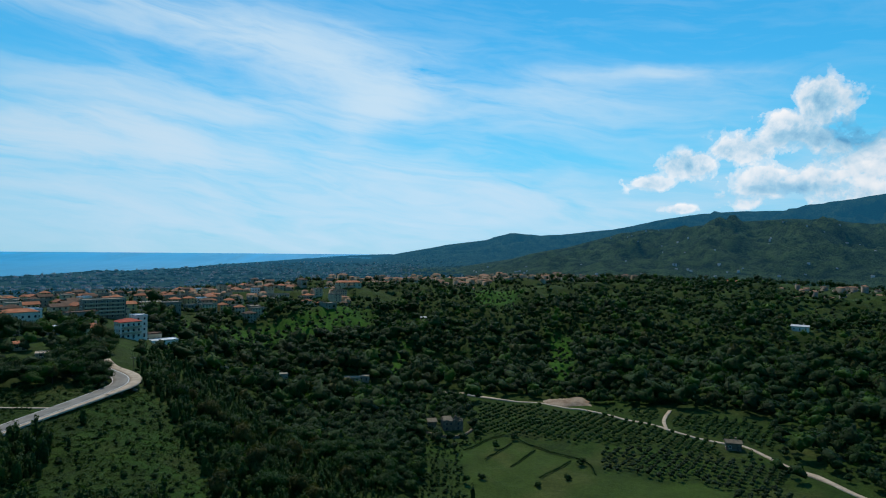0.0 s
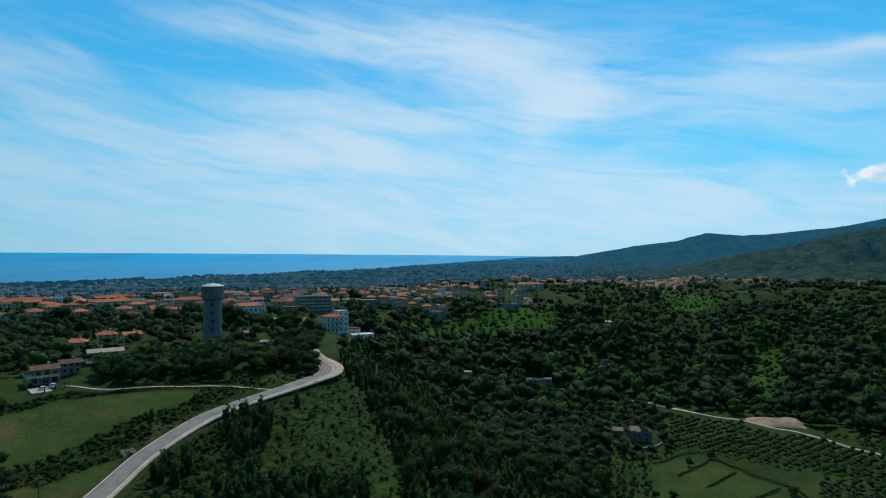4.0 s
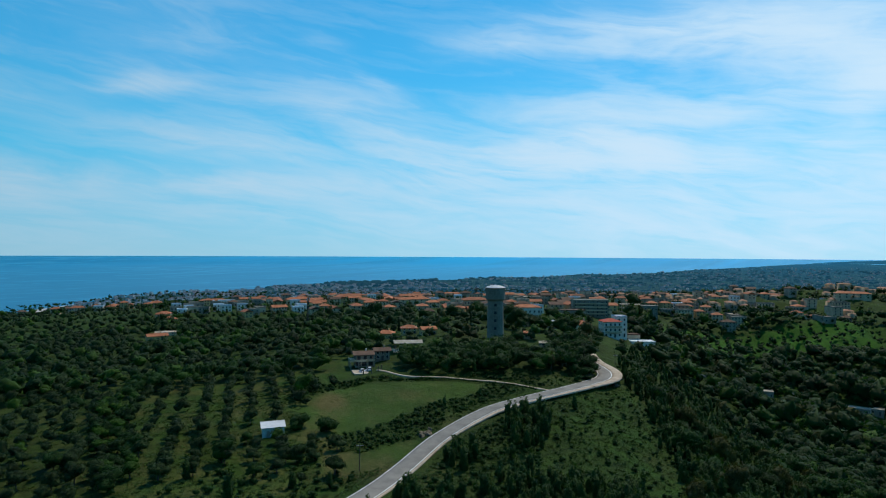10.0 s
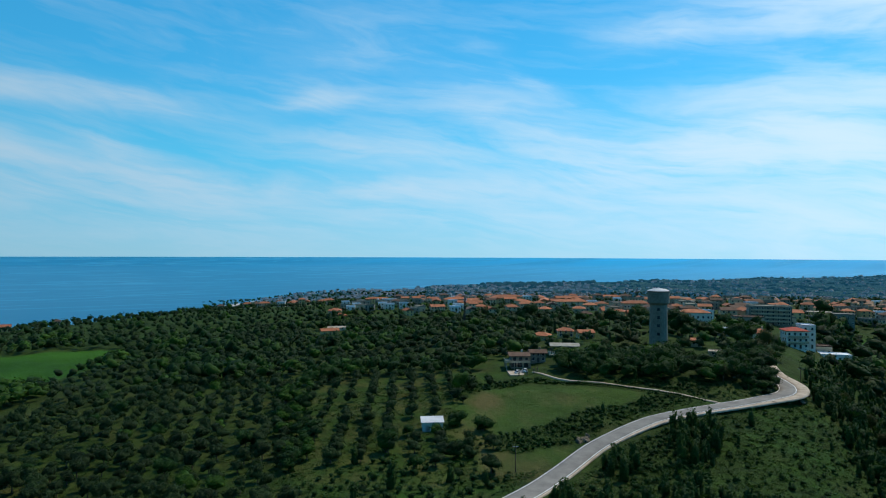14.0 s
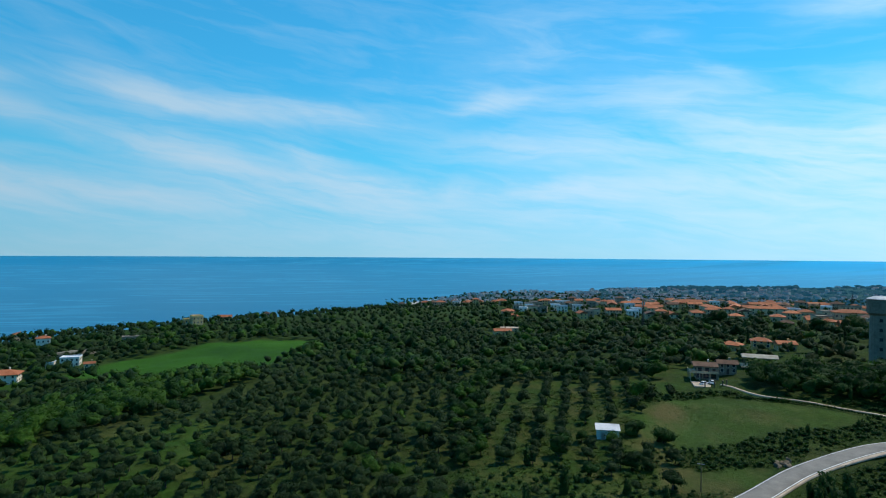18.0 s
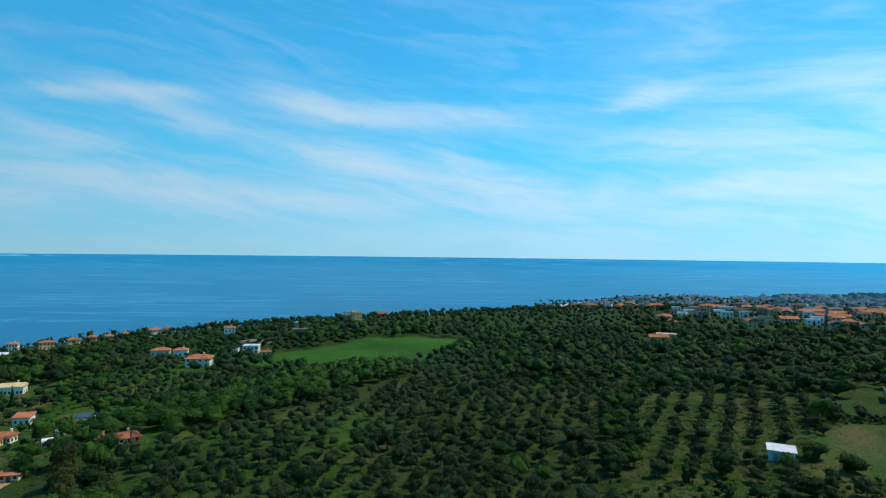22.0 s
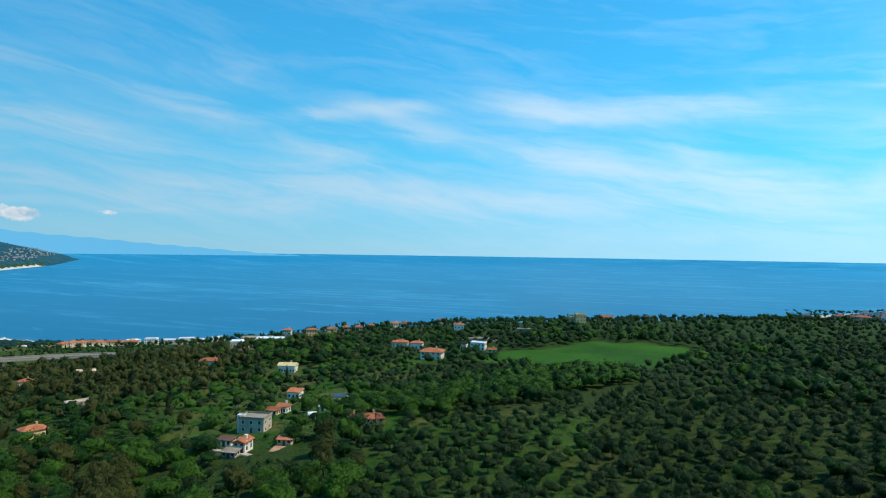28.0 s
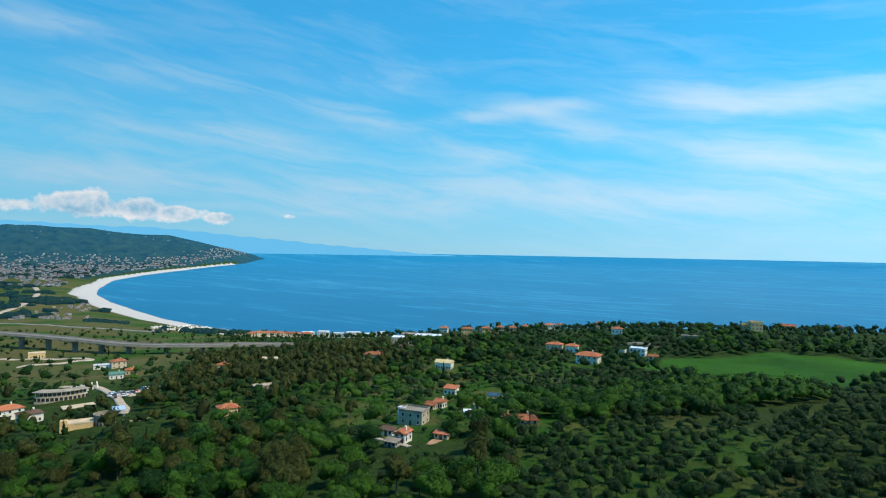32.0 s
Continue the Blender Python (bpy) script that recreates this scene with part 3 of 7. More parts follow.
def terrace_zone(az, r):
    """Sunny grass under olives across the valley, and green terraces up a gully."""
    mid = np.interp(az, (6, 12, 25), (605, 575, 460))
    a = smooth(5.5, 8, az) * smooth(25.5, 23.5, az) * smooth(40, 26, np.abs(r - mid))
    b = smooth(3.0, 1.6, np.abs(az + 5.0)) * smooth(60, 40, np.abs(r - 712))
    c = smooth(1.5, 0.7, np.abs(az + 11.3)) * smooth(70, 50, np.abs(r - 515))
    d = smooth(0.9, 0.4, np.abs(az - np.interp(r, (450, 530), (5.0, 3.6)))) * smooth(48, 38, np.abs(r - 490))
    return np.maximum(np.maximum(a, b), np.maximum(c, d))


def garden_zone(az, r):
    """Lawns among the western gardens."""
    return smooth(2.2, 1.2, np.abs(az - 119.2)) * smooth(17, 11, np.abs(r - 318)) + 0.6 * smooth(2.2, 1.2, np.abs(az - 133)) * smooth(22, 12, np.abs(r - 250))


def build_land():
    fine = np.arange(-60, 172, 0.4)
    az = np.concatenate([fine, np.arange(172, 300, 4.0)])
    r = np.exp(np.concatenate([np.linspace(math.log(0.5), math.log(110), 24, endpoint=False),
                               np.linspace(math.log(110), math.log(2500), 190, endpoint=False),
                               np.linspace(math.log(2500), math.log(16000), 110, endpoint=False),
                               np.linspace(math.log(16000), math.log(22600), 4)]))
    A, R = np.meshgrid(az, r, indexing="ij")
    Z = height(A, R)
    P = place(A, R, Z)
    P[:, 0, :2] = P[:, 0, :2] * 0.02 + (0.15, 0.1)          # the sheet closes off the lens's foot
    me = mesh_from("ground", P.reshape(-1, 3), grid_faces(len(az), len(r), True), GROUND, True)
    x, y = -R * np.sin(np.radians(A)), R * np.cos(np.radians(A))
    s = shore_distance(np.where(wrap(A) < -60, A + 360, A), R)
    beach = smooth(95, 65, s * np.interp(R, (1150, 1500, 1900, 2600, 4000), (2.0, 1.4, 0.8, 0.7, 0.95))) * smooth(137, 142, wrap(A)) * smooth(143.3, 143.9, wrap(A) + 9 * smooth(4400, 4000, R)) * smooth(9, 4, Z) + smooth(150, 70, s) * smooth(-40, -20, s) * smooth(63, 66, wrap(A)) * smooth(80, 75, wrap(A)) * 1.6 * smooth(17, 11, Z)
    slope = bell(wrap(A), 24, 9) * smooth(120, 150, R) * smooth(250, 225, R)
    sward = np.clip(field_zone(A, R) + 0.62 * meadow_zone(A, R) + 0.45 * valley_zone(A, R) + 1.0 * terrace_zone(A, R) + 0.8 * garden_zone(A, R) + 0.28 * smooth(51, 54, wrap(A)) * smooth(73, 70, wrap(A)) * smooth(300, 240, R) + 0.5 * slope * smooth(-0.4, 0.4, ripple(x, y, 40, 3, 1.0)) + 0.25 * smooth(0.1, 0.6, ripple(x, y, 160, 3, 2.0)), 0, 1)
    dry = np.clip(0.3 * smooth(0.15, 0.6, ripple(x, y, 90, 3, 5.0)) * smooth(500, 300, R) + (0.18 + 0.4 * smooth(-0.3, 0.5, ripple(x, y, 34, 4, 8.0))) * meadow_zone(A, R) + 1.2 * bell(A, 54.2, 1.1) * bell(R, 211, 7) + np.interp(wrap(A), (70, 75), (0.45, 0.22)) * smooth(52, 55, wrap(A)) * smooth(120, 100, wrap(A)) * smooth(330, 260, R) * smooth(-0.35, 0.45, ripple(x, y, 26, 4, 4.0)) + 0.7 * smooth(54.5, 53, wrap(A)) * smooth(46, 48, wrap(A)) * bell(R, np.interp(A, (47, 54), (152, 148)), 4.5), 0, 1)
    coastal = smooth(141, 146, wrap(A)) * smooth(np.interp(wrap(A), (146, 151), (560, 420)), np.interp(wrap(A), (146, 151), (700, 500)), R) * smooth(3000, 2400, R)
    dry = np.clip(dry + 0.95 * coastal * smooth(-0.55, 0.3, ripple(x, y, 240, 3, 9.0)), 0, 1)
    sward = np.clip(sward + 0.6 * coastal, 0, 1)
    gardens = smooth(108, 113, wrap(A)) * smooth(137, 133, wrap(A)) * smooth(450, 400, R) * smooth(200, 230, R)
    sward = np.clip(sward + 0.75 * gardens, 0, 1)
    dry = np.clip(dry + 0.75 * gardens * smooth(-0.2, 0.5, ripple(x, y, 45, 4, 3.0)) + 0.2 * valley_zone(A, R), 0, 1)
    dry = np.maximum(dry * (1 - field_zone(A, R)) * (1 - terrace_zone(A, R)), 0.0)
    dry = np.clip(dry + 0.9 * bell(A, 94.2, 2.0) * bell(R, 332, 5), 0, 1)
    sward = np.clip(sward + 0.5 * smooth(94, 98, wrap(A)) * smooth(121, 118, wrap(A)) * smooth(250, 215, R), 0, 1)
    # alpha: share of haze painted over the far land, by distance and bearing
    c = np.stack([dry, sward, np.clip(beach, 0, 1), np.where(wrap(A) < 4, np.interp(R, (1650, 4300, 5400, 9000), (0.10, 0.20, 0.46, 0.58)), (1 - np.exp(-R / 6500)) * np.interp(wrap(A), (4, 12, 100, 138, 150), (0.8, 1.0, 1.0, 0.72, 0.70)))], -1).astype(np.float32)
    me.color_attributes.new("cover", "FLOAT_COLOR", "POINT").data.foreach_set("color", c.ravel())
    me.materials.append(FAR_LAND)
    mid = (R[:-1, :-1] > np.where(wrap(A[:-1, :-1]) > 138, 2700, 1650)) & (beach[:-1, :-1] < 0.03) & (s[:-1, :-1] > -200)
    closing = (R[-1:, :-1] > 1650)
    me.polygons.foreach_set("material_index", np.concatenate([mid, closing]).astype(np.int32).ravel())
    tagged(new("ground", me), "rolling green hills and coastal plain with grass and bare earth", "ground", kind="structure")
    # the sea, a sheet out to the horizon
    az = np.arange(-4, 170, 1.0)
    r = np.exp(np.linspace(math.log(700), math.log(8000), 50))
    A, R = np.meshgrid(az, r, indexing="ij")
    near = place(A, R, 0 * A)
    rim = np.stack([-4960 * np.sin(np.radians(az)), 4960 * np.cos(np.radians(az)), np.full(len(az), H - 0.0066 * 4960)], -1)
    outer = np.stack([near[:, -1] + (rim - near[:, -1]) * k for k in (0.25, 0.5, 0.75, 1.0)], 1)
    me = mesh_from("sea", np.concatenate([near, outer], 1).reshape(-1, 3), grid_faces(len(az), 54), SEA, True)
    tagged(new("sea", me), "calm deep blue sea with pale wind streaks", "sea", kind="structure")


build_land()

# ---- the plan: lines and plots that trees keep clear of (bearing, distance) ----
ROAD = ((56, 117), (52.5, 127), (49.5, 139), (46.9, 153), (44.0, 171), (41.1, 185), (38.7, 195), (36.3, 202), (33.4, 210), (30.7, 221), (28.9, 233), (28.25, 241), (28.3, 249), (28.9, 255), (29.7, 262), (30.1, 276), (29.9, 298), (29.4, 330))
LANE = ((33.0, 214), (36.5, 221), (40, 228), (44, 233), (47.5, 240), (49.6, 249))
VALLEY_TRACK = ((8, 424), (3, 418), (-1, 412), (-4, 404), (-8, 398), (-11, 390), (-15, 376), (-18, 366), (-21, 354), (-24, 346), (-27, 338), (-30, 322), (-33, 308), (-36, 296), (-42, 275))
SPUR_TRACK = ((-20.6, 354), (-20.4, 372), (-20.9, 392))
HILL_TRACK = ((25, 372), (22, 385), (19, 400), (17, 412), (15.5, 428))
FARM_TRACK = ((157, 470), (155, 452), (153.6, 420), (152.9, 385), (152.4, 358), (152.6, 340))
FOOT_PATH = ((127.5, 205), (129.5, 215), (131.8, 232), (133.2, 244))
PLOTS = ((50.9, 259, 15), (46.6, 281, 9), (59.2, 184, 6), (38.4, 290, 8), (27.6, 360, 13), (25.4, 378, 12), (30.2, 342, 7), (33, 276, 10),
         (47.3, 322, 12), (127.1, 243, 10), (128.3, 210, 8), (129.6, 230, 6), (124.6, 206, 7), (124.9, 277, 6), (123.6, 309, 7), (124.3, 396, 10),
         (131, 455, 12), (116.9, 228, 10), (119, 286, 4), (120, 280, 6), (121.1, 272, 4), (110.8, 395, 11), (114, 464, 10), (112.2, 446, 8),
         (106.2, 417, 10), (105.2, 396, 5), (157, 403, 24), (160.5, 378, 10), (159.1, 361, 8), (154.1, 322, 11), (152.9, 332, 9), (152.9, 554, 14), (153.2, 479, 9),
         (151.8, 399, 14), (140.6, 484, 12), (141.1, 357, 10), (144.2, 299, 9), (144.7, 465, 8), (-1, 326, 10), (-26.1, 331, 6))
HILLTOP_PLOTS = ((-11.7, 392, 14), (15, 423, 8), (8.1, 428, 9), (-30.9, 632, 7), (68.9, 417, 12), (69.5, 440, 14), (35.6, 386, 12), (40, 466, 12), (29.3, 437, 14), (24.1, 535, 14),
                 (128.2, 571, 14), (126, 567, 14), (128, 503, 12), (108.3, 533, 8), (97, 563, 8), (102.1, 504, 7), (132.2, 598, 26), (129.6, 594, 18))


def line_points(line, step=4.0):
    """Points along a line of bearings and distances, on the plan, smooth between its corners."""
    p = np.array([bearing(a, r)[:2] for a, r in line])
    q = np.vstack([2 * p[0] - p[1], p, 2 * p[-1] - p[-2]])
    out = []
    for k in range(1, len(q) - 2):
        n = max(2, int(np.linalg.norm(q[k + 1] - q[k]) / step))
        for t in np.linspace(0, 1, n, endpoint=False):
            out.append(cubic(q[k - 1], q[k], q[k + 1], q[k + 2], t))
    return np.array(out + [p[-1]])


CLEAR_LINES = [(line_points(ROAD, 5), 6.5), (line_points(LANE, 5), 3.6), (line_points(VALLEY_TRACK, 6), 4.5), (line_points(SPUR_TRACK, 6), 4),
               (line_points(HILL_TRACK, 6), 8.0), (line_points(FARM_TRACK, 6), 5.5), (line_points(FOOT_PATH, 6), 3)]


def is_clear(az, r, spread):
    """Where no tree of that spread may stand: roads, plots (and the view on to them), fields."""
    x, y = -r * np.sin(np.radians(az)), r * np.cos(np.radians(az))
    bad = np.zeros(len(az), bool)
    for pts, w in CLEAR_LINES:
        d = np.full(len(az), 1e9)
        for q in pts:
            d = np.minimum(d, np.hypot(x - q[0], y - q[1]))
        bad |= d < w + spread * 0.6
    for pa, pr, rad in PLOTS + HILLTOP_PLOTS:
        side = np.abs(az - pa) * np.pi / 180 * pr
        bad |= (side < rad + 0.4 * spread) & (r < pr + rad) & (r > pr - rad - 0.7 * spread - 5)
    bad |= (field_zone(az, r) > 0.3) | (meadow_zone(az, r) > 0.35) | (valley_zone(az, r) > 0.3) | (garden_zone(az, r) > 0.3)
    return bad


# ---- trees ----
def ico(sub):
    bm = bmesh.new()
    bmesh.ops.create_icosphere(bm, subdivisions=sub, radius=1)
    v = np.array([p.co[:] for p in bm.verts])
    f = np.array([[p.index for p in q.verts] for q in bm.faces])
    bm.free()
    return v, f


ICO1, ICO2, ICO3 = ico(1), ico(2), ico(3)


def crown(rng, shape, lobes, leaves, leaf, body):
    """Verts and faces of a crown about 1 in radius: a lumpy mass of grown-together lobes under loose leaf clumps."""
    centres, radii = [], []
    for k in range(lobes):
        if shape == "round":
            a, h = k * 2.4 + rng.uniform(-0.5, 0.5), -0.35 + 0.95 * ((k * 0.618) % 1.0)
            d = rng.uniform(0.40, 0.85) * math.sqrt(max(0.2, 1 - h * h)) if k else 0.0
            c, q = (d * math.cos(a), d * math.sin(a), h if k else 0.2), rng.uniform(0.20, 0.42) if k else 0.5
        elif shape == "tall":
            h = -0.85 + 1.7 * (k + 0.5) / lobes
            a, d = rng.uniform(0, 6.28), rng.uniform(0.05, 0.3)
            c, q = (d * math.cos(a), d * math.sin(a), h), rng.uniform(0.34, 0.56) * (1.0 - 0.30 * (h + 0.9))
        else:
            h = -0.95 + 1.9 * (k + 0.5) / lobes
            c, q = (rng.uniform(-0.08, 0.08), rng.uniform(-0.08, 0.08), h), 0.55 * (1 - 0.44 * (h + 1)) + 0.06
        centres.append(c)
        radii.append(q)
    C, Q = np.array(centres), np.array(radii)

    def reach(d):
        """How far the grown-together lobes reach in each direction."""
        b = d @ C.T
        under = b * b - (C * C).sum(1) + Q * Q
        return np.maximum(np.where(under > 0, b + np.sqrt(np.maximum(under, 0)), 0).max(1), 0.34)

    v, f = body
    w = v * (reach(v) * (1 + 0.085 * rng.standard_normal(len(v))) * 0.94)[:, None]
    w[:, 2] = np.where(w[:, 2] < -0.45, -0.45 + 0.3 * (w[:, 2] + 0.45), w[:, 2]) if shape == "round" else w[:, 2]
    V, F = [w], [f]
    if leaves:
        d = rng.standard_normal((leaves, 3)) * ((1, 1, 1) if shape == "round" else (0.8, 0.8, 1.5))
        d /= np.linalg.norm(d, axis=1)[:, None]
        d[:, 2] = np.where((d[:, 2] < -0.35) & (shape == "round"), -d[:, 2], d[:, 2])
        c = d * (reach(d) * rng.uniform(0.86, 1.24, leaves))[:, None]
        e1 = np.cross(d, rng.standard_normal((leaves, 3)))
        e1 /= np.linalg.norm(e1, axis=1)[:, None] + 1e-9
        e2 = np.cross(d, e1) + d * rng.uniform(-0.8, 0.8, (leaves, 1))
        q = leaf * rng.uniform(0.5, 1.4, (leaves, 1))
        tri = np.stack([c + e1 * q, c - e1 * q * 0.6 + e2 * q * 0.8, c - e1 * q * 0.5 - e2 * q], 1)
        V.append(tri.reshape(-1, 3))
        F.append(np.arange(leaves * 3).reshape(-1, 3) + len(v))
    return np.vstack(V), np.vstack(F)


def trunk_mesh(rng, height_, r0, limbs, sides=5):
    """A tapered, slightly bent trunk with rising limbs."""
    V, F = [], []

    def tube(p, q, ra, rb, bend):
        base = sum(len(v) for v in V)
        for k in range(4):
            t = k / 3
            c = p + (q - p) * t + bend * math.sin(t * 3.14)
            rad = ra + (rb - ra) * t
            a = np.linspace(0, 6.283, sides, endpoint=False)
            V.append(np.stack([c[0] + rad * np.cos(a), c[1] + rad * np.sin(a), np.full(sides, c[2])], 1))
        for k in range(3):
            for s in range(sides):
                i, j = base + k * sides + s, base + k * sides + (s + 1) % sides
                F.append([i, j, j + sides])
                F.append([i, j + sides, i + sides])

    top = np.array([rng.uniform(-0.15, 0.15), rng.uniform(-0.15, 0.15), height_])
    tube(np.array([0, 0, -0.5]), top, r0 * 1.25, r0 * 0.6, np.array([rng.uniform(-0.1, 0.1), 0, 0]))
    for k in range(limbs):
        a = k * 6.283 / limbs + rng.uniform(-0.4, 0.4)
        q = top + np.array([math.cos(a), math.sin(a), 0.9]) * height_ * 0.75
        tube(top * (0.9, 0.9, 0.85), q, r0 * 0.6, r0 * 0.15, np.array([0, 0, 0.1]))
    return np.vstack(V), np.array(F)


# kind: crown shape, radius, height over radius, crown's middle height over radius, material, lobes near and far
KINDS = {
    "olive": ("round", 2.4, 1.12, 1.12, OLIVE, 12), "oak": ("round", 3.9, 1.0, 0.95, BROAD, 13), "fresh": ("round", 3.8, 1.0, 0.98, FRESH, 13),
    "eucalyptus": ("round", 3.1, 1.45, 1.6, EUCA, 13), "young": ("tall", 2.1, 1.5, 1.3, YOUNG, 7), "cypress": ("cone", 1.5, 3.0, 2.9, PINE, 6),
    "shrub": ("round", 1.25, 0.85, 0.45, BROAD, 8), "fruit": ("round", 1.5, 0.95, 0.85, BROAD, 7), "citrus": ("round", 1.55, 0.9, 0.85, OLIVE, 7)}
NEAR_LEAVES = {"olive": (820, 0.075), "oak": (980, 0.065), "fresh": (980, 0.065), "eucalyptus": (760, 0.085), "young": (520, 0.105), "cypress": (380, 0.12), "shrub": (300, 0.12), "fruit": (300, 0.12), "citrus": (300, 0.12)}


def shaped(v, kind):
    _, rad, tall, mid, _, _ = KINDS[kind]
    return v * (rad, rad, rad * tall) + (0, 0, rad * mid)


def make_kinds():
    rng = np.random.default_rng(7)
    near, mid, wide, far = {}, {}, {}, {}
    for k, (shape, rad, tall, m, mat, lobes) in KINDS.items():
        n, s = NEAR_LEAVES[k]
        near[k] = [crown(rng, shape, lobes, n, s, ICO3) for _ in range(4)]
        mid[k] = [crown(rng, shape, lobes, n // 4, s * 1.5, ICO2) for _ in range(5)]
        wide[k] = [crown(rng, shape, max(4, lobes - 4), n // 18, s * 2.2, ICO2) for _ in range(5)]
        far[k] = [crown(rng, shape, 4, n // 40, s * 3.2, ICO1) for _ in range(5)]
    return near, mid, wide, far


CROWN_NEAR, CROWN_MID, CROWN_WIDE, CROWN_FAR = make_kinds()
TREE_NAMES = {"olive": ("olive_tree", "grey-green olive tree with rounded crown in the grove", "tree", "olive trees of the grove"),
              "oak": ("oak_tree", "dark green broadleaf tree with dense uneven crown", "tree", "broadleaf trees"),
              "fresh": ("leafy_tree", "fresh bright green broadleaf tree in full leaf", "tree", "broadleaf trees"),
              "eucalyptus": ("eucalyptus_tree", "tall brownish green eucalyptus with airy crown", "tree", "eucalyptus trees"),
              "young": ("young_tree", "slender young tree with brownish green upright crown", "tree", "young trees on the slope"),
              "cypress": ("cypress_tree", "dark narrow evergreen tree with pointed crown", "tree", "evergreen trees"),
              "shrub": ("shrub", "low dark green shrub on grassy bank", "shrub", "shrubs"),
              "fruit": ("fruit_tree", "small rounded green fruit tree in orchard row", "tree", "fruit trees"),
              "citrus": ("fruit_tree", "small grey-green fruit tree in orchard row", "tree", "fruit trees")}
STUFF_NAMES = {"olive": ("olive_grove", "far spread of grey-green olive trees", "olive grove"), "oak": ("woodland", "dense dark green broadleaf woodland", "woodland"),
               "fresh": ("leafy_woodland", "bright green broadleaf woodland in leaf", "woodland"), "eucalyptus": ("eucalyptus_wood", "brownish green wood of tall eucalyptus", "woodland"),
               "young": ("young_plantation", "slender young trees covering a slope", "woodland"), "cypress": ("evergreens", "dark pointed evergreens among the houses", "woodland"),
               "shrub": ("scrub", "low dark green scrub on the banks", "scrub"), "fruit": ("orchard", "rows of small green fruit trees", "orchard"), "citrus": ("orchard", "rows of small grey-green fruit trees", "orchard")}
TREE_PARTS = {}


def tree_proto(kind):
    """Four variants of a tree: the trunk is the thing's own base part, the crown sits on it."""
    if kind not in TREE_PARTS:
        rng = np.random.default_rng(len(kind) * 11)
        shape, rad, tall, m, mat, lobes = KINDS[kind]
        out = []
        for v, f in CROWN_NEAR[kind]:
            tv, tf = trunk_mesh(rng, rad * m * 0.62, 0.06 * rad + 0.05, 3)
            out.append((mesh_from("crown", shaped(v, kind), f, mat, True), mesh_from("trunk", tv, tf, BARK, True)))
        TREE_PARTS[kind] = out
    return TREE_PARTS[kind]


def plant(kind, x, y, z, size, turn):
    name, label, cat, group = TREE_NAMES[kind]
    cm, tm = random.choice(tree_proto(kind))
    ob = tagged(new(name), label, cat, group)
    ob.empty_display_size = 0.5
    ob.matrix_basis = Matrix.LocRotScale((x, y, z), Euler((0, 0, turn)), (size, size, size * random.uniform(0.9, 1.12)))
    for n, me in (("crown", cm), ("trunk", tm)):
        p = new(n, me)
        p.parent = ob
    return ob


STANDS = []      # kind, x, y, z, size, distance


def town_zone(az, r):
    """Stretches of the plan that are built up, where only garden trees grow."""
    out = np.zeros(len(az), bool)
    for a0, a1, r0, r1 in ((44, 65, 490, 900), (61, 68, 575, 690), (28, 45.5, 430, 980), (17, 27, 575, 840), (8.5, 17, 645, 840), (-9, 9, 845, 1020), (-17, -10, 925, 1060), (-36.5, -29, 825, 990), (68, 79, 715, 790)):
        out |= (az > a0) & (az < a1) & (r > r0 - 18) & (r < r1)
    return out


def scatter(kind_of, a0, a1, r0, r1, step, seed, turn=0.0, jitter=0.32, step2=None):
    """A jittered grid of trees over a stretch of the plan; kind_of(az, r, u) gives for each its kind or nothing and a size."""
    rng = np.random.default_rng(seed)
    step2 = step2 or step
    n, m = int(2 * r1 / step) + 2, int(2 * r1 / step2) + 2
    u, v = np.meshgrid((np.arange(n) - n / 2) * step, (np.arange(m) - m / 2) * step2, indexing="ij")
    u, v = u.ravel() + rng.uniform(-jitter, jitter, n * m) * step, v.ravel() + rng.uniform(-jitter, jitter, n * m) * step2
    c, s = math.cos(radians(turn)), math.sin(radians(turn))
    x, y = u * c - v * s, u * s + v * c
    az, r = np.degrees(np.arctan2(-x, y)), np.hypot(x, y)
    az = np.where(az < -60, az + 360, az)
    keep = (az > a0) & (az < a1) & (r > r0) & (r < r1)
    az, r, x, y = az[keep], r[keep], x[keep], y[keep]
    kinds, size = kind_of(az, r, rng.random(len(az)), rng)
    ok = kinds != ""
    rad = np.array([KINDS[k][1] if k else 1.0 for k in kinds])
    built = town_zone(az, r)
    size = np.where(built, np.minimum(size, 0.75), size)
    ok &= ~is_clear(az, r, rad * size) & ~(built & (rng.random(len(az)) > 0.7))
    az, r, x, y, kinds, size = az[ok], r[ok], x[ok], y[ok], kinds[ok], size[ok]
    z = height(az, r)
    STANDS.extend(zip(kinds, x, y, z, size, r, az))


def pick_kind(u, table):
    """A kind for each u by shares; what is left stays empty."""
    out = np.full(len(u), "", object)
    low = 0.0
    for k, share in table:
        out[(u >= low) & (u < low + share)] = k
        low += share
    return out


def tidy_rows(az, r, u, rng):        # the grassy olive rows
    return pick_kind(u, [("olive", 0.93)]), rng.uniform(0.62, 1.0, len(u))


def grove(az, r, u, rng):            # the dense olive grove
    k = pick_kind(u, [("olive", 0.86), ("oak", 0.04), ("fresh", 0.025)])
    return k, np.where(k == "olive", rng.uniform(0.6, 1.08, len(u)), rng.uniform(0.45, 0.8, len(u)))


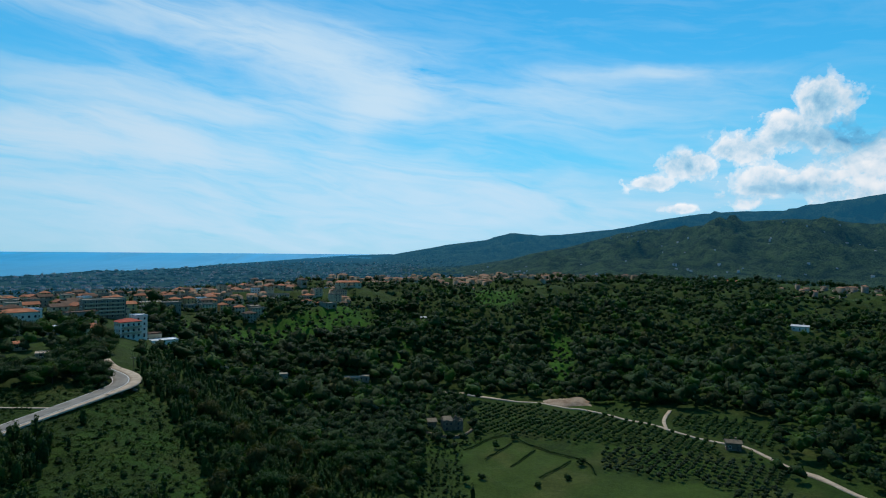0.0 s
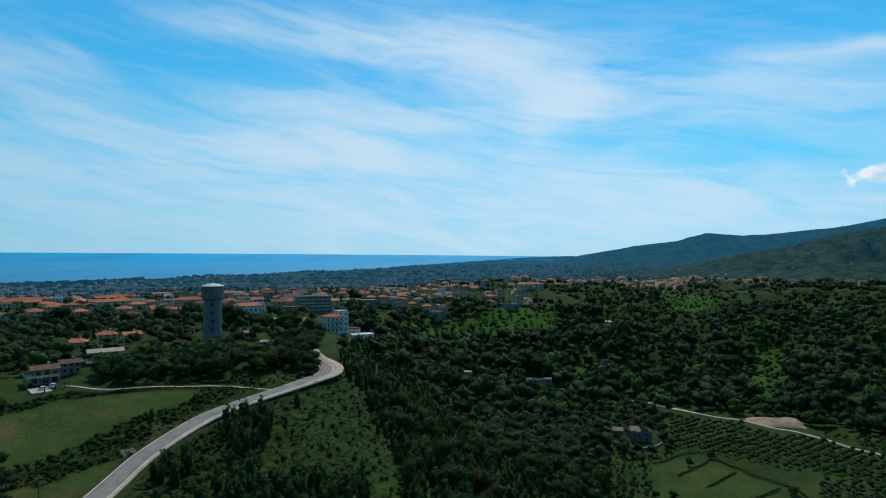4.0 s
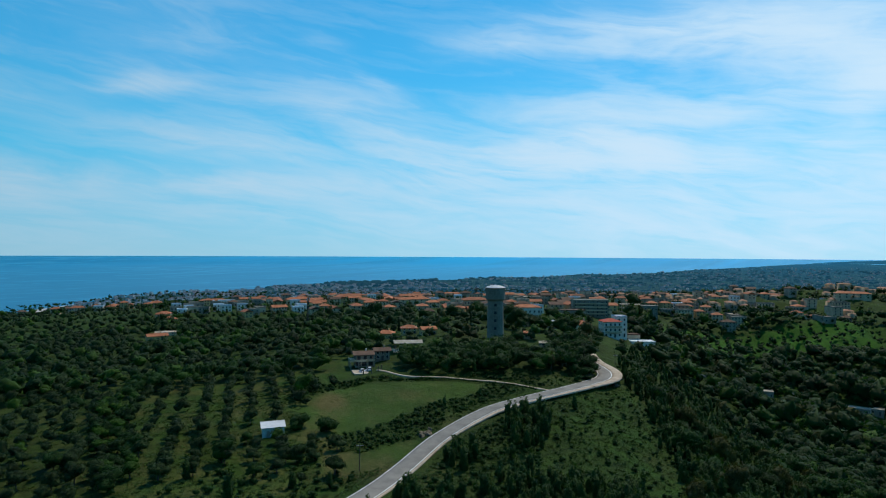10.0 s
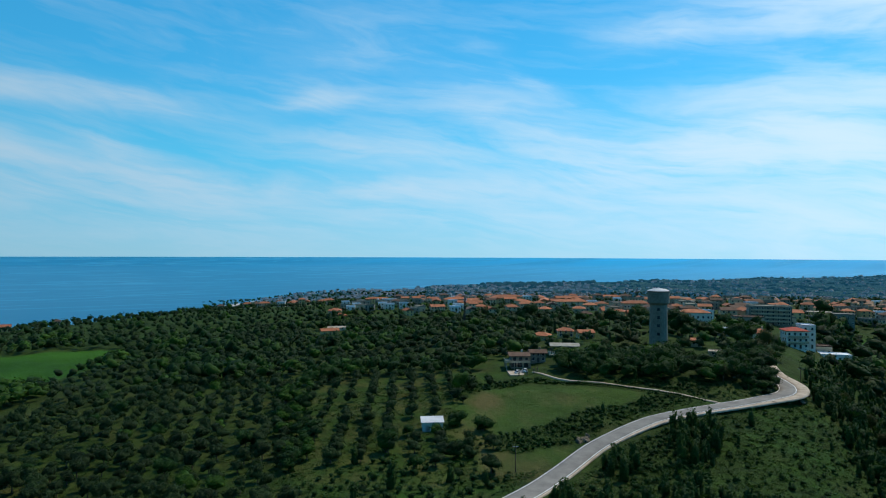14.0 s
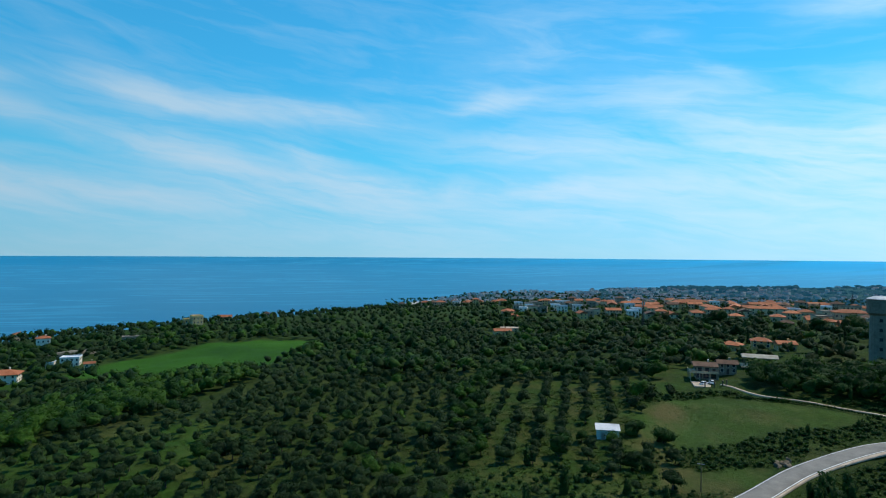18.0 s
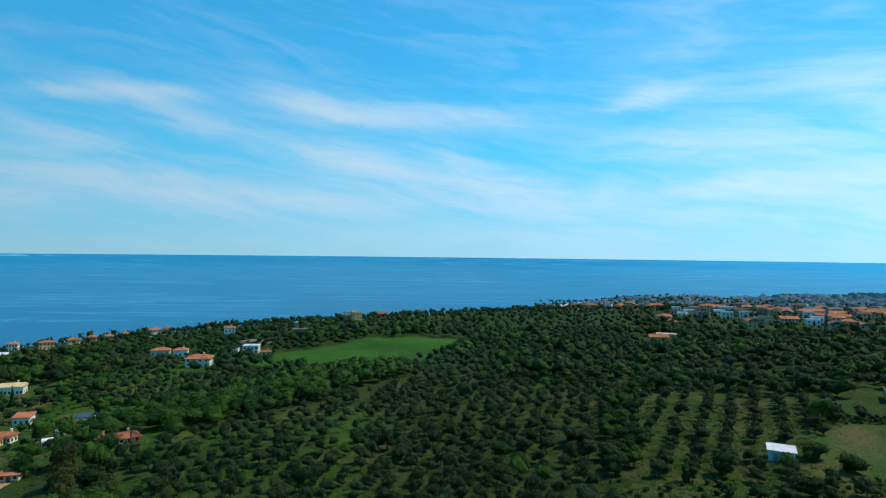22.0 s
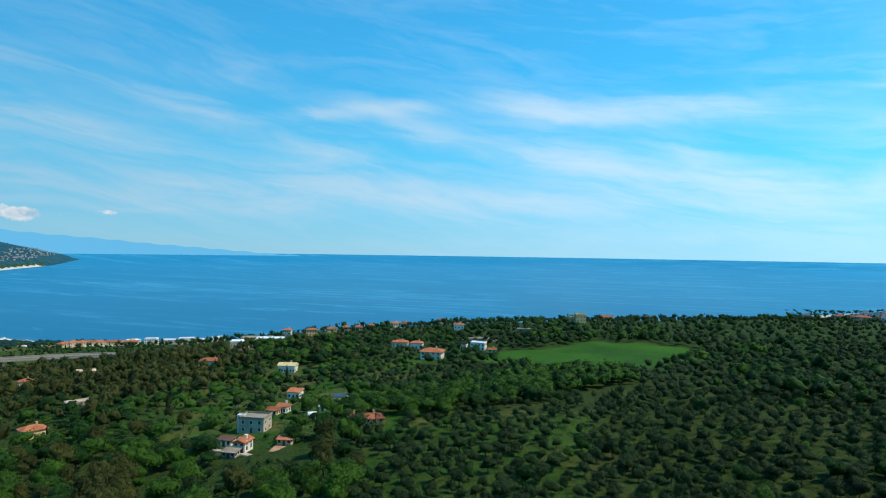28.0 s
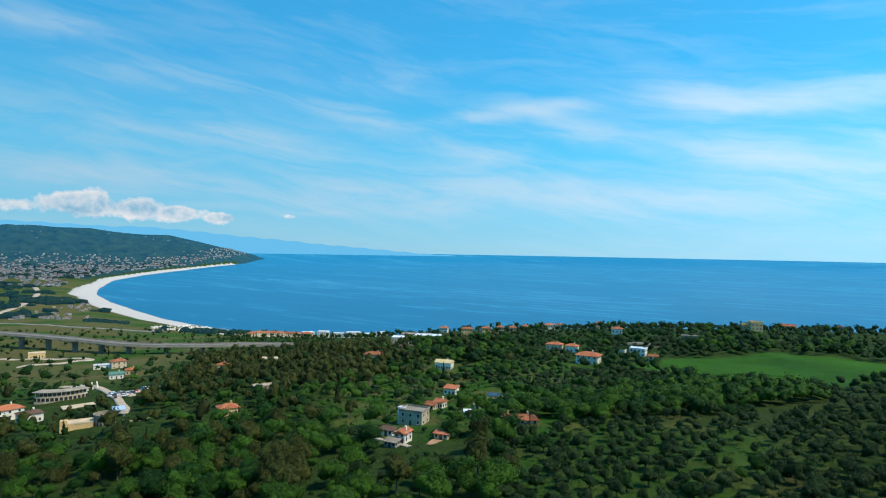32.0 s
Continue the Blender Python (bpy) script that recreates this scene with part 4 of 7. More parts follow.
def mixed(az, r, u, rng):
    x, y = -r * np.sin(np.radians(az)), r * np.cos(np.radians(az))
    patch = ripple(x, y, 150, 3, 1.0)
    k = np.where(patch > 0.12, pick_kind(u, [("oak", 0.5), ("fresh", 0.2), ("olive", 0.25)]), pick_kind(u, [("olive", 0.86), ("oak", 0.06), ("cypress", 0.006)]))
    return k, rng.uniform(0.65, 1.2, len(u))


def east_wood(az, r, u, rng):        # broadleaf woods and terraces across the valley
    x, y = -r * np.sin(np.radians(az)), r * np.cos(np.radians(az))
    patch = ripple(x, y, 130, 4, 3.0)
    open_ = terrace_zone(az, r) > 0.3
    k = np.where(open_, "", pick_kind(u, [("oak", 0.7), ("fresh", 0.13), ("olive", 0.1), ("eucalyptus", 0.03)]))
    return k, np.where(open_, rng.uniform(0.7, 1.1, len(u)), (0.65 + 1.3 * rng.random(len(u)) ** 2.2) * np.clip(1 + 0.4 * patch, 0.7, 1.35))


def terrace_olives(az, r, u, rng):   # olives in rows on the sunny terraces
    return np.where(terrace_zone(az, r) > 0.3, pick_kind(u, [("olive", 0.9)]), ""), rng.uniform(0.7, 1.05, len(u))


def slope_wood(az, r, u, rng):       # young upright trees on the slope under the road
    k = pick_kind(u, [("young", 0.72), ("eucalyptus", 0.02), ("oak", 0.03), ("shrub", 0.14)])
    deep = smooth(19, 8, az) * smooth(215, 280, r)
    k = np.where(u < deep, pick_kind(rng.random(len(u)), [("oak", 0.8), ("fresh", 0.05)]), k)
    grassy = az > np.interp(r, (120, 165, 184, 216, 250), (20, 21.6, 22.2, 24.3, 27))
    k = np.where(grassy, "", k)
    return k, rng.uniform(0.5, 1.15, len(u)) ** 1.2


def road_slope(az, r, u, rng):       # grassy slope right under the road, with a few clumps of young trees
    clump = np.maximum(bell(az, 35.2, 2.4) * bell(r, 182, 16), 0.9 * bell(az, 41.5, 1.6) * bell(r, 158, 9))
    clump = np.maximum(clump, 0.8 * bell(az, 45, 4) * bell(r, 124, 10))
    clump = np.maximum(clump, 0.75 * smooth(23, 25, az) * smooth(41, 38, az) * smooth(158, 146, r) * smooth(-0.7, 0.1, ripple(-r * np.sin(np.radians(az)), r * np.cos(np.radians(az)), 30, 3, 1.0)))
    k = np.where(clump > 0.35, pick_kind(u, [("young", 0.72), ("shrub", 0.2)]), pick_kind(u, [("shrub", 0.42), ("young", 0.02)]))
    return k, np.where(clump > 0.35, rng.uniform(0.6, 1.15, len(u)), rng.uniform(0.35, 0.9, len(u)))


def bank(az, r, u, rng):             # scrub on the banks along the road
    return pick_kind(u, [("shrub", 0.62), ("olive", 0.012), ("young", 0.02)]), rng.uniform(0.45, 1.1, len(u))


def low_bank(az, r, u, rng):
    return pick_kind(u, [("shrub", 0.8)]), rng.uniform(0.4, 0.95, len(u))


def west_wood(az, r, u, rng):        # leafy gardens, tall eucalyptus and scrub by the farms
    x, y = -r * np.sin(np.radians(az)), r * np.cos(np.radians(az))
    patch = ripple(x, y, 120, 3, 4.0)
    tall = smooth(330, 370, r) * smooth(126, 132, az) * smooth(152, 148, az) + 0.3 * smooth(134, 138, az)
    k = np.where(patch > 0.05, pick_kind(u, [("fresh", 0.5), ("oak", 0.3), ("cypress", 0.02), ("eucalyptus", 0.1)]), pick_kind(u, [("olive", 0.45), ("shrub", 0.2), ("oak", 0.1), ("eucalyptus", 0.06)]))
    lawn = (az < 134) & (r < 340)
    k = np.where(lawn, pick_kind(u, [("citrus", 0.36), ("fresh", 0.09), ("oak", 0.05), ("olive", 0.10), ("shrub", 0.32)]), k)
    k = np.where((az < 140) & (r < 206) & ~((az > 122.5) & (az < 132.5) & (r > 165)), pick_kind(u, [("fresh", 0.34), ("eucalyptus", 0.2), ("oak", 0.16), ("shrub", 0.22)]), k)
    k = np.where(rng.random(len(u)) < tall, pick_kind(u, [("eucalyptus", 0.75), ("oak", 0.15)]), k)
    thin = (r < 340) & (patch < -0.02) & (az >= 130)
    k = np.where(thin, pick_kind(u, [("olive", 0.16), ("fresh", 0.1), ("eucalyptus", 0.05), ("cypress", 0.03), ("shrub", 0.2)]), k)
    low = (r > 440) & (az > 147)
    k = np.where(low, pick_kind(u, [("shrub", 0.12), ("oak", 0.10), ("fresh", 0.03)]), k)
    return k, 0.5 + 0.85 * rng.random(len(u)) ** 1.5


def hedge(az, r, u, rng):            # the leafy belt below the cornfield
    return pick_kind(u, [("fresh", 0.7), ("oak", 0.28)]), rng.uniform(0.75, 1.15, len(u))


def small_hedge(az, r, u, rng):
    return pick_kind(u, [("oak", 0.4), ("fresh", 0.4), ("olive", 0.15)]), rng.uniform(0.4, 0.68, len(u))


def dark_belt(az, r, u, rng):        # dark trees on the knoll behind the lane
    return pick_kind(u, [("oak", 0.8), ("fresh", 0.08)]), rng.uniform(0.6, 1.05, len(u))


def orchard(az, r, u, rng):
    k = np.where(r > 318, pick_kind(u, [("fruit", 0.94)]), pick_kind(u, [("citrus", 0.9)]))
    return k, rng.uniform(0.95, 1.3, len(u))


def far_wood(az, r, u, rng):
    x, y = -r * np.sin(np.radians(az)), r * np.cos(np.radians(az))
    patch = ripple(x, y, 260, 4, 6.0)
    k = np.where(patch > -0.1, pick_kind(u, [("oak", 0.7), ("fresh", 0.08), ("olive", 0.14)]), pick_kind(u, [("olive", 0.4), ("oak", 0.08)]))
    return k, rng.uniform(0.9, 1.6, len(u))


def town_green(az, r, u, rng):
    k = pick_kind(u, [("oak", 0.24), ("olive", 0.22), ("fresh", 0.04), ("cypress", 0.025), ("eucalyptus", 0.03)])
    return k, rng.uniform(0.6, 1.1, len(u))


def grove_edge(az):
    return np.interp(az, (84, 95, 101, 118), (345, 284, 252, 212))


def grove_low(az, r, u, rng):
    k, s = grove(az, r, u, rng)
    return np.where((r > grove_edge(az)) & (az > 92), "", k), s


def leafy_belt(az, r, u, rng):
    k, s = hedge(az, r, u, rng)
    e = grove_edge(az)
    return np.where((r < e) | (r > e + 62), "", k), s


def behind_belt(az, r, u, rng):
    k, s = mixed(az, r, u, rng)
    return np.where(r < grove_edge(az) + 60, "", k), s


scatter(tidy_rows, 52.5, 70.5, 160, 256, 7.4, 1, turn=62, jitter=0.10, step2=5.0)
scatter(dark_belt, 52, 71, 256, 276, 5.4, 26)
scatter(small_hedge, 70.5, 73.5, 165, 262, 4.0, 27)
scatter(grove_low, 72.5, 94, 112, 262, 5.8, 2, turn=75, jitter=0.28, step2=5.4)
scatter(grove_low, 94, 119, 112, 262, 7.6, 32, turn=75, jitter=0.15, step2=6.0)
scatter(leafy_belt, 92, 120, 205, 350, 5.4, 3)
scatter(grove, 73, 92, 262, 345, 5.8, 4)
scatter(behind_belt, 92, 119, 262, 347, 6.0, 5)
scatter(mixed, 46, 84, 276, 482, 6.2, 6)
scatter(mixed, 84, 119, 345, 480, 7.0, 7)
scatter(town_green, 29.5, 46, 236, 420, 5.6, 8)
scatter(dark_belt, 30, 47.5, 237, 270, 4.6, 9)
scatter(bank, 36, 73, 112, 160, 3.2, 10)
scatter(low_bank, 34, 57, 160, 236, 2.1, 28)
scatter(slope_wood, 4, 30, 128, 330, 3.3, 11, jitter=0.55)
scatter(road_slope, 21, 52, 112, 240, 2.7, 12, jitter=0.6)
scatter(east_wood, -42, 4, 395, 580, 6.1, 13)
scatter(east_wood, -42, 4, 580, 720, 7.2, 33)
scatter(east_wood, 4, 26, 330, 650, 6.0, 14)
scatter(terrace_olives, -14, 26, 430, 800, 8.2, 35, turn=20, jitter=0.16, step2=7.0)
scatter(orchard, -29, -3.5, 321, 384, 4.6, 15, turn=-38, jitter=0.08, step2=3.3)
scatter(orchard, -30, -15, 284, 318, 4.4, 30, turn=-38, jitter=0.08, step2=3.6)
scatter(orchard, -42, -24, 235, 284, 4.4, 16, turn=-38, jitter=0.08, step2=3.6)
scatter(east_wood, -42, -29, 300, 395, 7.0, 17)
scatter(bank, -4, 8, 225, 330, 4.0, 18)
scatter(dark_belt, -4, 6, 296, 326, 8.0, 31)
scatter(dark_belt, 1.5, 9, 232, 330, 5.4, 37)
scatter(dark_belt, -3.2, 9, 328, 396, 5.8, 38)
scatter(bank, -4, 3, 235, 330, 2.8, 39)
scatter(west_wood, 118, 168, 140, 560, 6.0, 19)
scatter(mixed, 46, 119, 480, 800, 9.0, 20)
scatter(far_wood, -44, 28, 720, 960, 10.0, 21)
scatter(far_wood, -44, 28, 960, 1450, 16.5, 34)
scatter(town_green, 8, 70, 420, 950, 11.0, 22)
scatter(town_green, 119, 146, 560, 1000, 11.0, 23)
scatter(town_green, 146, 165, 560, 1000, 17.0, 36)
scatter(far_wood, 20, 80, 950, 2000, 24.0, 24)


def grow():
    rng = np.random.default_rng(40)
    singles, joined = {}, {}
    order = sorted(STANDS, key=lambda s: s[5])
    for s in order:
        k = s[0]
        if s[5] < 300 and singles.get(k, 0) < (300 if k == "olive" else 110):
            singles[k] = singles.get(k, 0) + 1
            plant(k, s[1], s[2], s[3] - 0.1, s[4], rng.uniform(0, 6.28))
        else:
            level = 0 if s[5] < 275 else 1 if s[5] < 560 else 2
            joined.setdefault((k, level), []).append(s)
    total = 0
    for (k, level), group in joined.items():
        protos = [shaped(v, k) for v, f in (CROWN_MID, CROWN_WIDE, CROWN_FAR)[level][k]]
        faces = [f for v, f in (CROWN_MID, CROWN_WIDE, CROWN_FAR)[level][k]]
        V, F, n = [], [], 0
        for s in group:
            i = rng.integers(0, len(protos))
            a = rng.uniform(0, 6.28)
            c, d = math.cos(a), math.sin(a)
            v = protos[i] * s[4]
            w = np.stack([v[:, 0] * c - v[:, 1] * d + s[1], v[:, 0] * d + v[:, 1] * c + s[2], v[:, 2] * rng.uniform(0.85, 1.15) + s[3]], 1)
            V.append(w)
            F.append(faces[i] + n)
            n += len(w)
        name, label, cat = STUFF_NAMES[k]
        F = np.vstack(F)
        total += len(F)
        tagged(new(name, mesh_from(name, np.vstack(V), F, KINDS[k][4], True)), label, cat, kind="stuff")
    print("trees", len(STANDS), "single", singles, "joined triangles", total)


grow()


# ---- rough grass and weeds on the open slopes ----
def rough_grass(name, label, a0, a1, r0, r1, count, seed, tall=0.5, meadow=False):
    rng = np.random.default_rng(seed)
    az, r = rng.uniform(a0, a1, count), np.sqrt(rng.uniform(r0 ** 2, r1 ** 2, count))
    x, y = -r * np.sin(np.radians(az)), r * np.cos(np.radians(az))
    keep = ripple(x, y, 17, 3, 2.0) > rng.uniform(-0.9, 0.35, count)
    for pts, w in CLEAR_LINES:
        d = np.full(count, 1e9)
        for q in pts:
            d = np.minimum(d, np.hypot(x - q[0], y - q[1]))
        keep &= d > w - 1.2
    keep &= ((meadow_zone(az, r) > 0.5) == meadow) & (field_zone(az, r) < 0.1)
    for pa, pr, rad in PLOTS:
        keep &= np.hypot(x + pr * math.sin(radians(pa)), y - pr * math.cos(radians(pa))) > rad * 0.75
    x, y, az, r = x[keep], y[keep], az[keep], r[keep]
    n, m = len(x), 7
    z = height(az, r)
    s = rng.uniform(0.35, 1.0, n) * tall
    a = rng.uniform(0, 6.283, (n, m))
    lean = rng.uniform(0.9, 2.4, (n, m))
    off = rng.uniform(-0.9, 0.9, (n, m, 2)) * s[:, None, None] * 1.3
    foot = np.stack([x[:, None] + off[..., 0], y[:, None] + off[..., 1], np.repeat(z[:, None] - 0.05, m, 1)], -1)
    side = np.stack([-np.sin(a), np.cos(a), 0 * a], -1) * (s[:, None] * 0.55)[..., None]
    tip = foot + np.stack([np.cos(a) * lean, np.sin(a) * lean, 0 * a + 1], -1) * s[:, None, None] * rng.uniform(0.5, 1.2, (n, m, 1))
    v = np.stack([foot - side, foot + side, tip], 2).reshape(-1, 3)
    tagged(new(name, mesh_from(name, v, np.arange(len(v)).reshape(-1, 3), GRASS)), label, "grass", kind="stuff")


rough_grass("rough_grass", "rough green grass and weeds on the slope below the road", 20, 52, 108, 240, 11000, 61, 0.6)
rough_grass("rough_grass", "rough grass and weeds on the banks above the road", 38, 74, 112, 236, 12000, 62, 0.5)
rough_grass("rough_grass", "grass tufts between the olive trees", 72, 122, 112, 230, 9000, 63, 0.45)
rough_grass("meadow_grass", "short dry grass tufts of the meadow", 38, 58, 172, 232, 3500, 64, 0.22, True)
rough_grass("rough_grass", "rough grass in the western gardens", 117, 156, 150, 340, 12000, 65, 0.5)

# ---- building helpers ----


def part(name, bm, mats, parent, label=""):
    """Links a bmesh as one mesh object under a thing or a part."""
    me = bpy.data.meshes.new(name)
    bm.to_mesh(me)
    bm.free()
    for m in (mats if isinstance(mats, (list, tuple)) else [mats]):
        me.materials.append(m)
    ob = new(name, me)
    ob.parent = parent
    if label:
        ob["label"] = label
    return ob


def share(name, me, parent, m=None):
    ob = new(name, me)
    ob.parent = parent
    if m is not None:
        ob.matrix_basis = m
    return ob


def box(bm, x0, x1, y0, y1, z0, z1, mat=0, bevel=0.0):
    g = bmesh.ops.create_cube(bm, size=1)
    v = g["verts"]
    bmesh.ops.scale(bm, vec=(x1 - x0, y1 - y0, z1 - z0), verts=v)
    bmesh.ops.translate(bm, vec=((x0 + x1) / 2, (y0 + y1) / 2, (z0 + z1) / 2), verts=v)
    for f in {f for q in v for f in q.link_faces}:
        f.material_index = mat
    if bevel:
        bmesh.ops.bevel(bm, geom=list({e for q in v for e in q.link_edges}), offset=bevel, segments=1, affect="EDGES")
    return bm


def poly(bm, pts, faces, mat=0):
    v = [bm.verts.new(p) for p in pts]
    for f in faces:
        bm.faces.new([v[i] for i in f]).material_index = mat
    return bm


def lathe(bm, profile, sides=24, mat=0, ox=0.0, oy=0.0):
    rings = [[bm.verts.new((ox + r * math.cos(6.28319 * k / sides), oy + r * math.sin(6.28319 * k / sides), z)) for k in range(sides)] for r, z in profile]
    for a, b in zip(rings, rings[1:]):
        for k in range(sides):
            bm.faces.new((a[k], a[(k + 1) % sides], b[(k + 1) % sides], b[k])).material_index = mat
    for ring in (rings[0][::-1], rings[-1]):
        bm.faces.new(ring).material_index = mat
    return bm


def stand(name, az, r, turn=0.0, label="", category="", group="", up=0.0):
    """An Empty on the ground at a bearing; its -y side faces the lens before the turn."""
    ob = tagged(new(name), label, category, group)
    p = ground_at(az, r, up)
    k = float(squash(np.array(r)) / r)
    ob.matrix_basis = Matrix.LocRotScale(p, Euler((0, 0, radians(az + turn))), (k, k, k))
    return ob


def roof_mesh(bm, w, d, z, kind, rise, over=0.5, thick=0.22, mat=0):
    """A roof over a w by d plan with eaves, its underside closed."""
    x, y = w / 2 + over, d / 2 + over
    if kind == "flat":
        box(bm, -x + over - 0.15, x - over + 0.15, -y + over - 0.15, y - over + 0.15, z, z + thick, mat)
        for q in ((-1, 0), (1, 0), (0, -1), (0, 1)):      # parapet
            if q[0]:
                box(bm, q[0] * (x - over) - 0.12, q[0] * (x - over) + 0.12, -y + over - 0.12, y - over + 0.12, z + thick, z + thick + rise, mat)
            else:
                box(bm, -x + over + 0.12, x - over - 0.12, q[1] * (y - over) - 0.12, q[1] * (y - over) + 0.12, z + thick, z + thick + rise, mat)
        return bm
    if kind == "lean":
        lo, hi = z, z + rise
        top = [(-x, -y, lo), (x, -y, lo), (x, y, hi), (-x, y, hi)]
        pts = top + [(px, py, pz + thick) for px, py, pz in top]
        return poly(bm, pts, [(3, 2, 1, 0), (4, 5, 6, 7), (0, 1, 5, 4), (1, 2, 6, 5), (2, 3, 7, 6), (3, 0, 4, 7)], mat)
    base = [(-x, -y, z), (x, -y, z), (x, y, z), (-x, y, z)]
    low = [(px, py, z + thick) for px, py, _ in base]
    run = (x - y * 0.9 if kind == "hip" else x) if x >= y else 0
    run = max(run, 0.05)
    if x >= y:
        ridge = [(-run, 0, z + thick + rise), (run, 0, z + thick + rise)]
    else:
        run = max(y - x * 0.9, 0.05) if kind == "hip" else y
        ridge = [(0, -run, z + thick + rise), (0, run, z + thick + rise)]
    pts = base + low + ridge
    sides = [(3, 2, 1, 0), (0, 1, 5, 4), (1, 2, 6, 5), (2, 3, 7, 6), (3, 0, 4, 7)]
    if x >= y:
        top = [(4, 5, 9, 8), (6, 7, 8, 9), (5, 6, 9), (7, 4, 8)]
    else:
        top = [(5, 6, 9, 8), (7, 4, 8, 9), (4, 5, 8), (6, 7, 9)]
    return poly(bm, pts, sides + top, mat)


WINDOW_MESHES = {}


def window_mesh(w, h, frame_mat, shutters=False):
    key = (round(w, 1), round(h, 1), frame_mat.name, shutters)
    if key not in WINDOW_MESHES:
        bm = bmesh.new()
        t = 0.09
        box(bm, -w / 2 - t, -w / 2, -0.05, 0.03, 0, h, 0), box(bm, w / 2, w / 2 + t, -0.05, 0.03, 0, h, 0)
        box(bm, -w / 2 - t, w / 2 + t, -0.05, 0.03, h, h + t, 0), box(bm, -w / 2 - t - 0.05, w / 2 + t + 0.05, -0.12, 0.03, -t, 0, 0)
        box(bm, -w / 2, w / 2, -0.012, 0.03, 0, h, 1)
        me = bpy.data.meshes.new("window")
        bm.to_mesh(me)
        bm.free()
        me.materials.append(frame_mat)
        me.materials.append(SHADE_GLASS)
        WINDOW_MESHES[key] = me
    return WINDOW_MESHES[key]


def openings(parent, w, d, storey, floors, per_front, per_side, frame_mat, h0=0.9, wh=1.3, ww=1.0, door=True, joined=False):
    """Windows row by row on the front, back and sides, a door in the front."""
    me = window_mesh(ww, wh, frame_mat)
    whole = bmesh.new()
    for f in range(floors):
        z = f * storey + h0
        for n, half, depth, faces in ((per_front, w, d, (0, 180)), (per_side, d, w, (90, -90))):
            for turn in faces:
                for k in range(n):
                    x = (k + 0.5) / n * half - half / 2
                    if door and f == 0 and turn == 0 and k == n // 2:
                        continue
                    m = Matrix.Rotation(radians(turn), 4, "Z") @ Matrix.Translation((x, -depth / 2 - 0.002, z))
                    if not joined:
                        share("window", me, parent, m)
                    elif turn != 180:
                        for q, (dx, dz, out) in enumerate(((0.09, 0.09, 0.05), (0.0, 0.0, 0.065))):
                            pts = [m @ Vector(p) for p in ((-ww / 2 - dx, -out, -dz), (ww / 2 + dx, -out, -dz), (ww / 2 + dx, -out, wh + dz), (-ww / 2 - dx, -out, wh + dz))]
                            poly(whole, pts, [(0, 1, 2, 3)], q)
    if joined:
        tagged(part("glazing", whole, [frame_mat, SHADE_GLASS], parent), kind="stuff")
    else:
        whole.free()
    if door:
        k = per_front // 2
        x = (k + 0.5) / max(per_front, 1) * w - w / 2
        bm = bmesh.new()
        box(bm, x - 0.5, x + 0.5, -d / 2 - 0.05, -d / 2 + 0.03, 0, 2.1, 0)
        part("door", bm, BARK, parent, "dark wooden door")


def house(name, az, r, w, d, h, roof, rise, wall_mat, roof_mat, label, turn=0.0, floors=2, front=3, side=2, over=0.5, group="", chimney=True, base=2.0, frame_mat=None, up=0.0, cat="house", joined=False):
    ob = stand(name, az, r, turn, label, cat, group, up)
    bm = bmesh.new()
    box(bm, -w / 2, w / 2, -d / 2, d / 2, -base, h)
    part("wall", bm, wall_mat, ob)
    bm = bmesh.new()
    roof_mesh(bm, w, d, h + 0.002, roof, rise, over)
    part("roof", bm, roof_mat, ob)
    if roof in ("gable",) :
        bm = bmesh.new()
        for s in (-1, 1):
            if w >= d:
                poly(bm, [(s * w / 2, -d / 2, h + 0.15), (s * w / 2, d / 2, h + 0.15), (s * w / 2, 0, h + rise * 0.92)], [(0, 1, 2)])
            else:
                poly(bm, [(-w / 2, s * d / 2, h + 0.15), (w / 2, s * d / 2, h + 0.15), (0, s * d / 2, h + rise * 0.92)], [(0, 1, 2)])
        part("gable_end", bm, wall_mat, ob)
    openings(ob, w, d, h / floors, floors, front, side, frame_mat or WHITE, joined=joined)
    if chimney and not joined and roof in ("hip", "gable"):
        bm = bmesh.new()
        box(bm, w * 0.18 - 0.35, w * 0.18 + 0.35, 0.2, 0.9, h, h + rise + 0.9)
        box(bm, w * 0.18 - 0.45, w * 0.18 + 0.45, 0.1, 1.0, h + rise + 0.9, h + rise + 1.05)
        part("chimney", bm, wall_mat, ob)
    return ob


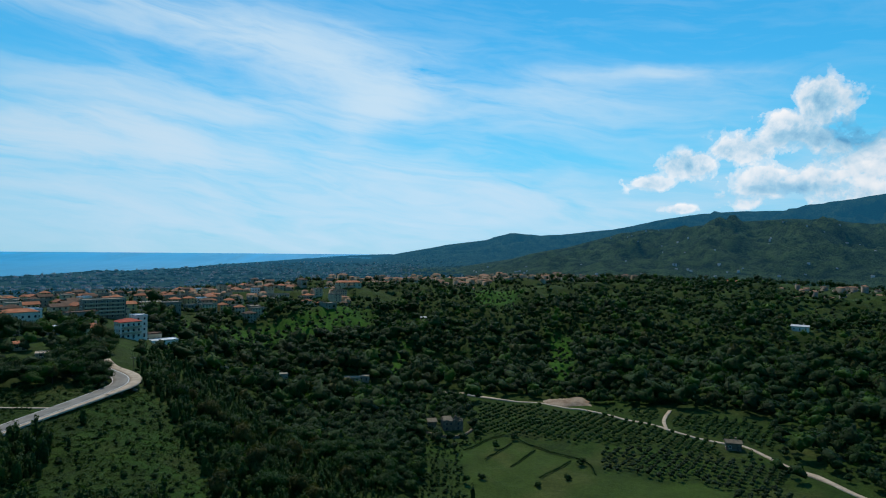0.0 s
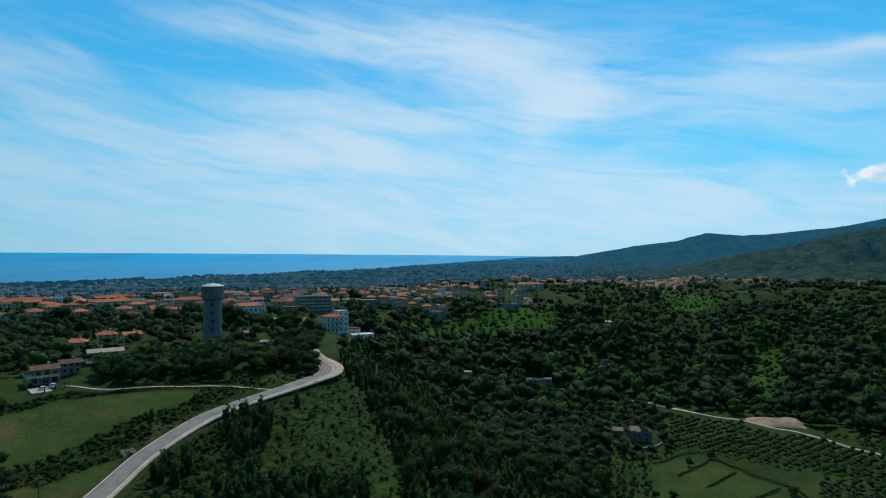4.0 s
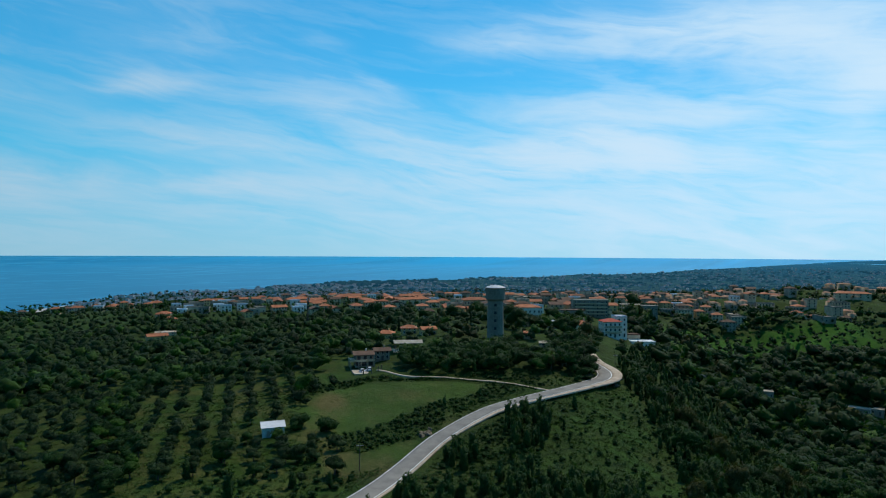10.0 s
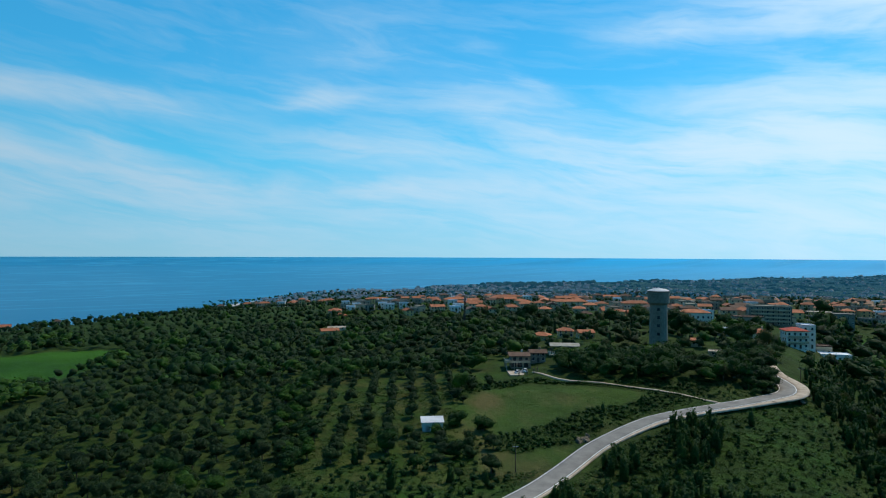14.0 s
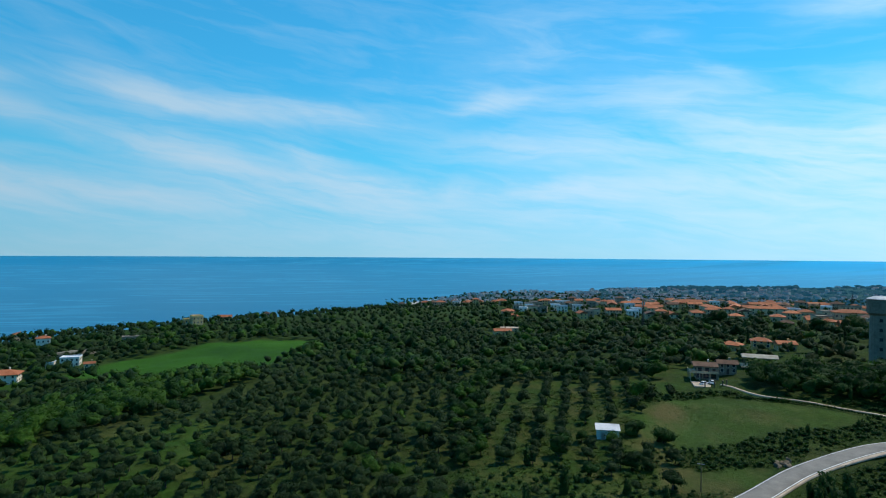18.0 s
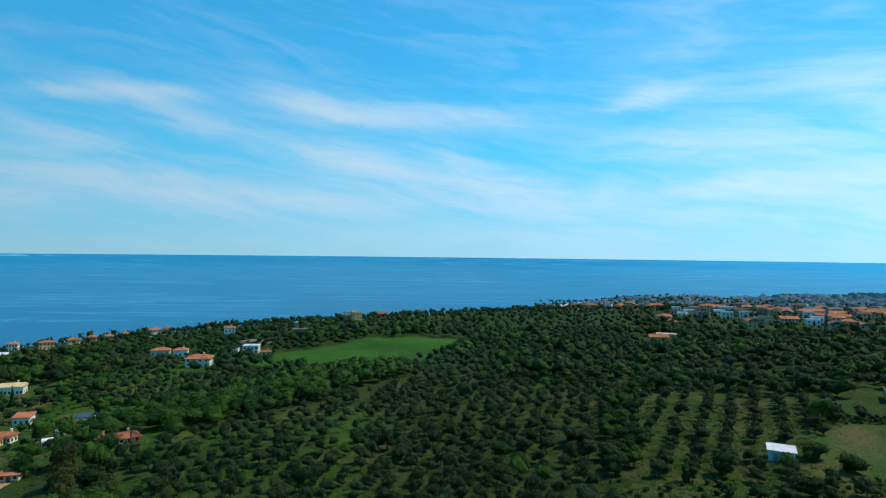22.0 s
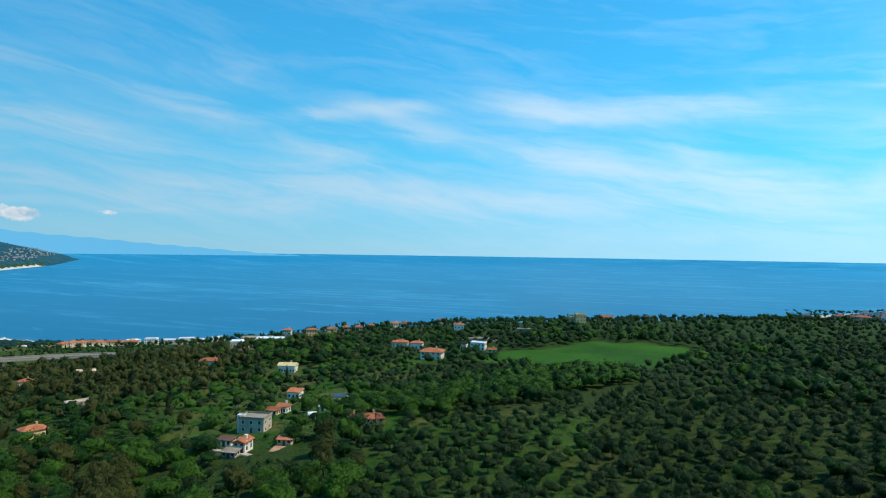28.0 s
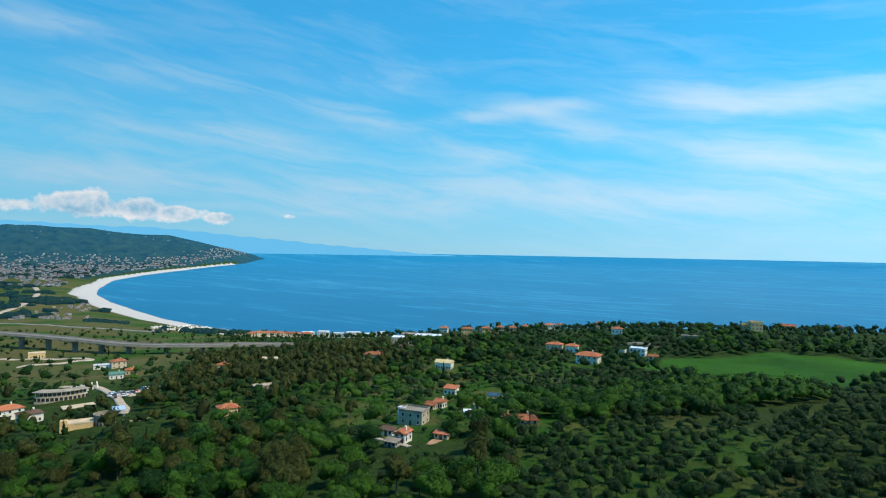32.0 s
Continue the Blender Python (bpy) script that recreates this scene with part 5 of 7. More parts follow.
def ribbon(name, line, left, right, mat, label, category, up=0.14, step=3.0, skirt=0.8, heights=None):
    """A road or track laid on the land along a line; left and right are offsets, numbers or functions of the way along (0 to 1)."""
    p = line_points(line, step)
    t = np.gradient(p, axis=0)
    t /= np.linalg.norm(t, axis=1)[:, None]
    nrm = np.stack([-t[:, 1], t[:, 0]], 1)
    s = np.linspace(0, 1, len(p))
    lo = np.array([left(k) if callable(left) else left for k in s])
    hi = np.array([right(k) if callable(right) else right for k in s])
    rows = [p + nrm * (lo + (hi - lo) * q)[:, None] for q in (0, 0.33, 0.67, 1)]

    def ground(q):
        return height(np.degrees(np.arctan2(-q[:, 0], q[:, 1])), np.hypot(q[:, 0], q[:, 1]))

    z = heights(p) if heights else np.max([ground(q) for q in rows + [p]], axis=0)
    for _ in range(3):
        z[1:-1] = np.maximum((z[:-2] + 2 * z[1:-1] + z[2:]) / 4, z[1:-1] - 0.02)
    z = z + up
    edge = [np.column_stack([rows[0], z - skirt])] + [np.column_stack([q, z]) for q in rows] + [np.column_stack([rows[3], z - skirt])]
    v = np.stack(edge, 1).reshape(-1, 3)
    me = mesh_from(name, v, grid_faces(len(p), 6), mat)
    return tagged(new(name, me), label, category, kind="structure")


def road_level(p):
    rows = [height(np.degrees(np.arctan2(-q[:, 0], q[:, 1])), np.hypot(q[:, 0], q[:, 1])) for q in (p, p + (3, 0), p - (3, 0), p + (0, 3), p - (0, 3))]
    z = np.max(rows, axis=0)
    for _ in range(12):
        z[1:-1] = np.maximum((z[:-2] + 2 * z[1:-1] + z[2:]) / 4, z[1:-1] - 0.01)
    return z


# ---- roads and tracks ----
def widen(k):
    return -3.3 - 0.9 * float(smooth(0.28, 0.4, k)) - 2.6 * float(bell(np.array(k), 0.66, 0.10))


ribbon("road", ROAD, -2.85, 2.85, ASPHALT, "grey asphalt country road winding along the ridge", "road", 0.25, heights=road_level)
ribbon("verge", ROAD, widen, -2.85, GRAVEL, "pale gravel lay-by along the outside of the bend", "verge", 0.21, heights=road_level, skirt=0.5)
ribbon("edge_line", ROAD, -2.7, -2.45, PAINT, "worn white edge line on asphalt", "road marking", 0.264, heights=road_level, skirt=0.01)
ribbon("edge_line", ROAD, 2.5, 2.68, PAINT, "worn white edge line on asphalt", "road marking", 0.264, heights=road_level, skirt=0.01)
ribbon("lane", LANE, -0.6, 0.6, GRAVEL, "narrow pale lane leading to the villa", "lane", 0.2)
ribbon("farm_track", VALLEY_TRACK, lambda k: -1.1 - 1.8 * float(bell(np.array(k), 0.82, 0.05)), lambda k: 1.0 + 2.5 * float(bell(np.array(k), 0.22, 0.06)), GRAVEL, "pale dirt track along the valley floor", "track", 0.2)
ribbon("farm_track", SPUR_TRACK, -1.0, 1.0, GRAVEL, "pale dirt spur track climbing from the valley", "track", 0.2)
ribbon("farm_track", HILL_TRACK, -1.5, 1.5, GRAVEL, "pale hillside track between trees", "track", 0.25)
ribbon("farm_track", FARM_TRACK, -2.2, 2.2, GRAVEL, "broad pale gravel farm track", "track", 0.25)
ribbon("footpath", FOOT_PATH, -1.0, 1.0, GRAVEL, "narrow pale concrete path by the houses", "path", 0.25)


def boulder_mesh(rng, size):
    v, f = ICO2
    w = v * size * (1 + 0.25 * rng.standard_normal((len(v), 1))) * (1.2, 0.9, 0.75)
    return mesh_from("boulder", w + (0, 0, size * 0.35), f, STONE)


def boulders():
    rng = np.random.default_rng(3)
    meshes = [boulder_mesh(rng, s) for s in (0.5, 0.7, 0.9)]
    p = line_points(ROAD, 3.0)
    n = len(p)
    t = np.gradient(p, axis=0)
    for k in range(int(n * 0.56), int(n * 0.72), 2):
        d = t[k] / np.linalg.norm(t[k])
        q = p[k] + np.array([-d[1], d[0]]) * (widen(k / n) + 0.6)
        ob = tagged(new("boulder", meshes[k % 3]), "dark kerb boulder on the edge of the lay-by", "boulder", "boulders along the bend")
        az, r = polar(q)
        ob.location = (*q, float(road_level(q[None])[0]) + 0.2)
    for k in range(16):
        az, r = 44.2 + rng.uniform(-0.9, 1.4), 176 + rng.uniform(-2, 3)
        ob = tagged(new("rock", meshes[k % 3]), "pale broken rock beside the road", "rock", "rocks beside the road")
        ob.location = ground_at(az, r, -0.1)
        ob.rotation_euler = (rng.uniform(0, 3), rng.uniform(0, 3), rng.uniform(0, 3))


boulders()


# ---- the water tower ----
def water_tower(az, r):
    ob = stand("water_tower", az, r, 0, "grey concrete water tower with white domed lid", "water tower")
    bm = bmesh.new()
    lathe(bm, [(4.1, -3), (4.1, 0), (3.75, 20.0), (3.75, 20.2)], 20)
    part("shaft", bm, CONCRETE, ob)
    bm = bmesh.new()
    lathe(bm, [(3.76, 20.2), (4.75, 21.2), (4.75, 26.2), (4.95, 26.2), (4.95, 26.6), (4.7, 26.6)], 28)
    part("tank", bm, CONCRETE, ob)
    bm = bmesh.new()
    lathe(bm, [(4.85, 26.602), (4.2, 27.0), (2.6, 27.5), (0.5, 27.75), (0.3, 28.1), (0.05, 28.1)], 28)
    part("lid", bm, PALE_ROOF, ob, "white domed lid")
    me = window_mesh(1.1, 1.3, CONCRETE)
    for k in range(5):
        z = 3.0 + k * 3.7
        rad = 4.1 - 0.35 * z / 20
        for a in (0, 120, 240):
            share("window", me, ob, Matrix.Rotation(radians(a), 4, "Z") @ Matrix.Translation((0, -rad - 0.0, z)))
    bm = bmesh.new()
    for k in range(6):
        lathe(bm, [(3.97 - 0.35 * k / 6 + 0.0, 2.5 + 3 * k), (4.03 - 0.35 * k / 6 + 0.02, 2.55 + 3 * k), (4.03 - 0.35 * k / 6 + 0.02, 2.75 + 3 * k), (3.97 - 0.35 * k / 6, 2.8 + 3 * k)], 20)
    part("joint_band", bm, GREY, ob)
    return ob


water_tower(38.35, 290)


# ---- cars ----
CAR_PAINT = {n: plain("car_paint_" + n, c, tuple(v * 1.1 for v in c), 2.0, 0.25, spec=0.5, relief=0.0) for n, c in
             (("white", (0.75, 0.75, 0.75)), ("silver", (0.42, 0.43, 0.45)), ("dark", (0.03, 0.035, 0.045)), ("red", (0.35, 0.03, 0.02)), ("blue", (0.03, 0.09, 0.25)))}
TYRE = plain("tyre_rubber", (0.012, 0.012, 0.012), (0.03, 0.03, 0.03), 4.0, 0.9)
CAR_PROTO = {}


def car(m, colour):
    if colour not in CAR_PROTO:
        ob = tagged(new("car"), "parked %s hatchback car with dark windows" % colour, "car", "parked cars")
        bm = bmesh.new()
        pts = [(-2.05, 0.3), (-2.1, 0.75), (-1.95, 0.95), (1.0, 1.0), (1.95, 0.85), (2.1, 0.6), (2.05, 0.3)]
        n = len(pts)
        poly(bm, [(x, -0.85, z) for x, z in pts] + [(x, 0.85, z) for x, z in pts], [tuple(range(n)), tuple(range(2 * n - 1, n - 1, -1))] + [(k, k + n, (k + 1) % n + n, (k + 1) % n) for k in range(n)])
        part("body", bm, CAR_PAINT[colour], ob)
        bm = bmesh.new()
        pts = [(-1.85, 0.96), (-1.45, 1.4), (0.25, 1.42), (1.05, 0.985)]
        poly(bm, [(x, -0.74 + 0.12 * (z > 1.2), z) for x, z in pts] + [(x, 0.74 - 0.12 * (z > 1.2), z) for x, z in pts], [(0, 1, 2, 3), (7, 6, 5, 4)] + [(k, k + 4, (k + 1) % 4 + 4, (k + 1) % 4) for k in range(4)])
        part("glazing", bm, SHADE_GLASS, ob)
        bm = bmesh.new()
        box(bm, -1.4, 0.2, -0.6, 0.6, 1.405, 1.46)
        part("roof_panel", bm, CAR_PAINT[colour], ob)
        for x in (-1.3, 1.3):
            for y in (-0.78, 0.78):
                bm = bmesh.new()
                lathe(bm, [(0.15, -0.1), (0.31, -0.1), (0.31, 0.1), (0.15, 0.1)], 12)
                w = part("wheel", bm, TYRE, ob)
                bm = bmesh.new()
                lathe(bm, [(0.19, -0.115), (0.19, 0.115)], 10)
                part("hub_cap", bm, STEEL, w, "silver hub cap")
                w.matrix_basis = Matrix.Translation((x, y, 0.31)) @ Matrix.Rotation(radians(90), 4, "X")
        for x, mat, name in ((2.07, PALE_ROOF, "headlight"), (-2.11, CAR_PAINT["red"], "tail_light")):
            for y in (-0.62, 0.62):
                bm = bmesh.new()
                box(bm, x - 0.06, x + 0.03, y - 0.18, y + 0.18, 0.58, 0.74, bevel=0.02)
                part(name, bm, mat, ob)
        CAR_PROTO[colour] = ob
        ob.matrix_basis = m
        return ob
    return copy_thing(CAR_PROTO[colour], m)


def park(az, r, colour, turn, up=0.15):
    p = ground_at(az, r, up)
    return car(Matrix.Translation(p) @ Matrix.Rotation(radians(az + turn), 4, "Z"), colour)


def slab(name, az, r, w, d, mat, label, category, turn=0.0, thick=0.5, up=0.12):
    """A level paved pad on the ground."""
    ob = stand(name, az, r, turn, label, category, up=up)
    bm = bmesh.new()
    box(bm, -w / 2, w / 2, -d / 2, d / 2, -thick, 0, bevel=0.03)
    part("paving", bm, mat, ob)
    return ob


# ---- the villa above the meadow ----
def villa():
    az, r = 50.95, 262
    ob = stand("villa", az, r, 8, "two-storey white villa with brown tiled roof and wide balcony", "house", up=0.3)
    bm = bmesh.new()
    box(bm, -4.6, 5.6, -4.5, 4.5, -2.5, 6.0)
    part("wall", bm, GREY, ob)
    bm = bmesh.new()
    roof_mesh(bm, 10.4, 9.2, 6.002, "gable", 1.5, 0.8)
    part("roof", bm, BROWN_TILE, ob, "brown weathered tile roof")
    bm = bmesh.new()
    box(bm, -7.8, 5.7, -7.2, -4.502, 2.9, 3.15)
    box(bm, -7.8, -4.602, -4.502, 4.0, 2.9, 3.15)
    part("balcony", bm, CREAM, ob)
    bm = bmesh.new()
    box(bm, -7.8, 5.7, -7.2, -7.05, 3.152, 4.0), box(bm, -7.8, -7.65, -7.05, 4.0, 3.152, 4.0)
    part("parapet", bm, CREAM, ob)
    for x, y in ((-7.5, -6.9), (-3.2, -6.9), (1.2, -6.9), (5.4, -6.9), (-7.5, -1.5), (-7.5, 3.6)):
        bm = bmesh.new()
        box(bm, x - 0.18, x + 0.18, y - 0.18, y + 0.18, -2.0, 2.9)
        part("pillar", bm, GREY, ob)
    for x, z, w, h in ((-3.2, 0.2, 2.4, 2.2), (0.2, 0.2, 2.4, 2.2), (3.6, 0.2, 2.2, 2.2), (-2.8, 3.3, 1.6, 2.1), (0.6, 3.3, 1.6, 2.1), (3.8, 3.9, 1.3, 1.3)):
        share("window", window_mesh(w, h, BARK), ob, Matrix.Translation((x, -4.502, z)))
    for y, z in ((-2.5, 1.0), (1.5, 1.0), (-2.5, 4.0), (1.5, 4.0)):
        for s, t in ((5.602, 90), (-4.602, -90)):
            share("window", window_mesh(1.1, 1.3, BARK), ob, Matrix.Translation((s, y, z)) @ Matrix.Rotation(radians(t), 4, "Z"))
    bm = bmesh.new()
    box(bm, 1.5, 2.2, 0.8, 1.5, 6.5, 8.6), box(bm, 1.4, 2.3, 0.7, 1.6, 8.6, 8.75)
    part("chimney", bm, WHITE, ob)
    house("garden_house", 49.2, 270, 6.4, 5.5, 4.0, "gable", 1.2, GREY, BROWN_TILE, "cream side house with brown tiled roof beside the villa", turn=10, floors=2, front=3, side=2, over=0.9, up=0.2)
    slab("forecourt", 50.55, 251, 12, 9, GRAVEL, "pale paved forecourt before the villa", "forecourt", 10)
    park(50.95, 250.5, "white", 60, 0.16), park(50.35, 252, "white", 100, 0.16)
    ob.matrix_basis = ob.matrix_basis @ Matrix.Scale(0.78, 4)
    for a, q in ((50.9, 245.6), (50.15, 245.2), (49.5, 246), (49.2, 248)):
        o = stand("gate_post", a, q, 0, "dark square gate post at the forecourt", "post", "gate posts")
        bm = bmesh.new()
        box(bm, -0.22, 0.22, -0.22, 0.22, -0.4, 2.0), box(bm, -0.3, 0.3, -0.3, 0.3, 2.0, 2.12)
        part("post", bm, STONE, o)
    # open shelter with a pale roof beside it
    ob = stand("open_shelter", 46.7, 283, 6, "open timber shelter with pale low-pitched roof", "shelter")
    bm = bmesh.new()
    roof_mesh(bm, 13, 7.5, 3.2, "gable", 1.0, 0.3)
    part("roof", bm, plain("faded_sheet_roof", (0.26, 0.23, 0.18), (0.40, 0.37, 0.30), 0.4, 0.85), ob)
    for x in (-6, -2, 2, 6):
        for y in (-3.4, 3.4):
            bm = bmesh.new()
            box(bm, x - 0.12, x + 0.12, y - 0.12, y + 0.12, -1.0, 3.2)
            part("post", bm, BARK, ob)
    slab("terrace_paving", 46.7, 281, 14, 9, CREAM, "pale paved terrace under the shelter", "terrace", 6, up=0.05)
    park(46.1, 277, "white", 20, 0.2)
    park(44.5, 262, "white", 80, 0.2)
    # terracotta roofs behind
    house("brick_house", 46.6, 330, 8.5, 7, 3.4, "hip", 1.6, OCHRE, TILE, "ochre house with terracotta hipped roof among trees", turn=5, floors=2)
    house("brick_house", 48.8, 322, 9, 7, 3.2, "hip", 1.5, OCHRE, TILE, "low ochre house with terracotta roof among trees", turn=-15, floors=1)
    house("brick_house", 44.8, 322, 8, 6, 3.2, "gable", 1.4, OCHRE, TILE, "low ochre outbuilding with terracotta roof", turn=20, floors=1)


villa()


def shed():
    ob = stand("shed", 59.15, 184, 4, "small pale shed with white sloping metal roof", "shed")
    bm = bmesh.new()
    box(bm, -3.1, 3.1, -2.2, 2.2, -1.2, 2.9)
    part("wall", bm, plain("pale_green_plaster", (0.42, 0.48, 0.44), (0.56, 0.62, 0.57), 0.5, 0.9), ob)
    bm = bmesh.new()
    roof_mesh(bm, 6.4, 4.6, 2.9, "lean", 0.55, 0.35, 0.10)
    part("roof", bm, PALE_ROOF, ob, "white corrugated metal roof")
    ribs = bmesh.new()
    for k in range(14):
        x = -3.4 + k * 6.8 / 13
        poly(ribs, [(x - 0.05, -2.65, 3.0), (x + 0.05, -2.65, 3.0), (x + 0.05, 2.65, 3.55), (x - 0.05, 2.65, 3.55), (x, -2.65, 3.06), (x, 2.65, 3.61)], [(0, 4, 5, 3), (4, 1, 2, 5)])
    part("roof_rib", ribs, PALE_ROOF, ob)
    share("window", window_mesh(0.8, 0.8, GREY), ob, Matrix.Translation((1.6, -2.202, 1.2)))
    bm = bmesh.new()
    box(bm, -1.9, -0.9, -2.25, -2.202, 0.0, 2.0)
    part("door", bm, STEEL, ob, "grey metal door")


shed()
for a_, q_, k_, s_ in ((56.9, 187, "oak", 0.82), (54.3, 182, "oak", 0.86), (29.6, 240, "oak", 0.6), (30.2, 235, "oak", 0.65), (29.3, 244, "oak", 0.7), (30.3, 243, "oak", 0.9), (29.7, 234, "shrub", 1.5), (30.6, 229, "shrub", 1.4), (58.6, 176, "fresh", 0.6), (61.5, 178, "oak", 0.5), (56.2, 209, "olive", 0.6), (63.5, 166, "oak", 0.8), (57.0, 160, "oak", 0.7), (53.5, 150, "oak", 0.75), (60.8, 152, "oak", 0.6), (56.5, 222, "fresh", 1.0), (29.7, 249, "oak", 1.0), (30.3, 245, "oak", 0.9), (31.0, 252, "oak", 1.15), (30.0, 257, "oak", 1.2), (30.9, 262, "oak", 1.3), (31.8, 256, "oak", 1.1), (30.5, 268, "oak", 1.3), (31.4, 273, "oak", 1.3), (32.6, 262, "oak", 1.2), (29.5, 254, "shrub", 1.4)):
    p_ = ground_at(a_, q_, -1.6 if 54 < a_ < 57 and 180 < q_ < 190 else -0.1)
    plant(k_, *p_, s_, a_)

# red-roofed block and its neighbours by the road
house("apartment_block", 27.75, 366, 10.8, 8.5, 9.0, "hip", 1.6, WHITE, RED_TILE, "white three-storey house with red hipped roof and balconies", turn=22, floors=3, front=4, side=3)
house("apartment_block", 26.95, 377, 6.5, 9, 11.8, "flat", 0.5, WHITE, PALE_ROOF, "tall plain white block with flat roof", turn=20, floors=4, front=2, side=3)
house("flat_shed", 25.0, 377, 14, 8, 3.5, "flat", 0.3, WHITE, PALE_ROOF, "low white building with pale blue flat roof", turn=15, floors=1, front=4, side=2)
house("flat_shed", 25.9, 384, 9, 7, 4.2, "flat", 0.4, CREAM, BROWN_TILE, "low cream building with brown flat roof", turn=15, floors=1)
house("bungalow", 30.3, 345, 8, 8, 4.5, "hip", 2.0, CREAM, TILE, "small cream house with pointed terracotta roof", turn=18, floors=1)
house("hut", 35.2, 300, 4.5, 3.5, 2.6, "lean", 0.6, CREAM, TILE, "small hut with orange sloping roof", turn=0, floors=1, front=2, side=1)
house("flat_shed", 35.4, 348, 8, 7, 3.2, "flat", 0.3, CREAM, GREY, "low cream building with flat roof", floors=1)
house("flat_shed", 33.0, 352, 10, 7, 3.4, "lean", 0.5, GREY, PALE_ROOF, "low grey building with sloping roof", floors=1)
house("flat_shed", 33.1, 280, 11, 6, 1.8, "flat", 0.2, GREY, GRAVEL, "low grey slab-roofed building on the hilltop", floors=1, front=3, side=1)
house("long_house", 35.4, 392, 17, 10, 8.0, "hip", 1.7, WHITE, TILE, "long white house with terracotta hipped roof", turn=10, floors=2, front=6, side=3)
house("apartment_block", 40.3, 462, 20, 12, 11.0, "hip", 1.8, CREAM, TILE, "long cream apartment block with terracotta roof", turn=12, floors=3, front=8, side=4)
house("apartment_block", 41.8, 440, 9, 8, 6.0, "hip", 1.5, OCHRE, TILE, "ochre house with terracotta roof", turn=-10, floors=2)
house("apartment_block", 29.6, 452, 25, 12, 12.0, "flat", 0.6, CONCRETE, GREY, "large grey unfinished apartment block", turn=10, floors=5, front=8, side=4)
house("long_shed", 31.2, 412, 17, 8, 6.0, "flat", 0.3, GREY, BROWN_TILE, "long low grey building with brown flat roof", turn=20, floors=1, front=5, side=2)
house("apartment_block", 24.6, 520, 16, 12, 11.0, "flat", 0.5, GREY, GREY, "bare concrete block with rows of windows", turn=10, floors=3, front=6, side=4)


def concrete_frame():
    """The unfinished storeys: slabs and rows of columns standing open."""
    ob = stand("building_frame", 26.0, 515, 10, "unfinished concrete building frame with open storeys", "building")
    for k in range(4):
        bm = bmesh.new()
        box(bm, -8, 8, -5, 5, k * 3.2 - 0.2, k * 3.2)
        part("slab", bm, GREY, ob)
    for k in range(3):
        for x in (-7.5, -4.5, -1.5, 1.5, 4.5, 7.5):
            for y in (-4.6, 4.6):
                bm = bmesh.new()
                box(bm, x - 0.2, x + 0.2, y - 0.2, y + 0.2, k * 3.2 + (0.0 if k else -2), k * 3.2 + 3.0)
                part("column", bm, GREY, ob)
    for x in (-7.5, -4.5, -1.5, 1.5, 4.5, 7.5):
        bm = bmesh.new()
        box(bm, x - 0.15, x + 0.15, -4.75, -4.45, 9.6, 11.2)
        part("column", bm, GREY, ob)


concrete_frame()


# ---- masts and poles ----
def mast(az, r, tall, width, label, lattice=True, steel=STEEL):
    ob = stand("mast", az, r, 0, label, "mast")
    if lattice:
        for sx in (-1, 1):
            for sy in (-1, 1):
                bm = bmesh.new()
                w, n = width / 2, 0.16
                poly(bm, [(sx * w - n, sy * w - n, -1), (sx * w + n, sy * w - n, -1), (sx * w + n, sy * w + n, -1), (sx * w - n, sy * w + n, -1)] +
                     [(sx * w * 0.6 - n, sy * w * 0.6 - n, tall), (sx * w * 0.6 + n, sy * w * 0.6 - n, tall), (sx * w * 0.6 + n, sy * w * 0.6 + n, tall), (sx * w * 0.6 - n, sy * w * 0.6 + n, tall)],
                     [(0, 1, 5, 4), (1, 2, 6, 5), (2, 3, 7, 6), (3, 0, 4, 7), (4, 5, 6, 7)])
                part("leg", bm, steel, ob)
        bm = bmesh.new()
        lathe(bm, [(min(0.36, width * 0.2), -1), (0.2, tall + 2.0)], 8)
        part("core", bm, steel, ob)
        for k in range(int(tall / 1.6)):
            z, w = k * 1.6, width / 2 * (1 - 0.4 * k * 1.6 / tall)
            bm = bmesh.new()
            box(bm, -w, w, -w - 0.04, -w + 0.04, z, z + 0.1), box(bm, -w, w, w - 0.04, w + 0.04, z, z + 0.1)
            box(bm, -w - 0.04, -w + 0.04, -w, w, z, z + 0.1), box(bm, w - 0.04, w + 0.04, -w, w, z, z + 0.1)
            for s in (-1, 1):
                poly(bm, [(-w * s, -w, z), (-w * s, -w, z + 0.14), (w * s, -w, z + 1.6), (w * s, -w, z + 1.46)], [(0, 1, 2, 3)])
            part("brace", bm, steel, ob)
        for k in range(3):
            bm = bmesh.new()
            a = k * 2.09
            box(bm, math.cos(a) * width * 0.6 - 0.25, math.cos(a) * width * 0.6 + 0.25, math.sin(a) * width * 0.6 - 0.15, math.sin(a) * width * 0.6 + 0.15, tall - 2.2, tall)
            part("antenna", bm, PALE_ROOF, ob)
    else:
        bm = bmesh.new()
        lathe(bm, [(width / 2, -1), (width / 2 * 0.6, tall)], 8)
        part("pole", bm, BARK, ob)
        bm = bmesh.new()
        box(bm, -0.9, 0.9, -0.06, 0.06, tall - 0.7, tall - 0.55)
        part("crossarm", bm, STEEL, ob)
        for x in (-0.8, 0, 0.8):
            bm = bmesh.new()
            lathe(bm, [(0.05, tall - 0.55), (0.08, tall - 0.45), (0.04, tall - 0.3)], 6, ox=x)
            part("insulator", bm, SHADE_GLASS, ob)
    return ob


mast(56.08, 425, 20.5, 1.7, "slim dark steel lattice mast above the trees", steel=DARK_STEEL)
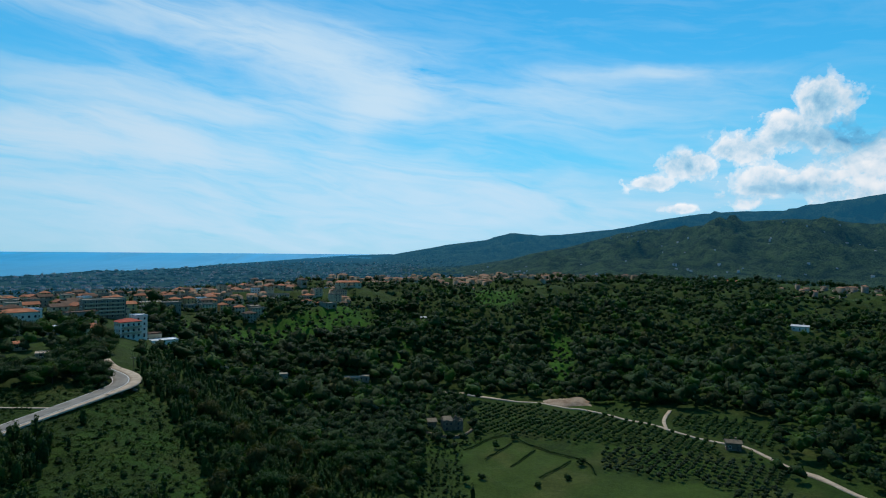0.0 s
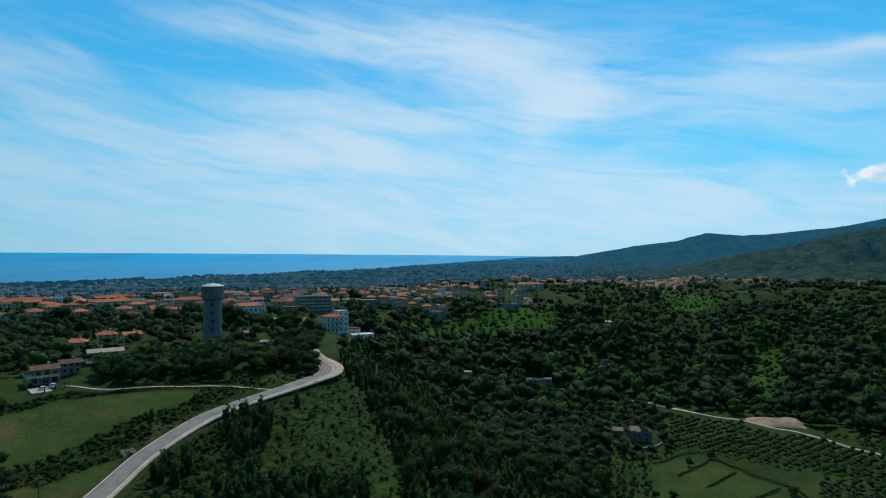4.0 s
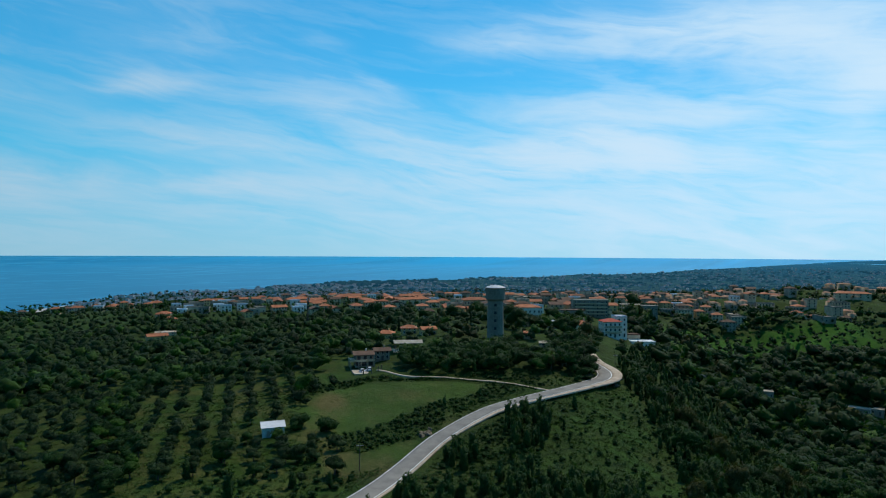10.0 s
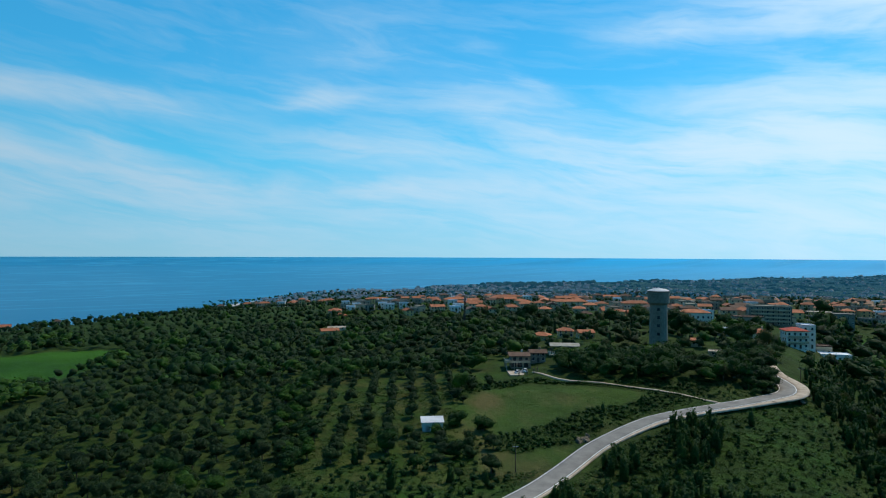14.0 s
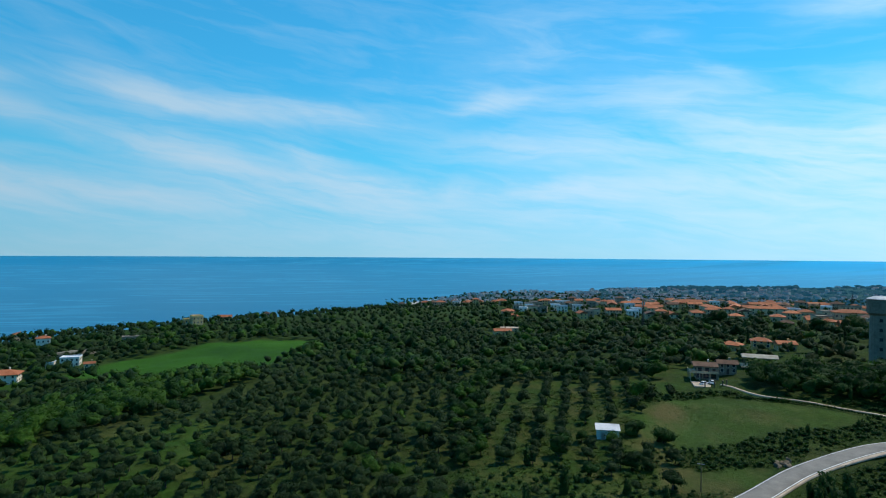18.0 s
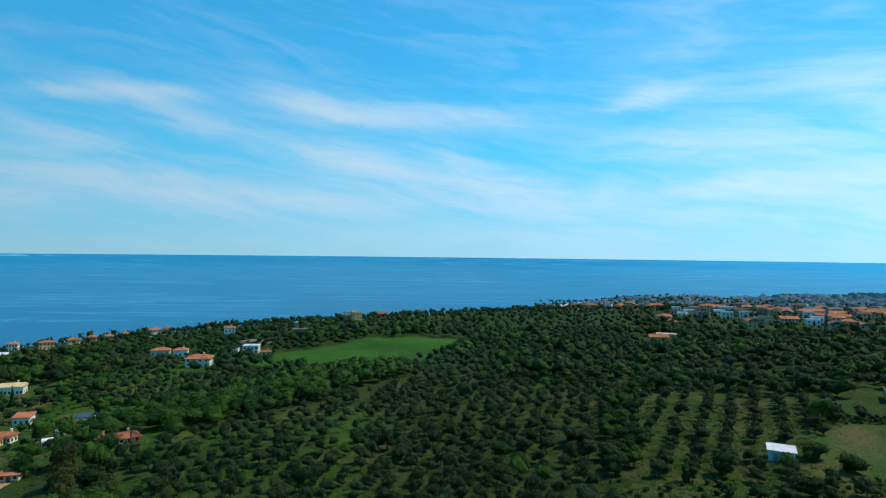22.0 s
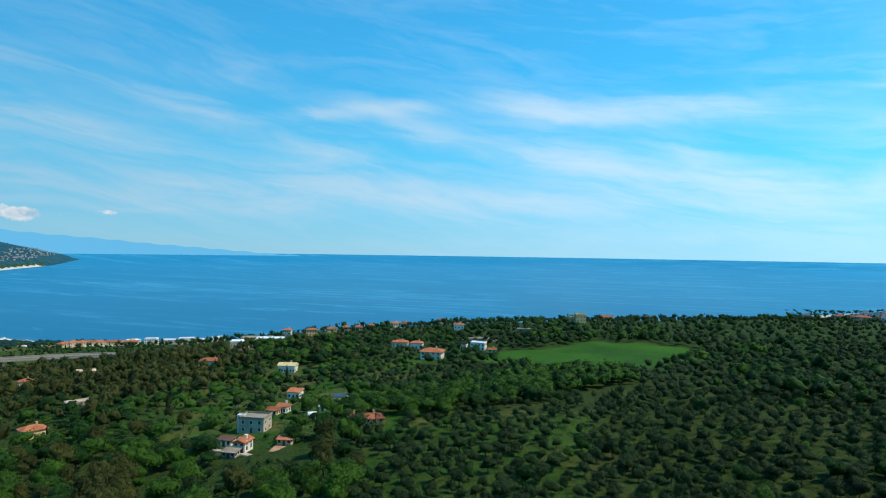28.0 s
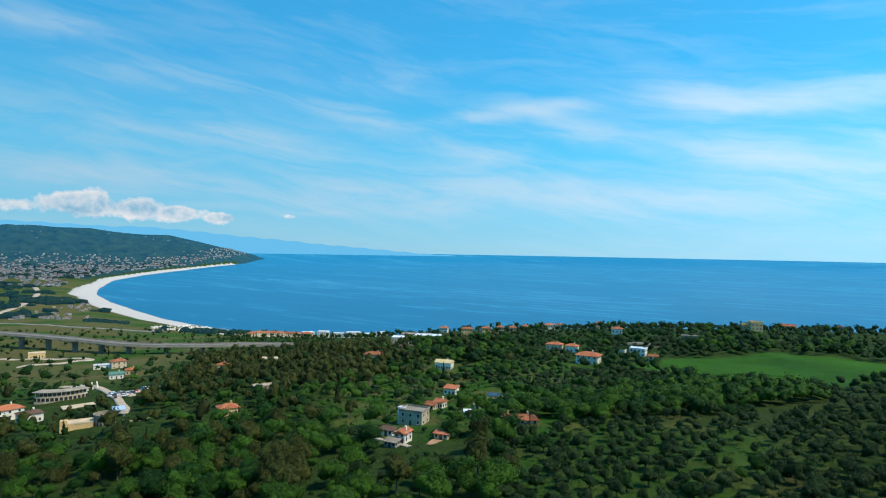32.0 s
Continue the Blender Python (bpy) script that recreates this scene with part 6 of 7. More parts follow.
mast(40.2, 860, 21, 3.0, "steel telecom mast rising behind the town", steel=DARK_STEEL)
for a_, q_, t_ in ((51.2, 152, 7), (130.9, 300, 9), (128.6, 262, 8), (127.0, 300, 8), (113.5, 300, 8), (139.0, 330, 9), (131.5, 330, 8), (27.3, 262, 7), (134, 420, 9)):
    mast(a_, q_, t_, 0.26, "wooden utility pole with crossarm and insulators", False)

# ---- farms and houses towards the bay ----
house("grey_house", 127.1, 246, 10.0, 8, 5.4, "flat", 0.7, PALE_CEMENT, GREY, "grey cement two-storey house with flat roof terrace", turn=-24, floors=2, front=3, side=2)
house("stair_tower", 128.3, 248, 2.6, 2.8, 6.6, "flat", 0.2, WHITE, PALE_ROOF, "white stair tower on the grey house", turn=-24, floors=3, front=1, side=1, base=1)
house("cottage", 128.15, 212, 4.2, 5.8, 3.4, "gable", 1.0, WHITE, TILE, "small white cottage with red tiled roof", turn=-28, floors=2, front=2, side=2)
house("outbuilding", 129.6, 229, 5.5, 3.5, 2.2, "lean", 0.5, WHITE, BROWN_TILE, "low white outbuilding with brown tiled roof", turn=-30, floors=1)
house("outbuilding", 129.2, 207, 4.6, 3.2, 2.0, "lean", 0.4, GREY, GREY, "low grey outbuilding with sloping sheet roof", turn=-30, floors=1)
slab("paved_yard", 125.0, 209, 5, 6, EARTH, "terracotta paved yard below the houses", "yard", -20)
house("outbuilding", 124.4, 214, 5, 3.5, 2.0, "lean", 0.4, OCHRE, TILE, "low lean-to with terracotta roof", turn=-20, floors=1)
house("cottage", 124.6, 279, 4.4, 4, 3.0, "gable", 1.2, WHITE, TILE, "small white cottage with orange tiled roof", turn=-35, floors=1)
house("outbuilding", 125.6, 276, 5.5, 4, 2.4, "lean", 0.7, OCHRE, TILE, "low outbuilding with orange tiled roof", turn=-30, floors=1)
house("cottage", 123.6, 312, 6.5, 5, 3.4, "lean", 1.0, WHITE, TILE, "white cottage with sloping red tiled roof", turn=-25, floors=1)
house("farmhouse", 124.3, 400, 11, 7, 4.4, "gable", 1.7, WHITE, plain("straw_tiles", (0.46, 0.36, 0.17), (0.60, 0.49, 0.27), 0.4, 0.9), "white farmhouse with straw-coloured tiled roof and tall windows", turn=-18, floors=1, front=6, side=2)
house("farmhouse", 131.0, 458, 15, 8, 4.0, "hip", 1.8, CREAM, TILE, "long cream farmhouse with orange tiled roof", turn=-10, floors=1, front=6, side=2)
house("bungalow", 116.7, 232, 9.5, 7, 2.1, "hip", 1.4, CREAM, TILE, "low bungalow with large orange hipped roof behind palms", turn=12, floors=1, front=4, side=3)
house("bungalow", 118.3, 236, 3.6, 3.6, 2.6, "hip", 1.2, OCHRE, TILE, "small ochre annex with terracotta roof", turn=12, floors=1)
house("villa_house", 110.8, 399, 14, 10, 5.0, "hip", 2.1, WHITE, TILE, "white villa with broad terracotta hipped roof", turn=-15, floors=2, front=4, side=3, over=1.0)
house("villa_house", 113.9, 466, 12, 8, 3.6, "hip", 1.6, CREAM, TILE, "long cream bungalow with terracotta roof", turn=-8, floors=1, front=4)
house("villa_house", 112.3, 450, 9, 7, 4.2, "hip", 1.5, WHITE, TILE, "white bungalow with terracotta roof", turn=-8, floors=1)
house("villa_house", 106.4, 420, 10, 8, 5.2, "flat", 0.5, WHITE, PALE_ROOF, "white cubic house with flat roof and dark windows", turn=-12, floors=2, front=4, side=3)
house("villa_house", 107.9, 424, 6, 6, 3.2, "flat", 0.4, WHITE, PALE_ROOF, "low white annex with flat roof", turn=-12, floors=1)
house("hut", 105.1, 398, 5.5, 4, 2.4, "gable", 1.0, CREAM, TILE, "small hut with terracotta roof at the field's corner", floors=1, front=2, side=1)
house("villa_house", 108.3, 536, 9, 8, 7.5, "hip", 1.6, WHITE, TILE, "white house with terracotta roof on the ridge", floors=2)
house("villa_house", 102.1, 508, 12, 7, 3.5, "flat", 0.4, GREY, GREY, "low grey house just above the ridge", floors=1)
house("keep", 96.95, 566, 9, 9, 9.5, "flat", 1.0, OCHRE, OCHRE, "square ochre towered house on the ridge", turn=15, floors=3, front=3, side=3)
house("keep", 97.7, 570, 6, 6, 7.0, "flat", 0.6, OCHRE, OCHRE, "lower ochre wing of the towered house", turn=15, floors=2, front=2, side=2)
ROW_ = ((124.4, 660, 12, WHITE), (122.2, 612, 15, OCHRE), (120.4, 606, 12, OCHRE), (119.05, 612, 9, CREAM), (117.85, 606, 9, CREAM), (116.7, 612, 9, CREAM), (114.4, 622, 13, WHITE), (113.5, 628, 9, WHITE), (109.9, 640, 10, CREAM))
for k_, (a_, q_, w_, m_) in enumerate(ROW_):
    house("seaside_house", a_, q_, w_ * 0.74, 8, 6.0, "hip", 1.5, m_, TILE, "two-storey seaside house with arched loggias and terracotta roof", turn=(k_ * 37) % 25 - 12, floors=2, front=4, side=3, group="seaside houses", frame_mat=GREY)
house("warehouse", 128.3, 576, 20, 14, 4.5, "flat", 0.5, CREAM, PALE_ROOF, "long white warehouse with flat roof", turn=-10, floors=1, front=8, side=4)
house("warehouse", 125.9, 574, 24, 12, 5.0, "flat", 0.4, GREY, PALE_ROOF, "long pale warehouse with flat roof", turn=-10, floors=1, front=8, side=4)
house("warehouse", 127.0, 610, 30, 14, 5.0, "flat", 0.4, GREY, GREY, "long grey warehouse with flat roof", turn=-10, floors=1, front=9, side=4)
house("villa_house", 128.0, 507, 11, 8, 4.0, "hip", 1.6, CREAM, BROWN_TILE, "cream house with tan tiled roof among trees", turn=10, floors=1)
for k_, (a_, q_, w_) in enumerate(((135.8, 948, 16), (134.4, 946, 18), (133.0, 985, 22), (131.6, 985, 24), (130.4, 990, 18), (137.2, 930, 16))):
    house("hotel_block", a_, q_, w_, 12, 10 if k_ % 2 == 0 else 8, "flat", 0.6, WHITE, PALE_ROOF, "white seafront block with flat roof and balconies", turn=k_ * 7 - 15, floors=3, front=5, side=3, group="seafront blocks", frame_mat=GREY)
for k_ in range(9):
    house("seaside_house", 137.3 + k_ * 0.62, 905 + (k_ * 53) % 60, 15, 10, 6, "hip", 2.2, CREAM, TILE, "terracotta-roofed seaside house near the beach", turn=k_ * 9 - 20, floors=2, front=4, side=2, group="seaside houses", frame_mat=GREY)
house("farmhouse", 160.6, 381, 13, 9, 5.0, "hip", 1.9, WHITE, TILE, "white house with bright terracotta roof and porch", turn=20, floors=2)
house("farmhouse", 159.1, 366, 10, 8, 4.4, "hip", 1.4, WHITE, BROWN_TILE, "white house with brown tiled roof and terrace", turn=15, floors=1)
house("farmhouse", 153.0, 558, 11, 9, 6.0, "hip", 1.6, CREAM, TILE, "cream house with tan tiled roof at the track", turn=10)
house("farmhouse", 154.2, 566, 12, 8, 3.5, "flat", 0.3, WHITE, PALE_ROOF, "low white building with flat roof", floors=1)
house("farmhouse", 153.1, 482, 9, 6, 3.4, "gable", 1.4, WHITE, plain("green_sheet", (0.06, 0.16, 0.11), (0.10, 0.22, 0.16), 0.5, 0.6), "small house with green sheet roof", floors=1)
house("farmhouse", 152.0, 500, 8, 6, 3.6, "hip", 1.4, OCHRE, TILE, "ochre cottage with tan tiled roof", floors=1)
house("farmhouse", 140.5, 489, 15, 9, 4.0, "flat", 0.4, WHITE, CREAM, "white house with pale tan flat roof in the wood", turn=-10, floors=1, front=5)
house("farmhouse", 144.2, 304, 9, 7, 3.4, "hip", 1.7, OCHRE, TILE, "low house with terracotta roof hidden among trees", turn=15, floors=1)
house("farmhouse", 144.7, 470, 8, 6, 4.0, "hip", 1.4, CREAM, TILE, "cream cottage with terracotta roof in the wood", floors=1)
house("farmhouse", 146.3, 540, 9, 6, 4.0, "hip", 1.4, OCHRE, TILE, "ochre cottage with terracotta roof in the wood", floors=1)
house("farmhouse", 158.7, 706, 14, 9, 5.0, "flat", 0.4, OCHRE, CREAM, "small tan building in the green plain", floors=1)
house("farmhouse", 141.2, 361, 11, 6, 2.2, "flat", 0.3, GREY, GRAVEL, "ruined pale building without roof in the wood", turn=10, floors=1, front=4, side=2)
house("hut", 120.05, 281, 7, 5, 2.6, "flat", 0.3, GREY, GREY, "low dark grey shed in the gardens", floors=1, front=2, side=1)
house("hut", 119.3, 292, 8, 5, 2.4, "lean", 0.4, GREY, SHADE_GLASS, "dark flat shelter in the gardens", floors=1, front=2, side=1)
house("hut", 121.1, 274, 3.0, 3, 2.2, "gable", 0.8, WHITE, PALE_ROOF, "tiny white garden shed", floors=1, front=1, side=1)
house("hut", 122.0, 250, 3.0, 2.5, 2.0, "lean", 0.4, WHITE, PALE_ROOF, "tiny white shed beside palms", floors=1, front=1, side=1)
house("greenhouse", 118.0, 300, 3.5, 2.5, 2.0, "gable", 0.8, WHITE, PALE_ROOF, "small white tunnel greenhouse", floors=1, front=1, side=1)


def tank(az, r):
    ob = stand("water_tank", az, r, 0, "round white water tank", "tank")
    bm = bmesh.new()
    bmesh.ops.create_uvsphere(bm, u_segments=16, v_segments=10, radius=1.25)
    bmesh.ops.translate(bm, vec=(0, 0, 1.6), verts=bm.verts)
    part("vessel", bm, WHITE, ob)
    bm = bmesh.new()
    lathe(bm, [(0.9, -0.4), (0.9, 0.7)], 12)
    part("plinth", bm, GREY, ob)


tank(118.9, 288)


def crescent():
    """The long curved building with open upper storey, and the row of white pillars behind."""
    ob = stand("curved_building", 157.0, 412, 0, "curved unfinished building with grey roof and open arcade", "building")

    def arc(bm, r0, r1, z0, z1, a0=-38, a1=38, n=18):
        pts, f = [], []
        for k in range(n + 1):
            a = radians(a0 + (a1 - a0) * k / n)
            for q in (r0, r1):
                for z in (z0, z1):
                    pts.append((q * math.sin(a), 26 - q * math.cos(a), z))
        for k in range(n):
            b = k * 4
            f += [(b, b + 1, b + 5, b + 4), (b + 2, b + 6, b + 7, b + 3), (b, b + 4, b + 6, b + 2), (b + 1, b + 3, b + 7, b + 5)]
        f += [(0, 2, 3, 1), (n * 4, n * 4 + 1, n * 4 + 3, n * 4 + 2)]
        return poly(bm, pts, f)

    part("wall", arc(bmesh.new(), 18.5, 26.0, -2.5, 3.2), CREAM, ob)
    # dark stone colour stands in for the shade inside the open storey
    part("dark_recess", arc(bmesh.new(), 18.5, 22.5, 3.202, 6.2), STONE, ob)
    part("roof", arc(bmesh.new(), 17.5, 27.0, 6.202, 6.7, -40, 40), GREY, ob, "grey curved sheet roof")
    for k in range(13):
        a = radians(-36 + 6 * k)
        bm = bmesh.new()
        box(bm, -0.2, 0.2, -0.2, 0.2, 3.2, 6.2)
        p = part("column", bm, WHITE, ob)
        p.location = (25.8 * math.sin(a), 26 - 25.8 * math.cos(a), 0)
        m = Matrix.Translation((26.0 * math.sin(a), 26 - 26.0 * math.cos(a), 0)) @ Matrix.Rotation(a, 4, "Z") @ Matrix.Translation((0, -0.01, 0.3))
        share("window", window_mesh(1.8, 2.1, BARK), ob, m)
    ob.matrix_basis = ob.matrix_basis @ Matrix.Scale(0.84, 4)
    for k in range(6):
        o = stand("white_pillar", 156.2 - k * 0.36, 436 + k, 0, "white leaning concrete pillar above the curved building", "pillar", "white pillars")
        bm = bmesh.new()
        poly(bm, [(-0.5, -0.5, -2), (0.5, -0.5, -2), (0.5, 0.5, -2), (-0.5, 0.5, -2), (-1.4, -0.4, 4.2), (-0.6, -0.4, 4.2), (-0.6, 0.4, 4.2), (-1.4, 0.4, 4.2)],
             [(3, 2, 1, 0), (4, 5, 6, 7), (0, 1, 5, 4), (1, 2, 6, 5), (2, 3, 7, 6), (3, 0, 4, 7)])
        part("shaft", bm, WHITE, o)
    slab("forecourt", 155.8, 385, 16, 8, CREAM, "pale paved forecourt below the curved building", "forecourt", 10)
    ob = stand("round_house", 153.9, 326, 0, "ochre round house with open drum and curved walls", "house", up=-1.6)
    bm = bmesh.new()
    lathe(bm, [(4.6, -2), (4.6, 6.0), (4.9, 6.0), (4.9, 6.4), (4.3, 6.4), (4.3, 4.6), (0.1, 4.6)], 28)
    part("drum", bm, GREY, ob)
    for k in range(7):
        a = radians(-60 + 20 * k)
        share("window", window_mesh(0.9, 1.4, BARK), ob, Matrix.Rotation(a, 4, "Z") @ Matrix.Translation((0, -4.61, 1.2)))
    bm = bmesh.new()
    box(bm, -16, -4.7, -2, 5, -2, 3.0), box(bm, -18, -15, -3, 0, -2, 5.2)
    part("wing", bm, OCHRE, ob)
    bm = bmesh.new()
    roof_mesh(bm, 11, 7, 3.002, "flat", 0.4)
    p = part("wing_roof", bm, CREAM, ob)
    p.location = (-10.2, 1.5, 0)
    bm = bmesh.new()
    for k in range(10):
        a = radians(-70 + 14 * k)
        b = radians(-70 + 14 * (k + 1))
        poly(bm, [(14 + 7 * math.sin(a), 2 - 7 * math.cos(a), -2), (14 + 7 * math.sin(b), 2 - 7 * math.cos(b), -2), (14 + 7 * math.sin(b), 2 - 7 * math.cos(b), 2.6), (14 + 7 * math.sin(a), 2 - 7 * math.cos(a), 2.6),
                  (14 + 6.6 * math.sin(a), 2 - 6.6 * math.cos(a), -2), (14 + 6.6 * math.sin(b), 2 - 6.6 * math.cos(b), -2), (14 + 6.6 * math.sin(b), 2 - 6.6 * math.cos(b), 2.6), (14 + 6.6 * math.sin(a), 2 - 6.6 * math.cos(a), 2.6)],
             [(0, 1, 2, 3), (5, 4, 7, 6), (3, 2, 6, 7)])
    part("curved_wall", bm, OCHRE, ob)
    bm = bmesh.new()
    roof_mesh(bm, 5.5, 4, 3.4, "lean", 0.9, 0.2)
    for x in (-2.4, 2.4):
        for y in (-1.7, 1.7):
            box(bm, x - 0.1, x + 0.1, y - 0.1, y + 0.1, -1, 3.4 + (0.9 if y > 0 else 0.1))
    o = stand("canopy", 152.9, 338, 0, "pale blue canopy roof on posts", "canopy")
    part("roof", bm, plain("blue_sheet", (0.30, 0.45, 0.66), (0.42, 0.56, 0.74), 0.6, 0.5), o)


crescent()
slab("car_yard", 151.7, 404, 24, 15, GRAVEL, "pale gravel car yard between trees", "yard", 8, thick=3.0, up=0.3)
rng_ = np.random.default_rng(12)
for k_ in range(26):
    park(151.8 + rng_.uniform(-1.9, 1.9), 402 + rng_.uniform(-9, 12), ("white", "silver", "white", "dark", "blue", "red")[k_ % 6], float(rng_.uniform(-20, 20)) + 90 * (k_ % 2), 0.5)


# ---- the valley ----
def ruin():
    ob = stand("stone_ruin", -1.0, 330, 12, "old roofless stone farmhouse with crumbling walls", "ruin")
    rng = random.Random(5)
    for x0, x1, y0, y1 in ((-5.5, 5.5, -4, -3.4), (-5.5, 5.5, 3.4, 4), (-5.5, -4.9, -3.4, 3.4), (4.9, 5.5, -3.4, 3.4), (0.2, 0.7, -3.4, 3.4)):
        bm = bmesh.new()
        n, wide = 9, x1 - x0 > y1 - y0
        ring = []
        for k in range(n):
            t, hgt = k / (n - 1), 5.2 + rng.uniform(-0.9, 0.9)
            x, y = (x0 + (x1 - x0) * t, y0) if wide else (x0, y0 + (y1 - y0) * t)
            dx, dy = (0, y1 - y0) if wide else (x1 - x0, 0)
            ring.append([(x, y, -2), (x + dx, y + dy, -2), (x + dx, y + dy, hgt + rng.uniform(-0.15, 0.15)), (x, y, hgt)])
        v = [p for q in ring for p in q]
        f = [(4 * k + j, 4 * k + 4 + j, 4 * k + 4 + (j + 1) % 4, 4 * k + (j + 1) % 4) for k in range(n - 1) for j in range(4)]
        poly(bm, v, f + [(0, 1, 2, 3), (4 * n - 1, 4 * n - 2, 4 * n - 3, 4 * n - 4)])
        part("wall", bm, STONE, ob)
    bm = bmesh.new()
    roof_mesh(bm, 5.2, 7.4, 4.9, "lean", 0.9, 0.0)
    p = part("roof", bm, STONE, ob, "sagging remnant of grey-brown tiles")
    p.location = (-2.4, 0, 0)
    for x, z in ((-3.6, 0.6), (-1.2, 3.0), (2.8, 0.8), (2.8, 3.0), (-3.6, 3.0)):
        share("window", window_mesh(0.9, 1.2, STONE), ob, Matrix.Translation((x, -4.002, z)))
    house("outbuilding", 0.9, 330, 4.5, 4, 3.4, "lean", 0.8, STONE, STONE, "small stone outbuilding of the ruin", turn=10, floors=1, front=1, side=1)
    ribbon("retaining_wall", ((1.5, 318), (0.2, 314), (-1.2, 314), (-2.4, 320), (-2.9, 328)), -0.5, 0.5, STONE, "low dry-stone retaining wall below the ruin", "wall", 1.0, skirt=3.0)
    house("outbuilding", -26.0, 334, 7, 5, 3.4, "gable", 1.2, STONE, STONE, "dark old stone barn beside the track", turn=10, floors=1, front=2, side=1)
    house("outbuilding", 15.0, 426, 8, 5, 3.6, "flat", 0.3, GREY, GRAVEL, "pale ruined hut in the woods", turn=8, floors=1, front=3, side=2)
    house("outbuilding", 8.6, 432, 12, 5, 3.0, "flat", 0.3, GREY, GRAVEL, "long pale derelict shed in the woods", turn=-5, floors=1, front=4, side=2)
    house("outbuilding", 7.4, 436, 7, 5, 3.0, "flat", 0.3, GREY, GRAVEL, "pale derelict shed in the woods", turn=-5, floors=1, front=2, side=2)
    house("warehouse", -30.9, 636, 14, 9, 3.5, "gable", 1.2, WHITE, PALE_ROOF, "small white-roofed barn in the wood", turn=-5, floors=1)
    house("hut", 1.7, 610, 8, 5, 2.6, "lean", 0.4, GREY, PALE_ROOF, "small pale-roofed shed on the terraces", floors=1, front=2, side=1)


ruin()


def quarry():
    """A heap of pale and reddish spoil in steps."""
    v, f = [], []
    n, m = 40, 14
    rng = np.random.default_rng(8)
    c = ground_at(-11.8, 398)
    a0 = radians(-11.8)
    for i in range(n):
        for j in range(m):
            x, y = (i / (n - 1) - 0.5) * 32, (j / (m - 1) - 0.5) * 16
            edge = min(1, 3 * (1 - abs(2 * i / (n - 1) - 1))) * min(1, 3 * (1 - abs(2 * j / (m - 1) - 1)))
            z = edge * (0.4 + 1.5 * j / (m - 1) + 1.3 * math.exp(-((x - 4) / 6) ** 2) + rng.uniform(-0.35, 0.35))
            wx, wy = c.x + x * math.cos(a0) - y * math.sin(a0), c.y + x * math.sin(a0) + y * math.cos(a0)
            v.append((wx, wy, float(height(*polar((wx, wy)))) - 0.25 + z))
    me = mesh_from("spoil_mound", v, grid_faces(n, m)[:, ::-1], plain("spoil", (0.17, 0.115, 0.075), (0.36, 0.28, 0.20), 0.16, 0.95, fine=9))
    tagged(new("spoil_mound", me), "heap of pale and reddish quarry spoil beside the track", "mound")


quarry()


def hedge_line(line, label):
    """A low dark hedge as many small clumps along a line."""
    rng = np.random.default_rng(21)
    V, F, n = [], [], 0
    for q in line_points(line, 0.9):
        az, r = polar(q)
        v, f = crown(rng, "round", 2, 14, 0.3, ICO1)
        z = float(height(az, r))
        V.append(v * (0.8, 0.8, 0.7) + (q[0], q[1], z + 0.5))
        F.append(f + n)
        n += len(v)
    me = mesh_from("hedge", np.vstack(V), np.vstack(F), BROAD)
    tagged(new("hedge", me), label, "hedge")


for l_ in (((-6.7, 319), (-10, 306), (-13.6, 294), (-14.5, 280)), ((-4.3, 286), (-5.5, 297), (-6.7, 311)), ((-6.7, 279), (-7.8, 291), (-8.9, 305)), ((-9.4, 269), (-10.8, 281), (-12.2, 294)), ((-2.2, 296), (-4.4, 312), (-6.0, 320))):
    hedge_line(l_, "dark clipped hedge between the valley meadows")
hedge_line(((49.2, 235.5), (47, 232), (44, 228.5), (40, 224), (36.5, 217.5), (34.5, 213)), "dark hedge along the villa's lane")


